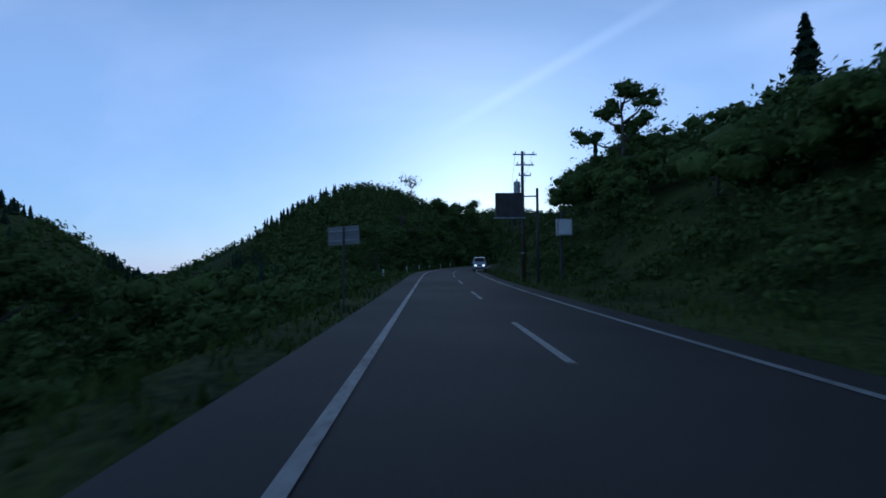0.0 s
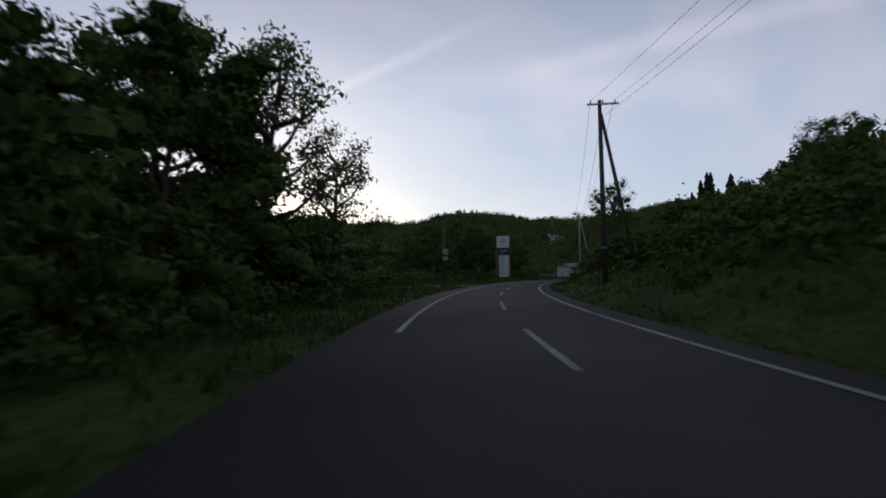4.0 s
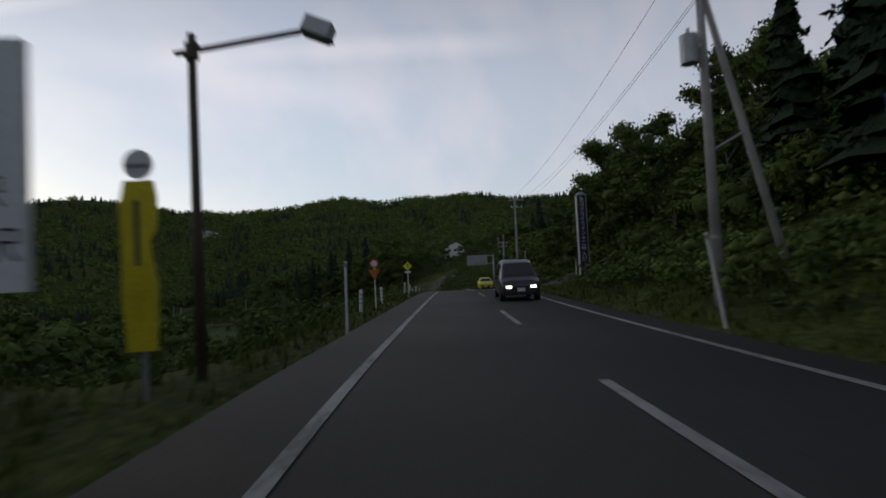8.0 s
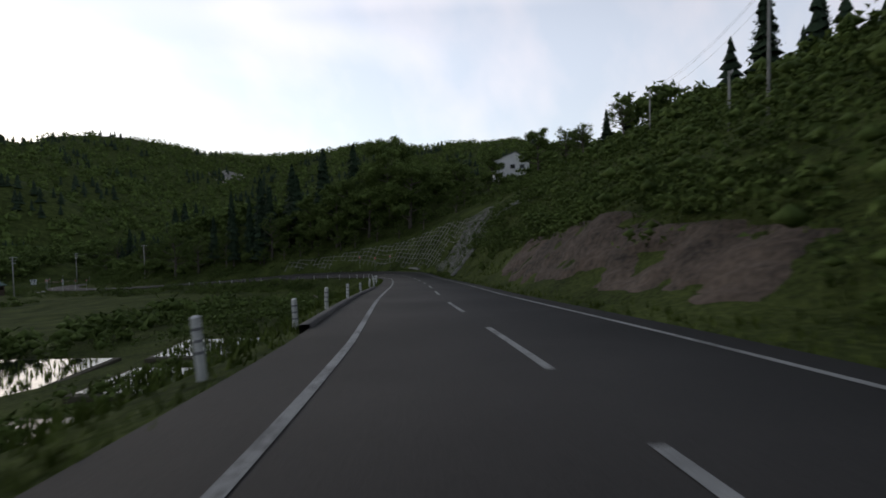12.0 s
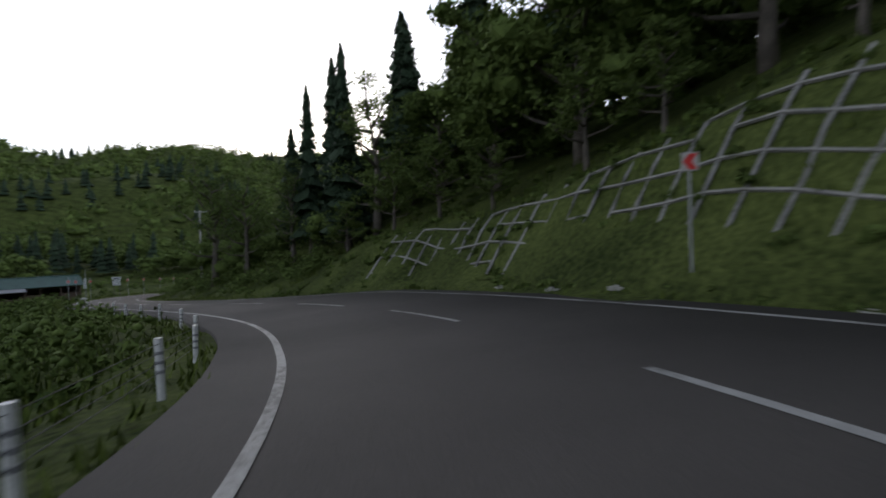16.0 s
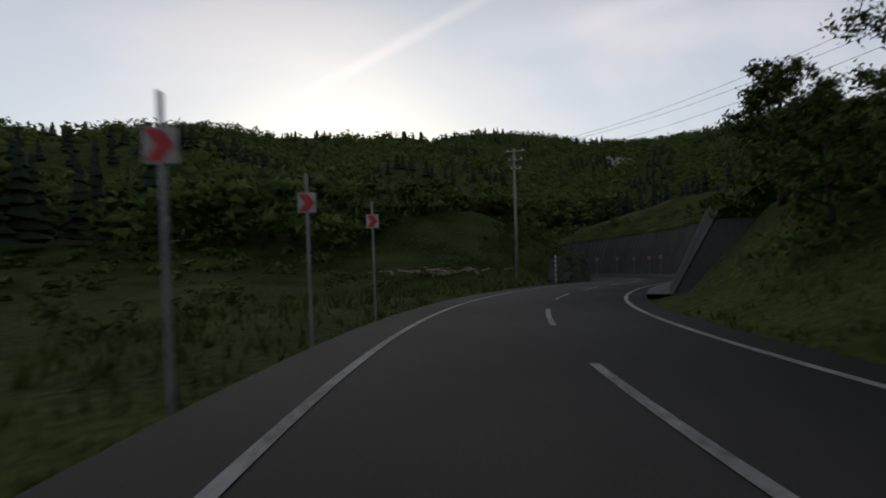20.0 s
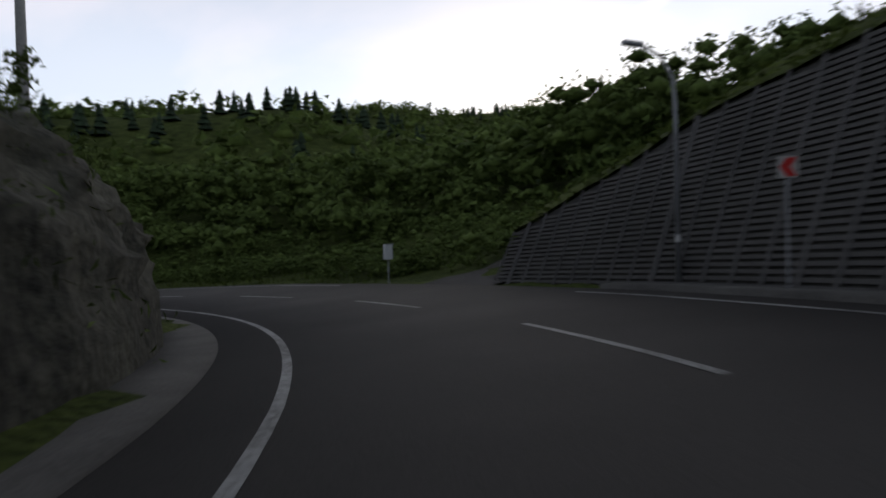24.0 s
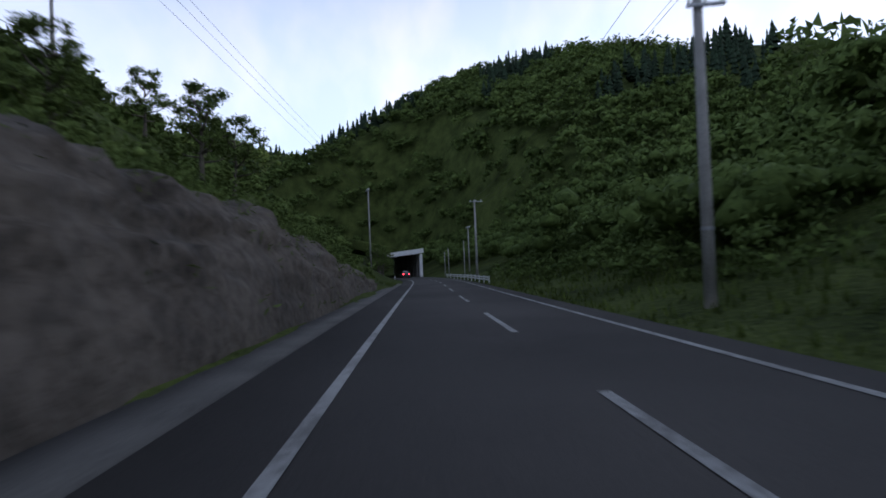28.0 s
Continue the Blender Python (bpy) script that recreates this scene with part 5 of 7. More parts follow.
for key, px, py, h in (("u", 248, 302.5, 6.0), ("v", 221, 286.5, 8.4), ("t", 223.3, 289.2, 4.2), ("w", 183.9, 262.6, 6.5), ("x", 113, 585, 10.8), ("y", 96, 600, 7.5), ("z", 245, 578, 8.0)):
    m = pose(px, py, ground_at(px, py), 0, 0, 20)
    utility_pole(m, h, 1, 0, False, "bare grey pole standing on the slope", r=0.12)
    POLES[key] = (m, h)


def wires(a, b, offsets, drop=0.9, sag=0.9):
    ma, ha = POLES[a]
    mb, hb = POLES[b]
    ob = thing("overhead_wires", pose(0, 0, 0), "thin dark overhead wires between utility poles", "power line", "power lines")
    for k, off in enumerate(offsets):
        p, q = at_height(ma, off, ha - drop * (k // 2) - 0.05), at_height(mb, off, hb - drop * (k // 2) - 0.05)
        part("wire", tube([p.lerp(q, i / 14) - Vector((0, 0, sag * 4 * (i / 14) * (1 - i / 14))) for i in range(15)], 0.0095, 4), M_WIRE, ob)
    return ob


for a, b in (("a", "b"), ("b", "c"), ("c", "d"), ("d", "e"), ("e", "f"), ("f", "g"), ("g", "v"), ("k", "o"), ("j", "p"), ("h", "i"), ("v", "u"), ("x", "z"), ("l", "m"), ("m", "n")):
    wires(a, b, (-0.5, 0.75, 0.1) if a not in "f" else (-0.5, 0.75, -0.2, 0.5))

# ---- signs of the first stretch ----
ob = thing("overhead_sign", by_road(33.6, 4.55), "dark box sign hung over the lane from a steel pole", "road sign")
part("pole", rod((0, 0, -0.6), (0, 0, 5.9), 0.1, 0.085, 14), M_DARK, ob, smooth=True)
part("housing", box(1.75, 0.28, 1.5, (-1.75, 0, 4.85), 0.03), M_DARK, ob, "dark steel sign housing")
for zz in (4.3, 5.4):
    part("arm", rod((0, 0.05, zz), (-2.3, 0.2, zz), 0.045, n=10), M_DARK, ob)
part("walkway", box(1.9, 0.5, 0.06, (-1.75, 0.05, 4.03)), M_STEEL, ob)
for px in (-2.5, -1.9, -1.3):
    part("rib", box(0.05, 0.05, 1.4, (px, -0.165, 4.85)), M_DARK, ob)
ob = thing("control_box", by_road(34.0, 6.2), "pale grey control cabinet mounted on a short pole", "cabinet")
part("pole", rod((0, 0.3, -0.5), (0, 0.3, 4.4), 0.1, 0.09, 12), M_DARK, ob)
part("cabinet", box(0.95, 0.45, 1.05, (0.1, 0, 3.3), 0.02), M_STEEL, ob)
part("door", box(0.8, 0.02, 0.9, (0.1, -0.235, 3.3), 0.01), M_BOARD, ob, "pale cabinet door")
ob = thing("sign_board", by_road(17.0, -4.75), "small dark sign seen from behind on one pole", "road sign")
part("pole", rod((0, 0, -0.4), (0, 0, 2.6), 0.035, n=10), M_DARK, ob)
part("board", box(0.98, 0.03, 0.58, (0, 0.03, 2.33), 0.008, ry=-4), M_BAND, ob)
for zz in (2.18, 2.48):
    part("rail", box(0.9, 0.03, 0.04, (0, 0.0, zz), ry=-4), M_STEEL, ob)

ob = thing("street_lamp", by_road(171.5, -6.6), "brown street lamp pole carrying two signs seen from behind", "street lamp")
part("pole", rod((0, 0, -0.4), (0, 0, 6.4), 0.1, 0.07, 14), M_BROWN, ob, smooth=True)
part("arm", tube([(0, 0, 6.2), (0.4, 0, 6.5), (1.3, 0, 6.65)], 0.045, 8), M_BROWN, ob)
part("head", box(0.5, 0.22, 0.12, (1.5, 0, 6.62), 0.03), M_BROWN, ob)
part("round_sign", disc(0.3, (0.12, 3.4), 0.02, -0.12), M_ALU, ob, "round sign seen from behind")
part("plate", box(0.5, 0.02, 0.32, (0.1, -0.11, 2.75), 0.005), M_ALU, ob)

# ---- the tall guide sign at the meadow ----
ob = thing("guide_sign_tower", by_road(206.5, -8.05, turn=8, up=0.42), "tall dark-framed guide sign with white panels in the grass", "sign")
part("back", box(2.3, 0.16, 6.4, (0, 0.12, 3.85), 0.01), M_BROWN, ob)
part("side_pillar", box(0.3, 0.24, 4.2, (-1.0, 0.05, 2.7), 0.01), mat("ochre_pillar", (0.16, 0.09, 0.03), 0.6, 0.2), ob, "ochre side pillar")
for px in (-0.9, 0.9):
    part("foot", box(0.25, 0.3, 1.7, (px, 0.12, -0.15), 0.01), M_BROWN, ob)
top = part("panel", box(2.0, 0.04, 1.85, (0.05, 0.0, 5.95), 0.01), M_BOARD, ob, "white top panel")
band = part("panel", box(2.1, 0.04, 1.05, (0.02, 0.005, 4.42), 0.01), M_NAVY, ob, "dark name panel")
for k, t in enumerate(("大地の", "芸術祭", "の里")):
    writing(t, 0.36, pose(0.0 if k < 2 else -0.12, -0.024, 6.35 - 0.4 * k), M_INK, top)
writing("十日町市", 0.34, pose(0.02, -0.024, 4.5), M_BOARD, band)
bars([4.2], -0.5, 0.5, -0.02, M_BOARD, band, 3, 0.05)
for k in range(10):
    p = part("strip_panel", box(1.66, 0.03, 0.32, (0.2, 0.01, 3.62 - 0.345 * k), 0.006), M_BOARD, ob, "white direction strip")
    bars([3.62 - 0.345 * k], -0.5, 0.35, -0.009, M_INK, p, 20 + k, 0.075)
    part("symbol", box(0.16, 0.006, 0.2, (0.88, -0.009, 3.62 - 0.345 * k)), M_NAVY, p)

# ---- radio mast, shed, welcome board ----
ob = thing("radio_mast", by_road(236.3, -8.3), "tall dark radio mast with antennas beside the shed", "mast")
part("pole", rod((0, 0, -0.5), (0, 0, 12.2), 0.17, 0.08, 14), M_BROWN, ob, smooth=True)
part("whip", rod((0.1, 0, 12.2), (0.1, 0, 13.4), 0.015, 0.006, 6), M_STEEL, ob)
for k, zz in enumerate((11.4, 10.9)):
    boom = part("antenna_boom", rod((0, 0, zz), (-1.0, 0, zz + 0.25), 0.02, n=6), M_STEEL, ob)
    for q in range(4):
        part("element", rod((-0.3 - 0.22 * q, 0, zz - 0.25), (-0.3 - 0.22 * q, 0, zz + 0.6), 0.009, n=5), M_STEEL, boom)
for zz, w in ((8.1, 0.3), (6.2, 0.34), (5.7, 0.25)):
    part("loudspeaker", rod((-0.08, -0.15, zz), (-0.32, -0.3, zz), 0.06, w * 0.5, 12), M_STEEL, ob)
ob = thing("equipment_shed", by_road(239.6, -8.0, turn=4, up=0.1), "small white metal equipment shed on the grass", "shed")
part("walls", box(2.1, 2.4, 2.2, (0, 0, 1.2), 0.03), M_BOARD, ob)
part("roof", plate([(-1.2, 2.27), (0, 2.5), (1.2, 2.27), (1.2, 2.2), (-1.2, 2.2)], 2.7, -1.35), M_SHINGLE, ob)
part("base", box(2.2, 2.5, 0.25, (0, 0, 0.05)), M_CONC, ob)
part("door", box(0.8, 0.03, 1.8, (-0.5, -1.21, 1.1), 0.01), M_WHITE, ob)
part("vent", box(0.5, 0.03, 0.28, (0.55, -1.21, 1.95)), M_BAND, ob, "grey louvred vent")
part("meter", box(0.3, 0.12, 0.4, (0.35, -1.25, 0.95), 0.01), M_STEEL, ob)
first = None
for k in range(3):
    m = by_road(235.0 + 0.1 * k, -10.9 + 1.3 * k, turn=6)
    if first is None:
        first = thing("pipe_rack", m, "low white pipe rack standing on the grass", "rack", "racks on the grass")
        for px in (-0.55, 0.55):
            part("leg", rod((px, 0, -0.1), (px, 0, 0.62), 0.03, n=8), M_WHITE, first)
        part("top_rail", box(1.2, 0.12, 0.06, (0, 0, 0.62), 0.01), M_WHITE, first)
        part("low_rail", rod((-0.55, 0, 0.22), (0.55, 0, 0.22), 0.022, n=8), M_WHITE, first)
    else:
        copy_thing(first, m)
ob = thing("welcome_billboard", by_road(243.9, -7.35, turn=10), "large white welcome billboard with dark lettering on posts", "billboard")
g0 = -0.72
board = part("board", box(3.9, 0.08, 2.15, (0, 0, 2.85 + g0), 0.008), M_BOARD, ob)
for px in (-1.5, 0, 1.5):
    part("post", box(0.12, 0.12, 4.2, (px, 0.12, 1.6 + g0)), M_DARK, ob)
writing("Welcome!", 0.42, pose(-0.98, -0.044, 3.58 + g0), M_INK, board)
for k, (t, px, sz) in enumerate((("奥信越の", 1.02, 0.4), ("大自然へ", 1.02, 0.4), ("秋山郷・清津峡", 0.72, 0.34), ("松之山温泉・湯沢", 0.72, 0.33))):
    writing(t, sz, pose(px, -0.044, (3.62, 3.22, 2.62, 2.15)[k] + g0), M_INK, board, stretch=0.9)
part("emblem", plate([(-1.7, 2.6 + g0), (-1.65, 2.85 + g0), (-1.45, 3.05 + g0), (-1.25, 2.95 + g0), (-1.1, 3.05 + g0), (-0.8, 2.9 + g0), (-0.75, 2.75 + g0), (-1.1, 2.68 + g0), (-1.3, 2.72 + g0)], 0.004, -0.046), M_GREEN, board, "green hill emblem")
for k in range(3):
    part("wave", box(0.75 - 0.1 * k, 0.005, 0.05, (-1.25, -0.044, 2.52 - 0.11 * k + g0), ry=-6), M_GREEN, board)
bars([2.05 + g0], -1.75, -0.75, -0.044, M_INK, board, 5, 0.12)

ob = thing("figure_sign", by_road(246.0, -5.5, up=0.55) @ Matrix.Diagonal((0.85, 1, 1.03, 1)), "yellow cut-out roadside safety board with a white round top", "sign")
shape = [(-0.2, 0), (0.2, 0), (0.24, 0.75), (0.16, 1.05), (0.14, 1.25), (0.24, 1.4), (0.25, 1.75), (0.2, 1.95), (-0.2, 1.95), (-0.27, 1.7), (-0.25, 1.2), (-0.26, 0.6)]
part("board", plate(shape, 0.03), M_YELLOW, ob, smooth=False)
part("top", plate([(0.2 * math.cos(0.314 * k), 2.14 + 0.17 * math.sin(0.314 * k)) for k in range(20)], 0.03, -0.004), M_BOARD, ob, "white round top")
part("brim", box(0.3, 0.012, 0.05, (0.0, -0.008, 2.12)), M_BAND, ob)
part("lettering", box(0.07, 0.004, 0.75, (-0.03, -0.003, 1.35)), M_NAVY, ob)
part("stake", box(0.06, 0.05, 1.8, (0, 0.06, 0.05)), M_STEEL, ob)
ob = thing("street_lamp", by_road(247.5, -5.5) @ Matrix.Diagonal((1, 1, 0.94, 1)), "brown street lamp with a long arm and boxy head", "street lamp")
part("pole", rod((0, 0, -0.4), (0, 0, 5.35), 0.085, 0.06, 14), M_BROWN, ob, smooth=True)
part("arm", tube([(-0.25, 0, 5.05), (0.3, 0, 5.12), (1.7, 0, 5.32)], 0.045, 8), M_BROWN, ob)
part("collar", rod((0, 0, 4.95), (0, 0, 5.2), 0.1, n=12), M_BROWN, ob)
head = part("head", box(0.42, 0.34, 0.26, (1.88, 0, 5.32), 0.02, ry=24), M_ALU, ob, "grey boxy lamp head")
part("lens", box(0.32, 0.26, 0.02, (1.94, 0, 5.19), ry=24), M_BOARD, head)


def snow_marker(m, tilt):
    ob = thing("snow_marker", m @ pose(0, 0, 0, 0, tilt, 0), "slim white marker post with a small grey reflector", "post", "marker posts")
    part("post", rod((0, 0, -0.2), (0, 0, 2.0), 0.034, n=10), M_WHITE, ob)
    part("reflector", disc(0.055, (0, 1.9), 0.012, -0.05, 14), M_BAND, ob, "small grey reflector")
    return ob


snow_marker(by_road(253.6, -4.57), 1)
snow_marker(by_road(250.8, 3.75), -8)
snow_marker(by_road(283.5, 8.0), 1)
ob = thing("warning_sign", by_road(263.5, -5.3), "orange and red warning sign on a white post", "road sign")
part("post", rod((0, 0, -0.2), (0, 0, 2.1), 0.03, n=10), M_WHITE, ob)
part("triangle", plate([(-0.26, 1.75), (0.26, 1.75), (0, 1.28)], 0.012, -0.04), M_ORANGE, ob)
part("round_head", disc(0.2, (0, 2.02), 0.012, -0.04), M_RED, ob)
part("face", disc(0.14, (0, 2.02), 0.004, -0.046), M_BOARD, ob)
ob = thing("warning_sign", by_road(277.6, -5.1), "yellow-green diamond warning sign with a black exclamation mark", "road sign")
part("post", rod((0, 0, -0.2), (0, 0, 2.4), 0.03, n=10), M_WHITE, ob)
dia = part("diamond", plate([(0, 1.78), (0.32, 2.1), (0, 2.42), (-0.32, 2.1)], 0.012, -0.045), M_YGREEN, ob)
part("mark", plate([(-0.035, 2.28), (0.035, 2.28), (0.02, 2.06), (-0.02, 2.06)], 0.004, -0.05), M_INK, dia, "black exclamation mark")
part("dot", disc(0.032, (0, 1.99), 0.004, -0.05, 12), M_INK, dia)
part("plate", box(0.4, 0.012, 0.15, (0, -0.04, 1.68), 0.003), M_BOARD, ob)
ob = thing("direction_sign", by_road(254.0, 10.4), "blue route sign on a grey post among the trees", "road sign")
part("post", rod((0, 0.05, -0.4), (0, 0.05, 4.2), 0.045, n=10), M_STEEL, ob)
face = part("panel", box(1.15, 0.03, 0.85, (0.1, 0, 3.75), 0.02), M_BLUE, ob)
part("lettering", box(0.08, 0.006, 0.4, (0.1, -0.018, 3.7)), M_BOARD, face)
part("arm_mark", box(0.5, 0.006, 0.07, (0.1, -0.018, 3.9)), M_BOARD, face)

# ---- the entrance pillar ----
m = by_road(280.3, 7.9, turn=4)
base_up = road(280.3, 7.9).z + 6.9 - m.translation.z
ob = thing("entrance_pillar", m, "tall navy pillar sign with white vertical lettering", "sign")
pil = part("pillar", box(0.62, 0.4, base_up - 0.15, (0, 0, (base_up - 0.15) / 2), 0.012), M_NAVY, ob)
for px in (-0.34, 0.34):
    part("edge_strip", box(0.05, 0.42, base_up - 0.2, (px, 0, (base_up - 0.2) / 2)), M_ALU, ob, "pale metal edge strip")
part("cap", plate([(-0.42, base_up - 0.15), (0.42, base_up - 0.15), (0.12, base_up + 0.1), (-0.12, base_up + 0.1)], 0.5, -0.25), M_STEEL, ob, "small metal cap roof")
part("plinth", box(0.9, 0.6, 0.5, (0, 0, 0.1), 0.02), M_CONC, ob)
for k, ch in enumerate("魚沼スカイライン十二峠入口"):
    writing(ch if ch not in "ー" else "｜", 0.38, pose(0, -0.206, base_up - 0.45 - 0.365 * k - (0.1 if k > 10 else 0)), M_BOARD, pil)

# ---- gantry sign seen from behind, hut, boards ----
ob = thing("gantry_sign", by_road(320.5, 4.15), "large road sign seen from behind on a cantilever post", "road sign")
part("post", rod((0, 0, -0.4), (0, 0, 5.75), 0.13, 0.12, 16), M_STEEL, ob, smooth=True)
pan = part("panel", box(3.0, 0.03, 1.5, (-2.4, 0.12, 5.02), 0.01), M_ALU, ob)
for k in range(6):
    part("stiffener", box(2.96, 0.05, 0.06, (-2.4, 0.08, 4.4 + 0.25 * k)), M_STEEL, pan)
for zz in (4.5, 5.6):
    part("arm", rod((0, 0, zz), (-3.5, 0, zz), 0.055, n=10), M_STEEL, ob)
for px in (-3.1, -1.7):
    part("clamp", box(0.09, 0.1, 1.4, (px, 0.03, 5.07)), M_STEEL, pan)
ob = thing("timber_hut", by_road(316.8, 6.2, turn=2), "small dark timber hut with a steep grey shingle roof", "hut")
part("frame", box(2.5, 2.3, 2.3, (0, 0, 1.15)), M_DARK, ob)
for k in range(10):
    part("board", box(2.54, 0.03, 0.2, (0, -1.17, 0.32 + 0.225 * k), 0.004, rz=random.uniform(-0.2, 0.2)), M_WOOD, ob)
for k in range(10):
    part("board", box(0.03, 2.3, 0.2, (-1.27, 0, 0.32 + 0.225 * k), 0.004), M_WOOD, ob)
part("gable", plate([(-1.2, 2.3), (1.2, 2.3), (0, 4.1)], 2.5, -1.25), M_WOOD, ob).matrix_local = pose(0, 0, 0, 0, 0, 90)
for sgn in (-1, 1):
    roof = part("roof_slope", box(3.1, 2.35, 0.07, (0, sgn * 0.78, 3.3), rx=sgn * -54), M_DARK, ob)
    for k in range(7):
        for q in range(8):
            u = -1.0 + 0.32 * k
            pz = 3.36 + (0.0 - u) * 0.81 * 1.0
            part("shingle", box(0.375, 0.36, 0.02, (-1.36 + 0.388 * q, sgn * (0.8 + u * 0.585), 3.32 - u * 0.81), rx=sgn * -52), M_SHINGLE, roof)
part("ridge_cap", box(3.15, 0.25, 0.09, (0, 0, 4.27), 0.02), M_SHINGLE, ob)
# the shade inside the entrance, put on the wall as a black panel
part("doorway_shade", box(0.9, 0.04, 1.7, (-0.2, -1.19, 0.85)), M_INK, ob, "flat black panel for the shade in the door opening")
ob.scale = (0.8, 0.9, 1.1)
ob = thing("bus_stop_post", by_road(311.6, 4.9), "slim post with a small round plate by the hut", "sign")
part("post", rod((0, 0, -0.1), (0, 0, 1.55), 0.03, n=8), M_STEEL, ob)
part("plate", box(0.3, 0.02, 0.42, (0, 0, 1.35), 0.01), M_BAND, ob)
part("foot", rod((0, 0, -0.05), (0, 0, 0.1), 0.2, 0.16, 14), M_CONC, ob)
ob = thing("drinks_cabinet", by_road(312.6, 4.3), "pale box standing by the hut wall", "cabinet")
part("case", box(0.45, 0.45, 0.75, (0, 0, 0.37), 0.03), M_BOARD, ob)
part("lid", box(0.49, 0.49, 0.06, (0, 0, 0.77), 0.01), M_STEEL, ob)
ob = thing("notice_board", by_road(330.4, -4.75), "white framed notice board with rows of print by the road", "sign")
nb = part("board", box(0.78, 0.05, 1.1, (0, 0, 0.82), 0.01), M_BOARD, ob)
bars([1.25, 1.12, 0.98, 0.86, 0.74, 0.6, 0.48, 0.38], -0.3, 0.3, -0.027, M_BAND, nb, 14, 0.04)
for px in (-0.3, 0.3):
    part("leg", box(0.04, 0.3, 0.3, (px, 0, 0.13)), M_STEEL, ob)
ob = thing("pipe_arch", by_road(302.5, -6.9), "white bent pipe arch standing in the grass", "barrier")
part("arch", tube([(-0.35, 0, -0.2), (-0.35, 0, 0.75), (-0.25, 0, 1.0), (0, 0, 1.1), (0.25, 0, 1.0), (0.35, 0, 0.75), (0.35, 0, -0.2)], 0.06, 10), M_WHITE, ob, smooth=True)
part("cross_bar", rod((-0.35, 0, 0.5), (0.35, 0, 0.5), 0.035, n=8), M_WHITE, ob)
ob = thing("caution_board", by_road(361.7, 4.1, turn=6), "weathered white caution board with black lettering on two posts", "sign")
cb = part("board", box(0.95, 0.04, 1.65, (-0.08, 0, 1.85), 0.01), M_BOARD, ob)
part("side_board", box(0.5, 0.04, 1.15, (0.42, 0.03, 1.7), 0.01), M_BOARD, ob)
for px in (-0.35, 0.3):
    part("post", box(0.09, 0.09, 1.6, (px, 0.07, 0.7)), M_WHITE, ob)
writing("この先", 0.24, pose(0.28, -0.024, 1.8), M_INK, cb, vertical=True)
part("lettering", box(0.2, 0.004, 1.05, (-0.03, -0.022, 1.95)), M_BAND, cb)
part("lettering", box(0.17, 0.004, 0.8, (-0.32, -0.022, 1.75)), M_BAND, cb)

# ---- the far farm above the slope ----
M_WALLW = mat("white_house_wall", (0.66, 0.66, 0.64), 0.7, 0.15, 0.6, 12)


def house_at(px, py, turn, w, d, h, ridge, wall_m, roof_m, label, windows):
    ob = thing("house", pose(px, py, ground_at(px, py), 0, 0, turn), label, "house")
    part("walls", box(w, d, h + 0.6, (0, 0, h / 2 - 0.3)), wall_m, ob)
    part("gable", plate([(-w / 2, h), (w / 2, h), (w * 0.1, h + ridge)], d, -d / 2), wall_m, ob)
    for a, b in (((-w / 2 - 0.3, h - 0.1), (w * 0.1, h + ridge + 0.08)), ((w * 0.1, h + ridge + 0.08), (w / 2 + 0.3, h - 0.1))):
        part("roof", plate([a, b, (b[0], b[1] + 0.15), (a[0], a[1] + 0.15)], d + 0.6, -d / 2 - 0.3), roof_m, ob)
    for wx, wz in windows:
        win = part("window", box(1.3, 0.06, 1.1, (wx, -d / 2 - 0.02, wz), 0.02), M_STEEL, ob)
        part("pane", box(1.15, 0.02, 0.95, (wx, -d / 2 - 0.055, wz)), M_GLASS, win)
    return ob


house_at(301.4, 354.8, -50, 8.8, 6.5, 4.6, 2.2, M_WALLW, M_SHINGLE, "white house with an uneven gable on the far slope", ((-2.5, 3.2), (0.2, 3.2), (2.6, 3.2)))
house_at(320, 349, -50, 2.4, 2.2, 2.2, 0.8, M_WALLW, M_SHINGLE, "tiny white shed above the green slope", ((0, 1.3),))
ob = thing("greenhouse", pose(331, 339.7, ground_at(331, 339.7), 0, 0, -35), "long white plastic tunnel greenhouse on the slope", "greenhouse")
tun = [(1.7 * math.cos(math.pi * k / 10), 0.8 + 1.5 * math.sin(math.pi * k / 10)) for k in range(11)]
M_FILM = mat("greenhouse_film", (0.58, 0.60, 0.62), 0.35, 0.15, 1, 10)
part("cover", plate([(1.7, 0)] + tun + [(-1.7, 0)], 15, -7.5), M_FILM, ob).matrix_local = pose(0, 0, 0, 0, 0, 90)
for k in range(11):
    part("hoop", tube([(1.72 * math.cos(math.pi * q / 10), 0, 0.8 + 1.53 * math.sin(math.pi * q / 10)) for q in range(11)], 0.03, 5), M_STEEL, ob).matrix_local = pose(-7.5 + 1.5 * k, 0, 0, 0, 0, 90)
part("door", box(0.04, 0.8, 1.5, (-7.54, 0, 0.85)), M_GLASS, ob)


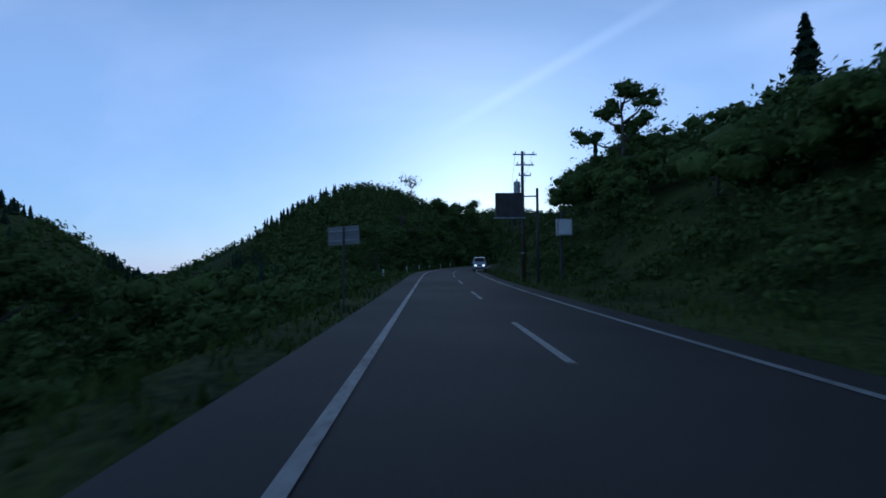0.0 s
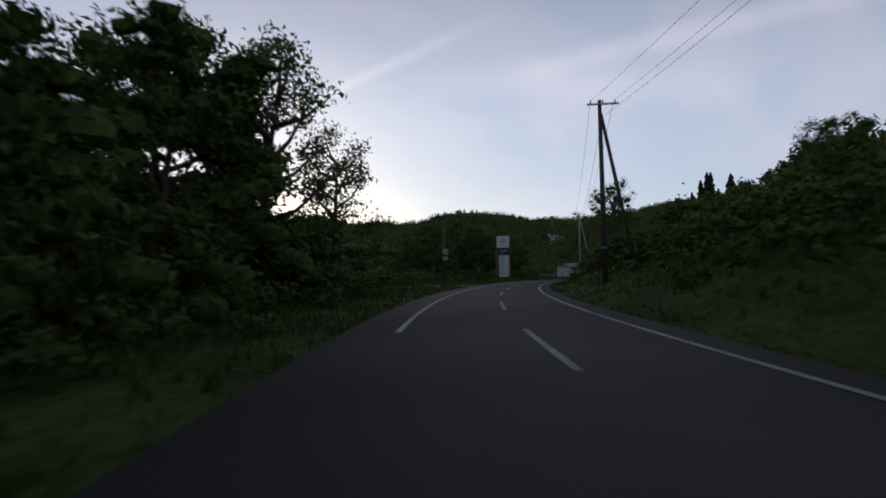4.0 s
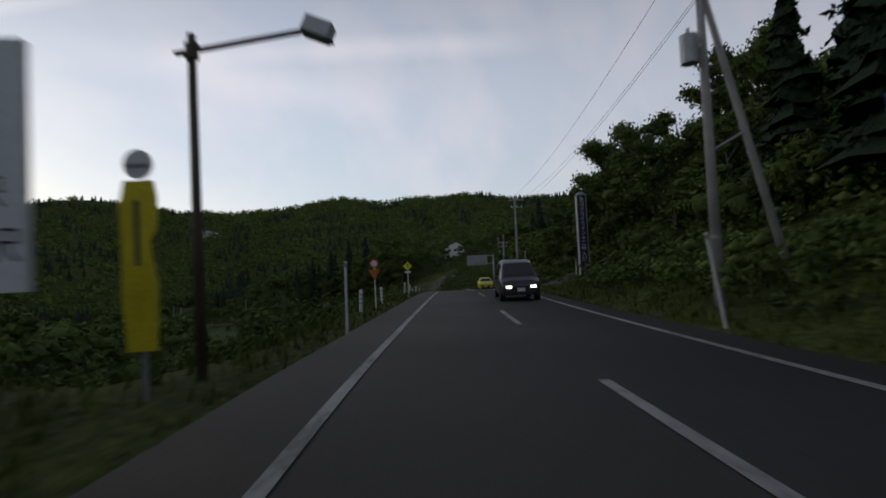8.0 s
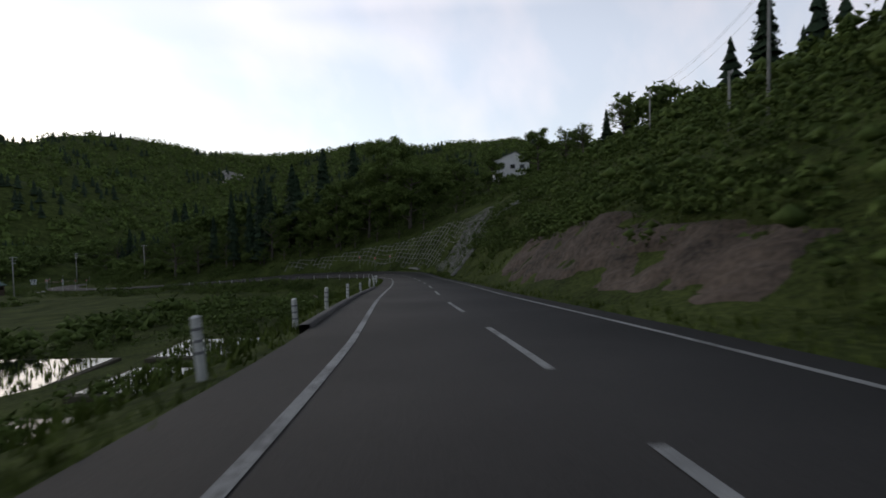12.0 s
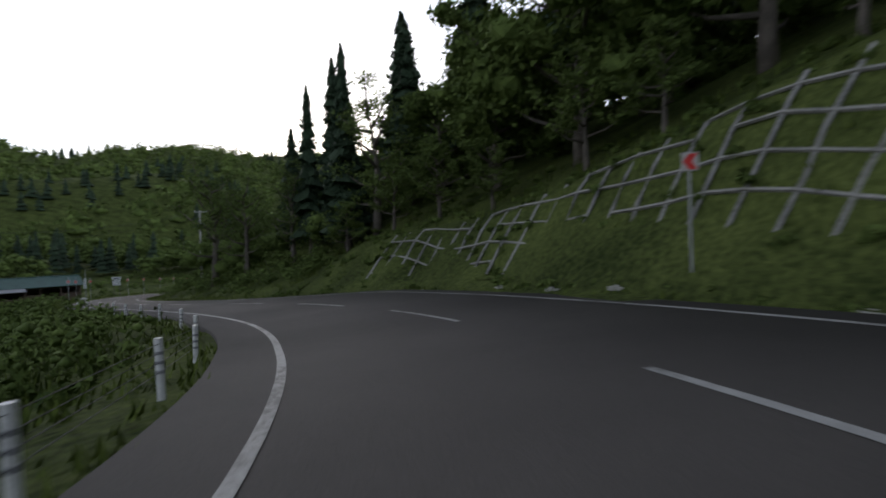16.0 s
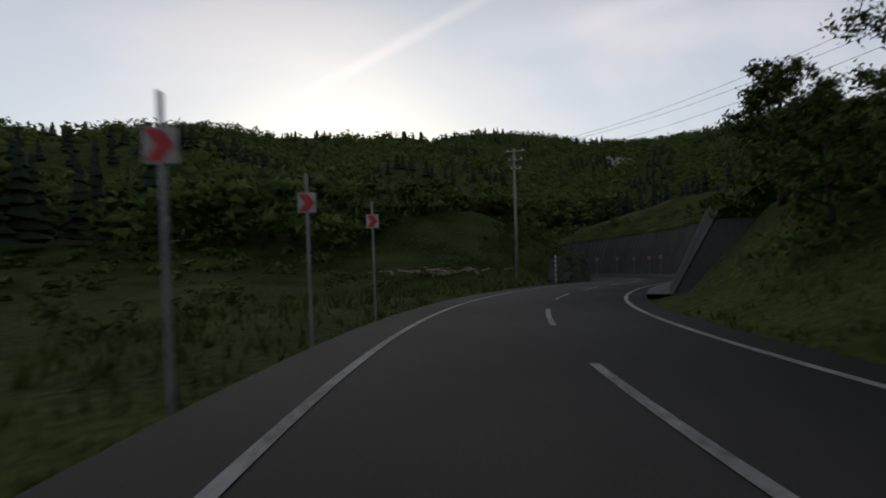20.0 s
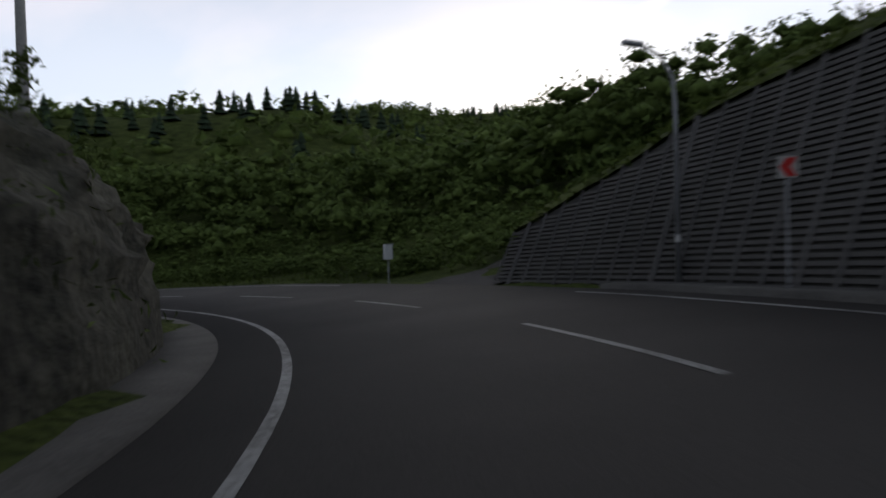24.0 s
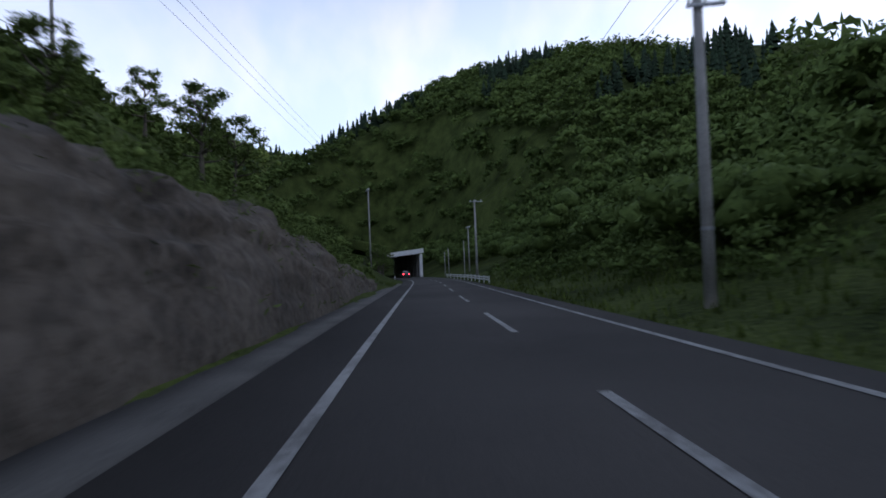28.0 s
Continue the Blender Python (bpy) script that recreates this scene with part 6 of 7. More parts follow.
# ---- trees that stand out one by one ----
def crown_mesh(points, leaves, leaf, spread, seed, fill):
    """Leaf clusters round the branch ends: loose sprays on the surface of each, with a dense inside where fill is given."""
    global rng
    keep, rng = rng, np.random.default_rng(seed)
    c = np.array([p[:] for p in points])
    leaves = int(leaves * 1.7) if fill else leaves
    size = np.array([1.3, 1.3, 0.95]) * spread * rng.uniform(0.7, 1.25, (len(c), 1))
    way = rng.normal(size=(len(c) * leaves, 3))
    way /= np.linalg.norm(way, axis=1)[:, None]
    at = np.repeat(c, leaves, 0) + np.repeat(size, leaves, 0) * way * rng.uniform(0.35 if fill < 0.4 else 0.5, 1.2, (len(way), 1))
    v, f = blades_of(at, leaf * rng.uniform(0.6, 1.4, len(at)), 0.8, way + rng.normal(0, 0.5, way.shape))
    if fill:
        v, f = together((v, f), clumps(c, size * fill, 0.22))
    rng = keep
    me = bpy.data.meshes.new("crown")
    me.from_pydata(v.tolist(), [], f.tolist())
    me.materials.append(M_LEAF)
    return me


def broad_tree(m, h, width, label, seed, leaves=16, leaf=0.17, bare=0.35, limbs=9, lean=0.0, spread=0.55, fill=0.55):
    """A broadleaf tree: tapered trunk, forking limbs, a crown of loose leaf sprays with gaps."""
    r = random.Random(seed)
    ob = thing("tree", m, label, "tree")
    bm = bmesh.new()
    top = Vector((lean * h, 0, h * 0.82))
    spine = [Vector((lean * h * t * t, 0.05 * h * math.sin(3 * t + seed) * t, h * 0.82 * t)) for t in [k / 7 for k in range(8)]]
    spine[0].z = -0.5
    tube(spine, 0.028 * h + 0.03, 9, bm, 0.02)
    ends = []
    for k in range(limbs):
        t = bare + (0.98 - bare) * (k + r.random() * 0.6) / limbs
        a = spine[min(6, int(t * 7))].lerp(spine[min(7, int(t * 7) + 1)], t * 7 % 1)
        ang = 2.4 * k + r.uniform(-0.5, 0.5)
        reach = width * 0.5 * (1.05 - 0.55 * max(0, (t - 0.5)) * 2) * r.uniform(0.65, 1.05)
        e = a + Vector((math.cos(ang) * reach, math.sin(ang) * reach, h * r.uniform(0.08, 0.22)))
        mid = a.lerp(e, 0.5) + Vector((0, 0, -0.03 * h))
        tube([a, mid, e], 0.012 * h + 0.01, 6, bm, 0.012)
        ends += [e, a.lerp(e, 0.72)]
        for q in range(3):
            b = mid.lerp(e, r.uniform(0.1, 0.9))
            g = b + Vector((r.uniform(-1, 1), r.uniform(-1, 1), r.uniform(0.0, 0.9))) * width * 0.17
            tube([b, b.lerp(g, 0.5) + Vector((0, 0, 0.04 * h)), g], 0.02, 4, bm, 0.006)
            ends += [g, b.lerp(g, 0.6)]
    ends.append(top)
    part("trunk", bm, M_BARK, ob, "grey-brown trunk with forking limbs", smooth=True)
    cr = new("crown", crown_mesh(ends, leaves, leaf, spread * width / 6.0, seed, fill))
    cr.parent = ob
    return ob


def fir_tree(m, h, w, label, seed):
    global rng
    keep, rng = rng, np.random.default_rng(seed)
    ob = thing("conifer", m, label, "tree")
    part("trunk", rod((0, 0, -0.5), (0, 0, h * 0.95), 0.02 * h, 0.02, 8), M_BARK, ob)
    n = int(h * 160)
    t = rng.uniform(0.08, 1.0, n) ** 0.8
    ang = rng.uniform(0, 6.283, n)
    rad = (1 - t) ** 0.85 * w * 0.5 * rng.uniform(0.3, 1.05, n) * (0.72 + 0.3 * np.sin(t * h * 4.2 + 1.5 * np.sin(ang * 2 + seed))) + 0.05
    at = np.stack([np.cos(ang) * rad, np.sin(ang) * rad, t * h - rad * 0.25], 1)
    one = np.zeros(1)
    v, f = together(sprays(at, rng.uniform(0.12, 0.3, n), 0.4), fir_crowns(one, one, one, one + h, one + w * 0.72, 12, 9))
    rng = keep
    me = bpy.data.meshes.new("crown")
    me.from_pydata(v.tolist(), [], f.tolist())
    me.materials.append(M_LEAF_DARK)
    cr = new("crown", me)
    cr.parent = ob
    return ob


def rooted(s, lat, turn=0.0):
    return by_road(s, lat, turn, -0.15)


broad_tree(rooted(49, 15.2), 12.2, 7.0, "lone round-topped broadleaf tree on the slope", 4, 18, 0.15, 0.4)
t_tall = broad_tree(rooted(114, -12.5), 11.5, 8.5, "tall leafy broadleaf tree beside the road", 11, 36, 0.165, 0.2, 12)
t_sparse = broad_tree(rooted(157, -11.6), 12.0, 7.0, "thin-leaved tree with bare spreading branches", 23, 34, 0.125, 0.22, 15, fill=0.0)
t_airy = broad_tree(rooted(205.5, 8.6), 12.6, 8.6, "tall airy tree with a leaning bare lower trunk", 31, 26, 0.095, 0.38, 19, 0.06, 0.5, 0.3)
t_small = broad_tree(rooted(206, -24), 7.2, 5.6, "small open-crowned tree at the meadow edge", 47, 22, 0.115, 0.28, 13, 0.0, 0.44, 0.32)
t_wide = broad_tree(rooted(489, 15), 13.5, 10.5, "large dense broadleaf tree above the grid slope", 53, 52, 0.2, 0.12, 14)


def more(src, spots):
    for k, (s, la, sc) in enumerate(spots):
        ob = copy_thing(src, rooted(s, la, 57 * k + 20))
        ob.scale = (sc, sc, sc * (0.94 + 0.03 * (k % 5)))


more(t_tall, [(88, -13.5, 0.8), (95, -15, 0.9), (106, -13, 0.85), (121, -12, 1.02), (130, -13.5, 1.18), (139, -12, 0.98), (148, -15, 1.08), (154, -23, 1.7), (118, -20, 1.25), (140, -22, 1.55), (100, -22, 1.12),
              (250, -25, 0.95), (240, -22, 0.9), (236, -28, 1.0), (318, 19, 0.95), (19, -17, 0.7), (27, -20, 0.6), (12, -19, 0.75), (305, 17, 1.1), (298, 20, 1.2), (290, 19, 0.9), (311, 22, 1.1), (326, 16, 0.95), (296, 27, 1.25), (286, 25, 1.15), (280, 19, 0.85), (333, 20, 1.1), (340, 20, 0.9), (322, 25, 1.25), (597, 11, 0.7), (470, 29, 0.85), (463, 33, 0.9), (476, 27, 0.85), (366, 13, 0.5), (360, 15, 0.6), (371, 15, 0.55)])
more(t_sparse, [(540, 9.2, 1.25), (512, 12, 1.05), (533, 10.5, 0.85), (525, 12, 0.8), (101.5, -16, 1.55), (151, -13.5, 1.45), (784, -14, 0.62), (789, -24, 0.8), (608, 12.5, 0.85), (603, 14, 0.8), (125, -10.5, 0.8), (778, -16, 0.45), (150, 16, 0.4)])
more(t_small, [(207, -20.5, 1.45), (210, -23, 1.4), (219, -18, 1.2), (224, -17.5, 1.2), (228.5, -17, 1.15), (234, -16.5, 1.1), (480, 13, 0.6), (485, 12, 0.7), (490, 11, 0.6), (494, 11.5, 0.75), (499, 10.5, 0.6), (504, 11, 0.7), (508, 10.5, 0.65), (476, 16, 0.7), (471, 20, 0.7), (513, 10, 0.6), (78, -12.5, 1.05), (82, -14, 1.0), (694, -9.5, 0.7), (699, -9.2, 0.6), (121, 17, 0.45), (128, 13, 0.5), (133, 15, 0.45), (144, 14, 0.5), (70, 18, 0.6), (30, 14, 0.6),
               (862, -26, 0.8), (867, -27, 0.9), (838, -21, 0.7), (776, -9.8, 0.85), (802, -11, 0.55), (815, -12, 0.5), (830, -14, 0.75), (838, -15, 0.8), (712, -7.5, 0.6), (603, 7.2, 0.55), (606.5, 7.6, 0.65), (609.5, 8.0, 0.7), (600, 7.6, 0.5), (906, -6.4, 0.75), (911, -6.0, 0.8), (916, -6.2, 0.95), (900, -7.5, 0.8), (919, -5.4, 0.7), (703, 24, 0.5), (690, 14, 0.35)])
more(t_wide, [(97, -10.8, 0.42), (101, -10.3, 0.42), (105, -10.2, 0.45), (110, -10, 0.45), (116, -9.8, 0.45), (123, -9.8, 0.42), (93, -11.2, 0.4), (481, 18, 1.3), (496, 13.5, 1.05), (503, 15, 0.85), (488, 22, 1.3), (510, 17, 0.75), (498, 22, 1.15), (492, 30, 1.5)])
for px, py, sc, turn in ((287, 359, 0.95, 10), (284, 350, 0.6, 70), (281, 354.5, 0.7, 200)):
    ob = copy_thing(t_small, pose(px, py, ground_at(px, py) - 0.2, 0, 0, turn))
    ob.scale = (sc, sc, sc)
for src, px, py, sc, turn in ((t_small, 52.8, 217.4, 1.5, 40), (t_small, 57.0, 219.2, 1.4, 160), (t_tall, 163.7, 239.0, 1.45, 80)):
    ob = copy_thing(src, pose(px, py, ground_at(px, py) - 0.2, 0, 0, turn))
    ob.scale = (sc, sc, sc)
more(t_airy, [(558, 13, 0.85), (447, 30, 0.55), (440, 33, 0.6), (455, 32, 0.6)])
f_tall = fir_tree(rooted(515, 11.5), 13.5, 6.8, "tall dark conifer at the edge of the wood", 3)
for s, la, wide, high in ((519, 14, 0.85, 1.35), (523.5, 13, 0.75, 1.2), (527, 18, 0.95, 1.35), (531, 15, 0.8, 0.95)):
    copy_thing(f_tall, rooted(s, la, 40 * s)).scale = (wide, wide, high)
fir_tree(rooted(80, 19), 8.0, 2.0, "slim dark conifer rising from the slope", 5)
more(f_tall, [(509, 20, 1.45), (516, 19, 1.3), (512, 24, 1.5), (505, 26, 1.6), (520, 22, 1.35), (500, 31, 1.6), (452, 38, 0.6), (449, 40, 0.65), (455, 41, 0.55), (424, 44, 1.0), (420, 48, 0.9), (256, 16, 0.95), (259, 18.5, 1.1), (262, 16.5, 1.0), (266, 19, 1.1), (270, 17.5, 1.05), (253, 19, 1.0),
              (608, 14.5, 0.75), (611, 17, 0.9), (600, 15.5, 0.5), (634, 27, 1.1), (638, 29, 1.25), (630, 28, 1.1), (642, 28, 1.2), (646, 31, 1.2), (52, 34, 1.2), (236, 20, 0.8), (240, 18, 0.75), (244, 19, 0.8), (232, 22, 0.7)])

# ---- the concrete grid on the slope ----
M_GRID = mat("grid_concrete", (0.23, 0.225, 0.205), 0.9, 0.5, 0.7, 16, 0.01, 30)
grid = thing("grid_slope", pose(0, 0, 0), "weathered concrete lattice frame on the grassy slope", "slope frame", kind="structure")
slope_of = lambda s: [float(np.interp(s, [r[0] for r in SIDE_R], [r[k] for r in SIDE_R])) for k in (1, 2, 3)]


def on_slope(s, d, lift=0.08):
    p = road(s, edge_r(s) + d)
    return Vector((p.x, p.y, ground_at(p.x, p.y) + lift))


bank_v, bank_f = [], []
BS, BD = [436 + 0.9 * k for k in range(90)], [0.4 * k for k in range(46)]
for s in BS:
    v0, bw, bh = slope_of(s)
    for d in BD:
        dd = v0 - 0.6 + d * (bw + 1.4) / BD[-1]
        p = road(s, edge_r(s) + dd)
        bank_v.append((p.x, p.y, 0.05 + 0.12 * noise.noise(Vector((s * 0.6, dd * 0.9, 0)))))
bank_v = np.array(bank_v)
bank_v[:, 2] += land(bank_v[:, 0], bank_v[:, 1])
nb = len(BD)
bank_f = [(i * nb + j, (i + 1) * nb + j, (i + 1) * nb + j + 1, i * nb + j + 1)[::-1] for i in range(len(BS) - 1) for j in range(nb - 1)]
tagged(mesh_object("slope_bank", bank_v, bank_f, M_EARTH), "steep grassy bank under the concrete lattice", "bank", kind="structure")
GS = [438 + 1.15 * k for k in range(60)]
rr = random.Random(5)
tops = {}
for s in GS:
    v0, bw, bh = slope_of(s)
    length = math.hypot(bw, bh)
    n = max(3, int(length / 1.0))
    tops[s] = (v0 - 0.1, bw + 0.3, length)
    run = []
    for k in range(n + 1):
        buried = noise.noise(Vector((s * 0.11, k * 0.22, 4))) > 0.36 + 0.2 * (k < 3)
        if not buried:
            run.append(on_slope(s - 0.1 * k + rr.uniform(-0.05, 0.05), v0 - 0.1 + (bw + 0.3) * k / n, 0.12 + rr.uniform(-0.03, 0.03)))
        if (buried or k == n) and len(run) > 1:
            part("beam", tube(run, 0.072, 4), M_GRID, grid)
        if buried:
            run = []
far_bars, crossed = bmesh.new(), 0
GRID_Z = road(470, 0).z
for a, b in zip(GS, GS[1:]):
    (va, wa, la), (vb, wb, lb) = tops[a], tops[b]
    za, zb = road(a, 0).z, road(b, 0).z
    ha, hb = slope_of(a)[2], slope_of(b)[2]
    for k in range(int((za - GRID_Z) / 0.85) - 1, int((za + ha - GRID_Z) / 0.85) + 2):
        ta, tb = (GRID_Z + 0.85 * k - za) / ha, (GRID_Z + 0.85 * k - zb) / hb
        if min(ta, tb) < 0.02 or max(ta, tb) > 1.02 or rr.random() < 0.08 + 0.7 * (noise.noise(Vector((a * 0.11, (ta * la) * 0.22, 4))) > 0.36 + 0.2 * (ta * la < 3)):
            continue
        bar = [on_slope(a - 0.1 * la * ta, va + wa * ta, 0.13), on_slope(b - 0.1 * lb * tb, vb + wb * tb, 0.13)]
        if crossed < 300:
            part("cross_beam", tube(bar, 0.06, 4), M_GRID, grid)
        else:
            tube(bar, 0.06, 4, far_bars)
        crossed += 1
tagged(part("far_cross_beams", far_bars, M_GRID, grid), kind="stuff")
part("channel", tube([on_slope(437.2 - 0.2 * k, 1.2 + 1.25 * k, 0.12) for k in range(9)], 0.42, 6), M_GRID, grid, "pale concrete drain channel")
ob = thing("drain_slab", by_road(467, edge_r(467) + 1.0, 0, 0.06), "pale concrete drain cover slab beside the road", "slab")
part("slab", box(1.6, 4.6, 0.22, (0, 0, 0), 0.03), M_GRID, ob)
part("lid", box(0.9, 1.2, 0.1, (0.1, 0.8, 0.14), 0.02), M_GRID, ob)
for k in range(9):
    s = 478 + 3.0 * k
    copy_thing(ob, by_road(s, edge_r(s) + 0.5, random.uniform(-30, 30), 0.0)).scale = (0.25, 0.14, 0.5) if k % 2 else (0.18, 0.1, 0.7)

# ---- the leaning crib wall ----
M_CRIB = mat("crib_concrete", (0.125, 0.12, 0.115), 0.9, 0.4, 0.5, 14, 0.012, 25, objvar=0.35)
M_CRIB_IN = mat("crib_fill", (0.075, 0.073, 0.068), 0.95, 0.4, 0.8, 14, 0.03, 12)


def wall_line(s):
    v0, bw, bh = [float(np.interp(s, [r[0] for r in WALL], [r[k] for r in WALL])) for k in (1, 2, 3)]
    e = edge_r(s)
    a, b = road(s, e + v0 - 0.15), road(s, e + v0 + bw - 0.15)
    a.z -= 0.2
    b.z = road(s, e).z + bh + 0.1
    return a, b


WS = [613 + 0.78 * k for k in range(122)]
ends = [wall_line(s) for s in WS]
vv = [p for a, b in ends for p in (a, b)]
ff = [(2 * k, 2 * k + 1, 2 * k + 3, 2 * k + 2) for k in range(len(WS) - 1)]
wall = tagged(mesh_object("retaining_wall", vv, ff, M_CRIB_IN, smooth=False), "tall leaning crib retaining wall of dark concrete bars", "retaining wall", kind="structure")
out = [Vector((-np.interp(s, RS, RN[:, 0]), -np.interp(s, RS, RN[:, 1]), 0.35)) for s in WS]
for k, ((a, b), o) in enumerate(zip(ends, out)):
    part("rib", tube([a + o * 0.12, a.lerp(b, 0.5) + o * 0.12, b + o * 0.12], 0.055 if k % 8 else 0.1, 4), M_CRIB, wall)
bar_mesh = bpy.data.meshes.new("slat")
bb = box(1, 1, 1)
bb.to_mesh(bar_mesh)
bb.free()
bar_mesh.materials.append(M_CRIB)
CUBE_V = np.array([(x, y, z) for x in (-0.5, 0.5) for y in (-0.5, 0.5) for z in (-0.5, 0.5)])
CUBE_F = np.array([(0, 1, 3, 2), (4, 6, 7, 5), (0, 4, 5, 1), (2, 3, 7, 6), (0, 2, 6, 4), (1, 5, 7, 3)])
slat_v, slat_f, count = [], [], 0
PITCH = 0.19
for k in range(len(WS) - 1):
    (a0, b0), (a1, b1) = ends[k], ends[k + 1]
    n = int(min((b0 - a0).length, (b1 - a1).length) / PITCH)
    for q in range(n):
        t = (q + 0.6) * PITCH
        p, r_ = a0 + (b0 - a0).normalized() * t + out[k] * 0.05, a1 + (b1 - a1).normalized() * t + out[k + 1] * 0.05
        d = r_ - p
        m = Matrix.Translation((p + r_) / 2) @ d.to_track_quat("X", "Z").to_matrix().to_4x4() @ Matrix.Diagonal((d.length, 0.11, 0.095, 1))
        if 670 < WS[k] < 678 and count < 300:
            sl = new("slat", bar_mesh)
            sl.parent = wall
            sl.matrix_local = m
            count += 1
        else:
            mm = np.array(m)
            slat_f.append(CUBE_F + 8 * len(slat_v))
            slat_v.append(CUBE_V @ mm[:3, :3].T + mm[:3, 3])
rows_ob = mesh_object("slat_rows", np.concatenate(slat_v), np.concatenate(slat_f).tolist(), M_CRIB, wall, smooth=False)
tagged(rows_ob, kind="stuff")
a0, b0 = ends[0]
back = Vector((-out[0].x, -out[0].y, 0)) * 4.0
b1, c1 = b0 + back, Vector((b0.x, b0.y, a0.z)) + back
wing = [a0, b0, b1, c1]
wing += [p + back.normalized().cross(Vector((0, 0, 1))) * -0.35 for p in wing]
mesh_object("end_wall", wing, [(0, 1, 2, 3), (7, 6, 5, 4), (0, 4, 5, 1), (1, 5, 6, 2)], M_CRIB, wall, smooth=False)
cap_v, cr = [], random.Random(12)
for k, s in enumerate(WS):
    a, b = ends[k]
    o = Vector((-out[k].x, -out[k].y, 0))
    back = ground_at(b.x + o.x * 7.2, b.y + o.y * 7.2)
    for d, zz in ((-0.18, 0.05), (0.3, 0.3), (1.3, 0.95), (2.8, 1.75), (7.2, None)):
        z = back - 0.1 if zz is None else b.z + zz + 0.15 * noise.noise(Vector((s * 0.7, d, 5)))
        cap_v.append(Vector((b.x + o.x * d, b.y + o.y * d, z)))
cap_f = [(5 * i + j, 5 * i + 5 + j, 5 * i + 6 + j, 5 * i + 1 + j)[::-1] for i in range(len(WS) - 1) for j in range(4)]
for i in (0, len(WS) - 1):
    base = len(cap_v)
    low_z = min(ends[i][1].z - 0.3, cap_v[5 * i + 4].z - 0.5)
    cap_v += [Vector((p.x, p.y, low_z)) for p in cap_v[5 * i:5 * i + 5]]
    cap_f += [(5 * i + j, 5 * i + j + 1, base + j + 1, base + j) for j in range(4)]
tagged(mesh_object("wall_turf", cap_v, cap_f, M_EARTH), "green turf growing over the top of the wall", "turf", kind="structure")
ci = np.array([cr.randrange(len(cap_v)) for k in range(7000)])
cp = np.array([cap_v[k][:] for k in ci]) + np.random.default_rng(4).normal(0, 1, (7000, 3)) * np.array([0.22, 0.22, 0.02])
keep_rng, rng = rng, np.random.default_rng(6)
v, f = sprays(cp + np.array([0, 0, 0.12]), rng.uniform(0.08, 0.28, len(cp)), 0.25)
rng = keep_rng
joined("wall_turf_grass", v, tri(f), M_GRASS, "long grass hanging over the wall's top edge", "grass")

# ---- signs and barn of the meadow bend ----
ob = thing("banner_sign", by_road(566.3, -5.15), "narrow white banner sign with a tall post and small lamp", "sign")
part("post", rod((0.05, 0.06, -0.3), (0.05, 0.06, 4.3), 0.035, n=10), M_STEEL, ob)
bn = part("board", box(0.29, 0.08, 1.4, (0, 0, 2.52), 0.01), M_BOARD, ob)
for k, letter in enumerate("速度落せ"):
    writing(letter, 0.29, pose(0, -0.043, 3.04 - 0.345 * k), M_NAVY, bn)
part("lamp_arm", tube([(0.05, 0.06, 4.2), (0.12, 0, 4.35), (0.25, -0.05, 4.4)], 0.02, 6), M_STEEL, ob)
ob = thing("strip_sign", by_road(584.4, -7.9, turn=-12), "white sign of four stacked strips on two posts", "sign")
for px in (-0.55, 0.55):
    part("post", box(0.07, 0.07, 3.4, (px, 0.05, 1.6)), M_DARK, ob)
for k, (zz, hh, ww) in enumerate(((3.05, 0.46, 1.6), (2.64, 0.27, 1.35), (2.3, 0.27, 1.35), (1.96, 0.27, 1.35))):
    p = part("strip_panel", box(ww, 0.03, hh, (0, 0, zz), 0.008), M_BOARD, ob, "white strip panel")
    bars([zz + 0.06, zz - 0.12] if k == 0 else [zz], -0.62, 0.58, -0.018, M_NAVY, p, 60 + k, 0.16 if k == 0 else 0.11)
ob = thing("striped_pole", by_road(637.8, -6.4), "tall white pole with grey stripes by the bend", "post")
part("pole", rod((0, 0, -0.2), (0, 0, 2.6), 0.075, n=12), M_WHITE, ob)
for k in range(5):
    part("stripe", rod((0, 0, 0.5 + 0.42 * k), (0, 0, 0.68 + 0.42 * k), 0.079, n=12), M_BAND, ob)

M_GROOF = mat("green_sheet_roof", (0.03, 0.075, 0.06), 0.55, 0.3, 1.0, 20)
bx0, by0 = 216.0, 472.5
ob = thing("barn", pose(bx0, by0, ground_at(bx0, by0), 0, 0, 30), "low dark timber barn with a green sheet roof", "barn")
part("back_wall", box(11.5, 0.15, 2.8, (0, 3.2, 1.3)), M_WOOD, ob)
for px in (-5.7, 5.7):
    part("side_wall", box(0.15, 6.4, 2.8, (px, 0, 1.3)), M_WOOD, ob)
for px in (-5.6, -2.8, 0.0, 2.8, 5.6):
    part("post", box(0.18, 0.18, 2.7, (px, -3.1, 1.2)), M_WOOD, ob)
for k in range(4):
    part("wall_panel", box(2.7, 0.08, 1.0 + 0.5 * (k % 2), (-4.2 + 2.8 * k, -3.1, 0.5 + 0.25 * (k % 2))), M_WOOD, ob)
part("lintel", box(11.5, 0.2, 0.3, (0, -3.1, 2.6)), M_WOOD, ob)
for sgn in (-1, 1):
    roof = part("roof", box(12.4, 4.1, 0.1, (0, sgn * 1.85, 3.55), rx=sgn * -24), M_GROOF, ob)
    for k in range(14):
        part("seam", box(0.05, 4.1, 0.05, (-6 + 0.92 * k, sgn * 1.85, 3.62), rx=sgn * -24), M_GROOF, roof)
part("ridge_cap", box(12.5, 0.4, 0.1, (0, 0, 4.42), 0.02), M_GROOF, ob)
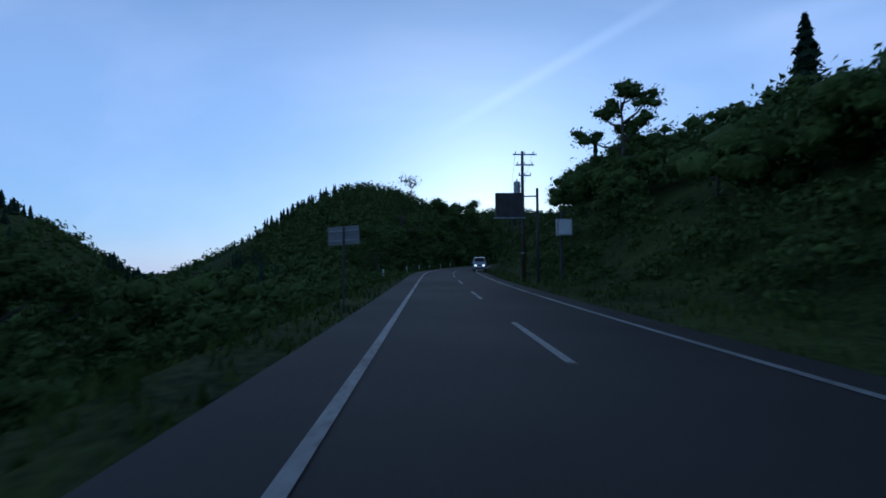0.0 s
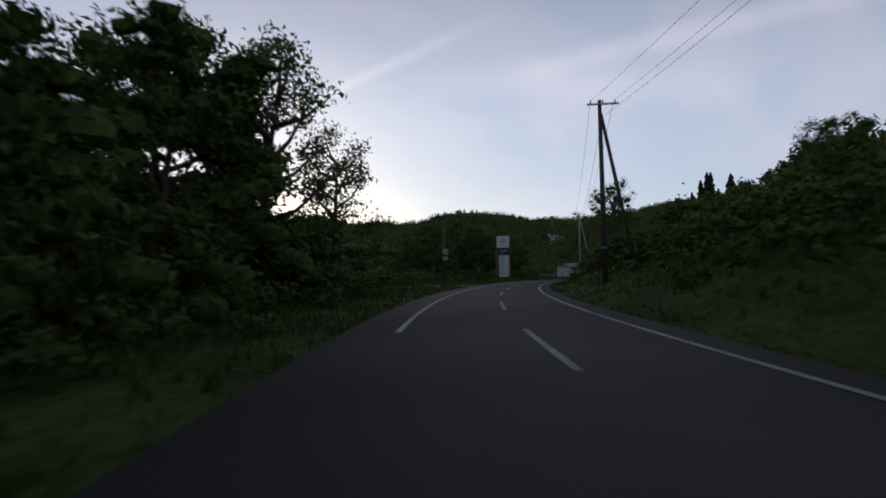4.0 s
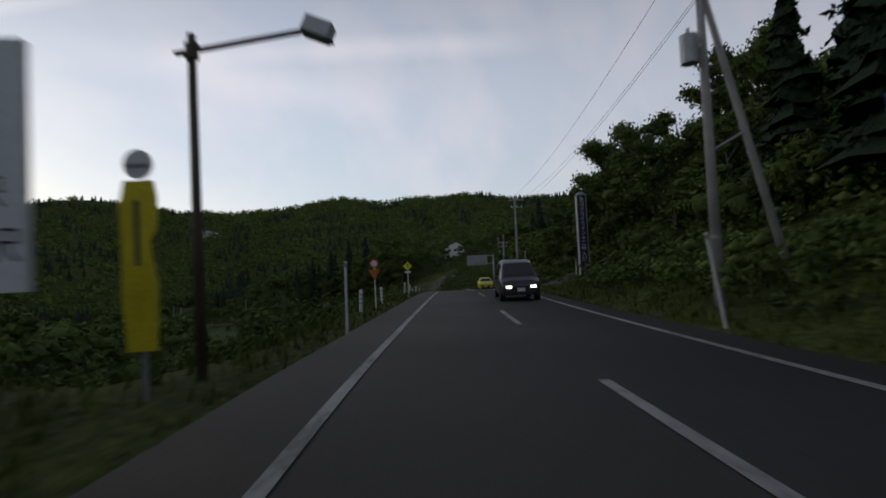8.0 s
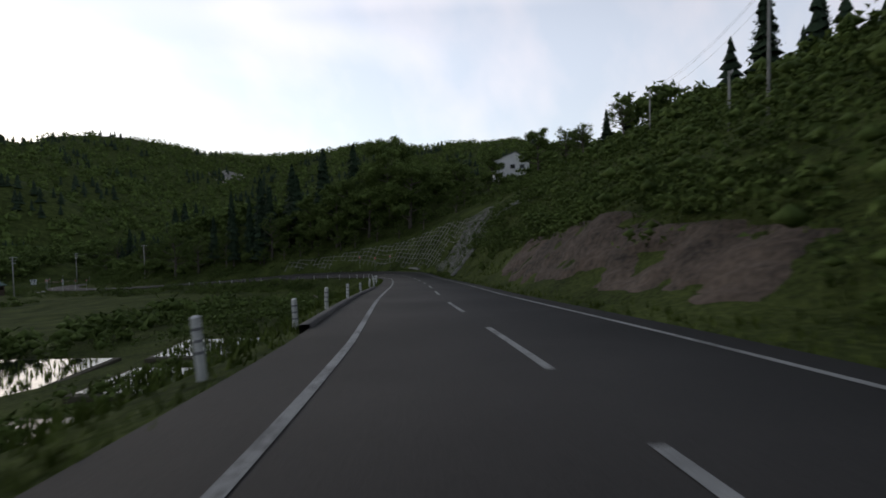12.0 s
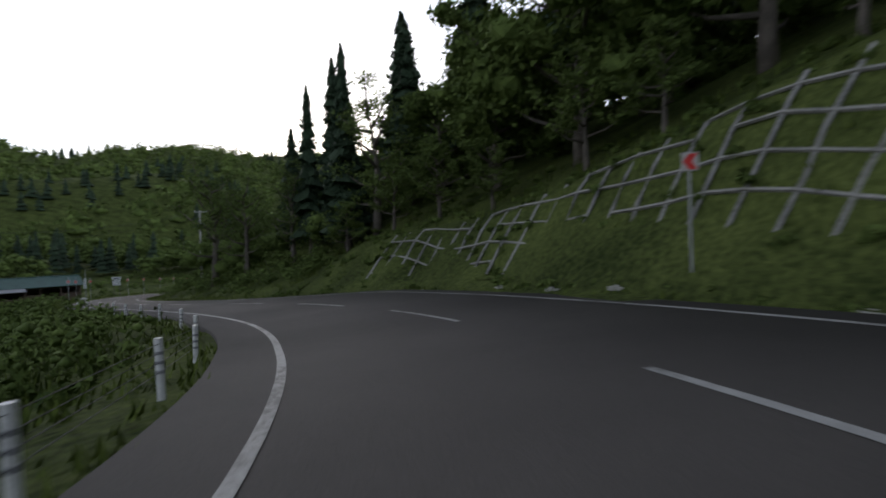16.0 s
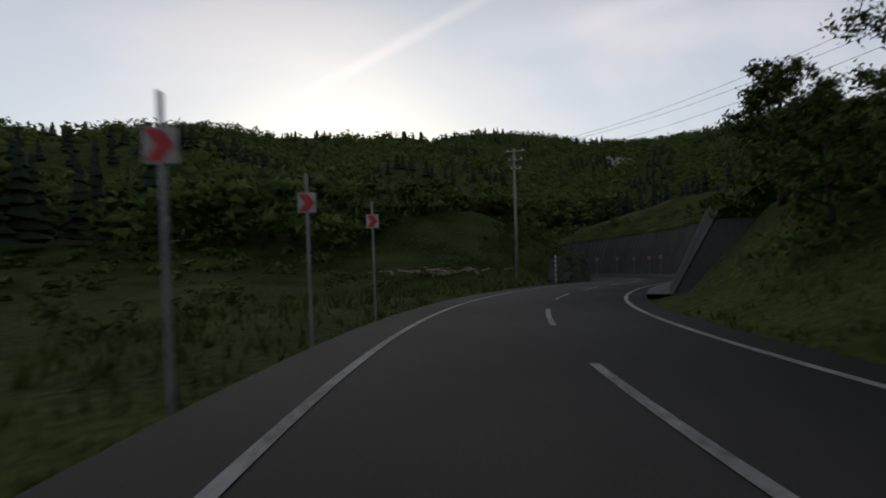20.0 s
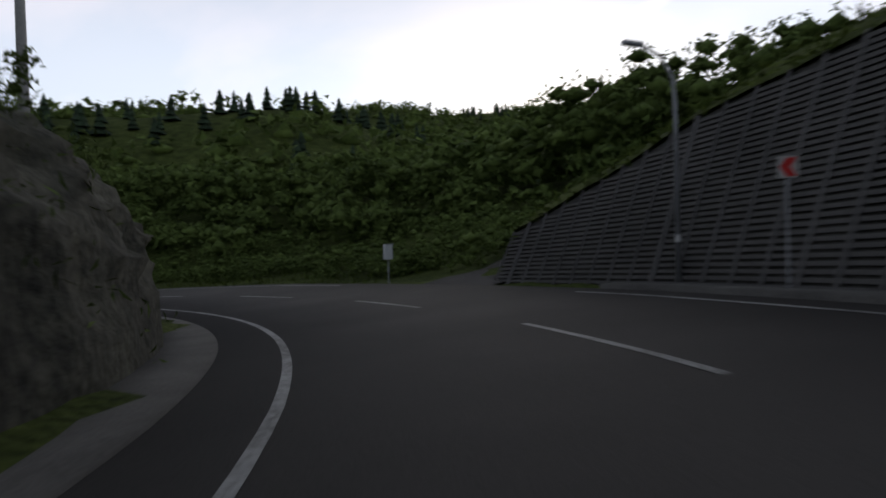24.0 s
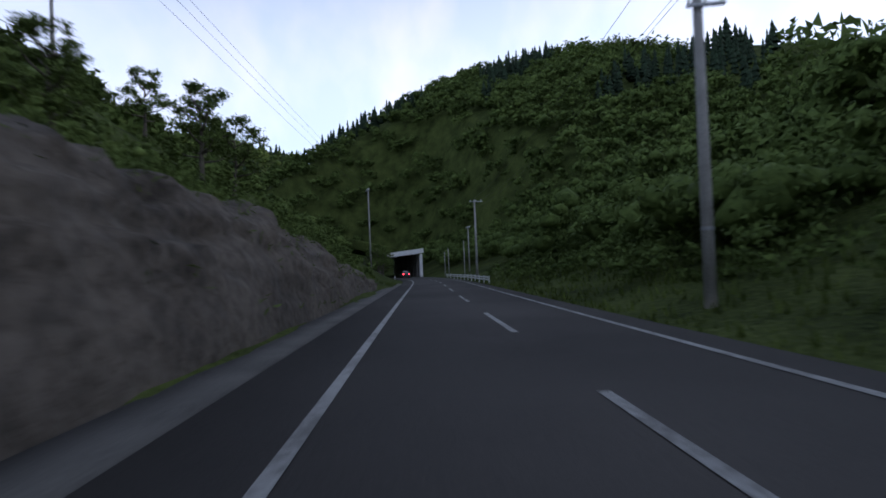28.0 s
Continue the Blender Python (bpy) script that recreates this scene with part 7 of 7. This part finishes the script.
part("gable", plate([(-3.2, 2.6), (3.2, 2.6), (0, 4.3)], 11.2, -5.6), M_WOOD, ob).matrix_local = pose(0, 0, 0, 0, 0, 90)
lean = part("lean_to_roof", box(4.0, 2.6, 0.08, (-4.2, -4.2, 2.55), rx=14), M_SHINGLE, ob, "pale lean-to roof")
for px in (-6.0, -2.4):
    part("lean_to_post", box(0.14, 0.14, 2.3, (px, -5.3, 1.1)), M_WOOD, lean)
ob = thing("boulder", by_road(573, -7.5, 0, 0.1), "pale boulder lying in the grass", "boulder")
bm = bmesh.new()
bmesh.ops.create_icosphere(bm, subdivisions=3, radius=0.55)
for v in bm.verts:
    v.co *= 1 + 0.3 * noise.noise(v.co * 2.2)
    v.co.z *= 0.55
part("stone", bm, M_CONC, ob, smooth=True)
copy_thing(ob, by_road(574.2, -8.4, 40, 0.05)).scale = (0.6, 0.7, 0.6)
M_LOG = mat("cut_logs", (0.30, 0.25, 0.18), 0.9, 0.45, 2, 20, 0.01, 30, objvar=0.4)
ob = thing("log_pile", by_road(627, -13.5, 20), "heap of pale cut branches and logs in the field", "log pile")
lr = random.Random(8)
for k in range(46):
    a = Vector((lr.gauss(0, 1.9), lr.gauss(0, 1.6), lr.uniform(0.05, 0.5)))
    an, ln = lr.uniform(0, 6.28), lr.uniform(0.5, 1.7)
    d = Vector((math.cos(an) * ln, math.sin(an) * ln, lr.uniform(-0.2, 0.25)))
    part("log", rod(a - d / 2, a + d / 2, lr.uniform(0.04, 0.1), n=7), M_LOG, ob)

# ---- lamp at the wall's end, box post, rock shelter ----
m = by_road(699.5, edge_r(699.5) + 1.3)
ob = thing("street_lamp", m, "slender grey street lamp at the end of the wall", "street lamp")
part("pole", tube([(0, 0, -0.3), (0, 0, 5.2), (-0.1, 0, 5.9), (-0.5, 0, 6.45), (-1.2, 0, 6.7)], 0.07, 10, None, 0.04), M_STEEL, ob, smooth=True)
part("head", box(0.6, 0.2, 0.12, (-1.45, 0, 6.7), 0.03), M_ALU, ob)
part("band", rod((0, 0, 1.3), (0, 0, 1.5), 0.075, n=12), M_WHITE, ob)
ob = thing("box_sign", by_road(714.6, 6.9), "white box sign standing on a short post", "sign")
part("post", rod((0, 0, -0.2), (0, 0, 1.3), 0.05, n=10), M_STEEL, ob)
part("case", box(0.5, 0.22, 0.85, (0, 0, 1.7), 0.03), M_BOARD, ob)
part("rim", box(0.54, 0.05, 0.06, (0, -0.1, 2.12)), M_STEEL, ob)

S0 = 922.0
ob = thing("rock_shelter", by_road(S0, 0.0), "concrete rock shelter gallery over the road", "gallery")
ob.matrix_world = pose(*road(S0), 0, 0, heading(S0))
part("roof_slab", box(9.6, 46, 0.8, (-0.4, 23, 5.3), 0.03, ry=-6), M_CONC, ob)
part("front_beam", box(9.8, 0.7, 1.0, (-0.4, 0.2, 5.4), 0.03, ry=-6), M_WALLW, ob, "pale front beam")
part("back_wall", box(0.8, 46, 5.6, (-5.0, 23, 2.2)), M_CONC, ob)
for k in range(10):
    part("column", box(0.6, 0.7, 5.6, (3.9, 0.5 + 4.8 * k, 2.4), 0.03), M_WALLW if k == 0 else M_CONC, ob)
# added wall that closes the openings between the columns, to keep light out
part("side_wall", box(0.3, 42, 5.4, (4.05, 24, 2.3)), M_CONC, ob)
part("earth_fill", box(14, 44, 2.2, (-8, 24, 7.2), 0.4, ry=14), M_EARTH, ob, "grassy fill over the roof")
rail = thing("guard_rail", pose(0, 0, 0), "white steel guard rail before the shelter", "guard rail")
rs = [846 + 4 * k for k in range(12)]
for s in rs:
    q = by_road(s, edge_r(s) + 0.5)
    part("post", rod(q @ Vector((0, 0, -0.3)), q @ Vector((0, 0, 0.75)), 0.06, n=10), M_WHITE, rail)
for zz in (0.45, 0.66):
    part("rail", tube([by_road(s, edge_r(s) + 0.4).translation + Vector((0, 0, zz)) for s in rs], 0.07, 6), M_WHITE, rail)

# ---- flooded fields below the road ----
for k, (s, la, w, l) in enumerate(((297, -16, 10, 7), (306, -22, 12, 8), (350, -17, 9, 6), (358, -14, 7, 5), (366, -13.5, 8, 6), (375, -12.5, 7.5, 6.5), (384, -13, 8, 6), (394, -14, 9, 7), (452, -12, 7, 6), (459, -12.5, 7, 6), (300, -34, 16, 12), (370, -24, 12, 11), (390, -26, 13, 12))):
    w, l = w * 0.8, l * 0.8
    m = by_road(s, la, turn=random.uniform(-12, 12))
    ob = thing("flooded_field", m, "small flooded rice field mirroring the evening sky", "rice field", "flooded fields")
    part("bund", box(w, l, 0.9, (0, 0, -0.2), 0.12), M_MUD, ob)
    part("water", box(w - 0.7, l - 0.7, 0.04, (0, 0, 0.26)), M_WATER, ob)
    tuft = bmesh.new()
    q = random.Random(k)
    for a in range(430):
        px, py = q.uniform(-w / 2 + 0.5, w / 2 - 0.5), (int(q.uniform(0, l - 1) / 0.45) * 0.45) - l / 2 + 0.6
        rod((px, py, 0.2), (px + q.uniform(-0.15, 0.15), py + q.uniform(-0.1, 0.1), q.uniform(0.36, 0.75)), 0.075, 0.0, 3, tuft)
    part("rice_tufts", tuft, M_GRASS, ob)


# ---- cars ----
def car(m, rows, paint, label, lamp, wheel=0.31, rear=False):
    """A car: rows along its length of (y, half width, sill, belt, top, half width at the top)."""
    ob = thing("car", m, label, "car")
    bm = bmesh.new()
    rings = []
    for y, w, lo, belt, top, wt in rows:
        rings.append([bm.verts.new(p) for p in ((-w * 0.9, y, lo), (-w, y, lo + 0.18), (-w, y, belt), (-wt, y, top - 0.05), (-wt * 0.7, y, top), (wt * 0.7, y, top), (wt, y, top - 0.05), (w, y, belt), (w, y, lo + 0.18), (w * 0.9, y, lo))])
    for a, b in zip(rings, rings[1:]):
        for k in range(10):
            bm.faces.new((a[k], a[(k + 1) % 10], b[(k + 1) % 10], b[k]))
    bm.faces.new(rings[0][::-1])
    bm.faces.new(rings[-1])
    bmesh.ops.recalc_face_normals(bm, faces=bm.faces)
    bmesh.ops.bevel(bm, geom=list(bm.edges), offset=0.035, segments=2, affect="EDGES", profile=0.6, clamp_overlap=True)
    part("body", bm, paint, ob, smooth=True)
    cab = [r for r in rows if r[4] - r[3] > 0.25]
    for sgn in (-1, 1):
        for a, b in zip(cab, cab[1:]):
            g = bmesh.new()
            q = []
            for (y, w, lo, belt, top, wt), f0, f1 in ((a, 0.06, 0.86), (b, 0.06, 0.86)):
                for f in (f0, f1):
                    q.append((sgn * (w + (wt - w) * f + 0.012), y + (0.05 if (y, w) == (a[0], a[1]) else -0.05), belt + (top - 0.05 - belt) * f))
            vs = [g.verts.new(p) for p in (q[0], q[1], q[3], q[2])]
            g.faces.new(vs if sgn > 0 else vs[::-1])
            part("side_window", g, M_GLASS, ob)
    for idx, nxt in ((0, -1), (-1, 1)):
        a = cab[idx]
        b = rows[rows.index(a) + nxt]
        g = bmesh.new()
        for lo_hi in (0.12, 0.92):
            t = 1 - lo_hi
            y, w, zz = a[0] + (b[0] - a[0]) * t, (a[5] + (b[5] - a[5]) * t) * 0.86, a[4] + (b[4] - a[4]) * t
            g.verts.new((-w, y + 0.012 * nxt, zz + 0.012))
            g.verts.new((w, y + 0.012 * nxt, zz + 0.012))
        g.verts.ensure_lookup_table()
        g.faces.new([g.verts[k] for k in (0, 1, 3, 2)])
        part("windscreen" if nxt > 0 else "rear_window", g, M_GLASS, ob)
    y0, y1, w = rows[0][0], rows[-1][0], max(r[1] for r in rows)
    for yy in (y0 + 0.8, y1 - 0.8):
        for sgn in (-1, 1):
            tyre = part("wheel", rod((sgn * (w - 0.2), yy, wheel), (sgn * (w + 0.01), yy, wheel), wheel, n=20), M_RUBBER, ob, "black tyre")
            part("rim", rod((sgn * (w - 0.02), yy, wheel), (sgn * (w + 0.02), yy, wheel), wheel * 0.62, n=14), M_DARK, tyre)
            part("mirror", box(0.16, 0.1, 0.13, (sgn * (w + 0.08), cab[-1][0] - 0.1, cab[-1][3] + 0.08), 0.03), paint, ob) if yy > 0 else None
    zf = rows[-1][3]
    yf = y1 + 0.012
    for sgn in (-1, 1):
        part("headlight", box(0.25, 0.06, 0.1, (sgn * (rows[-1][1] - 0.22), yf, zf - 0.06), 0.02), lamp if not rear else M_GLASS, ob)
        part("fog_lamp", box(0.13, 0.05, 0.09, (sgn * (rows[-1][1] - 0.2), yf, 0.42), 0.02), M_GLASS, ob)
        part("tail_light", box(0.22, 0.06, 0.14, (sgn * (rows[0][1] - 0.18), y0 - 0.012, rows[0][3] - 0.05), 0.02), M_TAIL if rear else M_RED, ob)
    part("grille", box(0.85, 0.04, 0.14, (0, yf, zf - 0.1), 0.01), M_INK, ob)
    part("bumper_intake", box(1.0, 0.04, 0.16, (0, yf, 0.36), 0.01), M_INK, ob)
    part("number_plate", box(0.34, 0.03, 0.16, (0, yf + 0.02, 0.52), 0.005), M_BOARD, ob)
    return ob


def paint_of(name, c, rough=0.28):
    return mat(name, c, rough, 0.06, 2, 30, spec=0.6)


KEI = [(-1.75, 0.70, 0.32, 0.98, 1.05, 0.66), (-1.7, 0.74, 0.28, 1.0, 1.58, 0.66), (-1.2, 0.74, 0.26, 1.0, 1.68, 0.66), (-0.3, 0.74, 0.26, 1.0, 1.7, 0.66), (0.55, 0.74, 0.26, 1.0, 1.64, 0.65), (1.0, 0.74, 0.26, 0.98, 1.08, 0.68), (1.6, 0.73, 0.28, 0.86, 0.96, 0.66), (1.75, 0.68, 0.32, 0.75, 0.84, 0.62)]
VAN = [(-2.35, 0.8, 0.3, 1.0, 1.1, 0.72), (-2.25, 0.86, 0.26, 1.02, 1.72, 0.66), (-1.0, 0.88, 0.24, 1.0, 1.86, 0.68), (0.5, 0.88, 0.24, 0.98, 1.84, 0.67), (1.0, 0.88, 0.24, 0.97, 1.7, 0.66), (1.75, 0.87, 0.24, 0.95, 1.06, 0.76), (2.2, 0.83, 0.26, 0.84, 0.92, 0.7), (2.36, 0.75, 0.3, 0.7, 0.78, 0.62)]
HATCH = [(-1.9, 0.74, 0.3, 0.92, 0.98, 0.66), (-1.8, 0.82, 0.25, 0.94, 1.34, 0.58), (-1.0, 0.85, 0.23, 0.94, 1.5, 0.58), (0.1, 0.86, 0.23, 0.92, 1.5, 0.59), (0.45, 0.86, 0.23, 0.91, 1.42, 0.58), (1.05, 0.85, 0.23, 0.9, 0.98, 0.72), (1.7, 0.81, 0.25, 0.8, 0.87, 0.66), (1.92, 0.72, 0.3, 0.68, 0.74, 0.6)]

ROUND_HATCH = [(-1.88, 0.74, 0.32, 0.96, 1.04, 0.64), (-1.78, 0.82, 0.25, 1.0, 1.34, 0.6), (-1.45, 0.85, 0.23, 1.01, 1.5, 0.6), (-0.6, 0.86, 0.23, 1.0, 1.51, 0.6), (0.1, 0.86, 0.23, 0.98, 1.5, 0.6), (0.4, 0.86, 0.23, 0.97, 1.44, 0.6), (1.1, 0.86, 0.23, 0.96, 1.03, 0.72), (1.55, 0.84, 0.24, 0.9, 0.97, 0.68), (1.8, 0.78, 0.28, 0.78, 0.86, 0.62), (1.86, 0.7, 0.32, 0.66, 0.74, 0.56)]


def on_road(s, lat, turn):
    p = road(s, lat)
    return pose(p.x, p.y, p.z + 0.004, 0, 0, heading(s) + turn)


car(on_road(65.6, 2.75, 180), KEI, paint_of("white_car_paint", (0.36, 0.38, 0.41)), "white boxy small car with lit headlights on the road", M_HEAD)
car(on_road(265.6, 1.1, 180), VAN, paint_of("dark_car_paint", (0.03, 0.028, 0.034)), "dark minivan with lit headlights on the road", M_HEAD)
car(on_road(304.6, 1.9, 180), ROUND_HATCH, paint_of("yellow_car_paint", (0.62, 0.52, 0.01)), "bright yellow hatchback with dark windows on the road", M_GLASS)
car(on_road(912.0, -1.4, 0), HATCH, paint_of("grey_car_paint", (0.06, 0.06, 0.065)), "dark car with red tail lamps before the shelter", M_HEAD, rear=True)
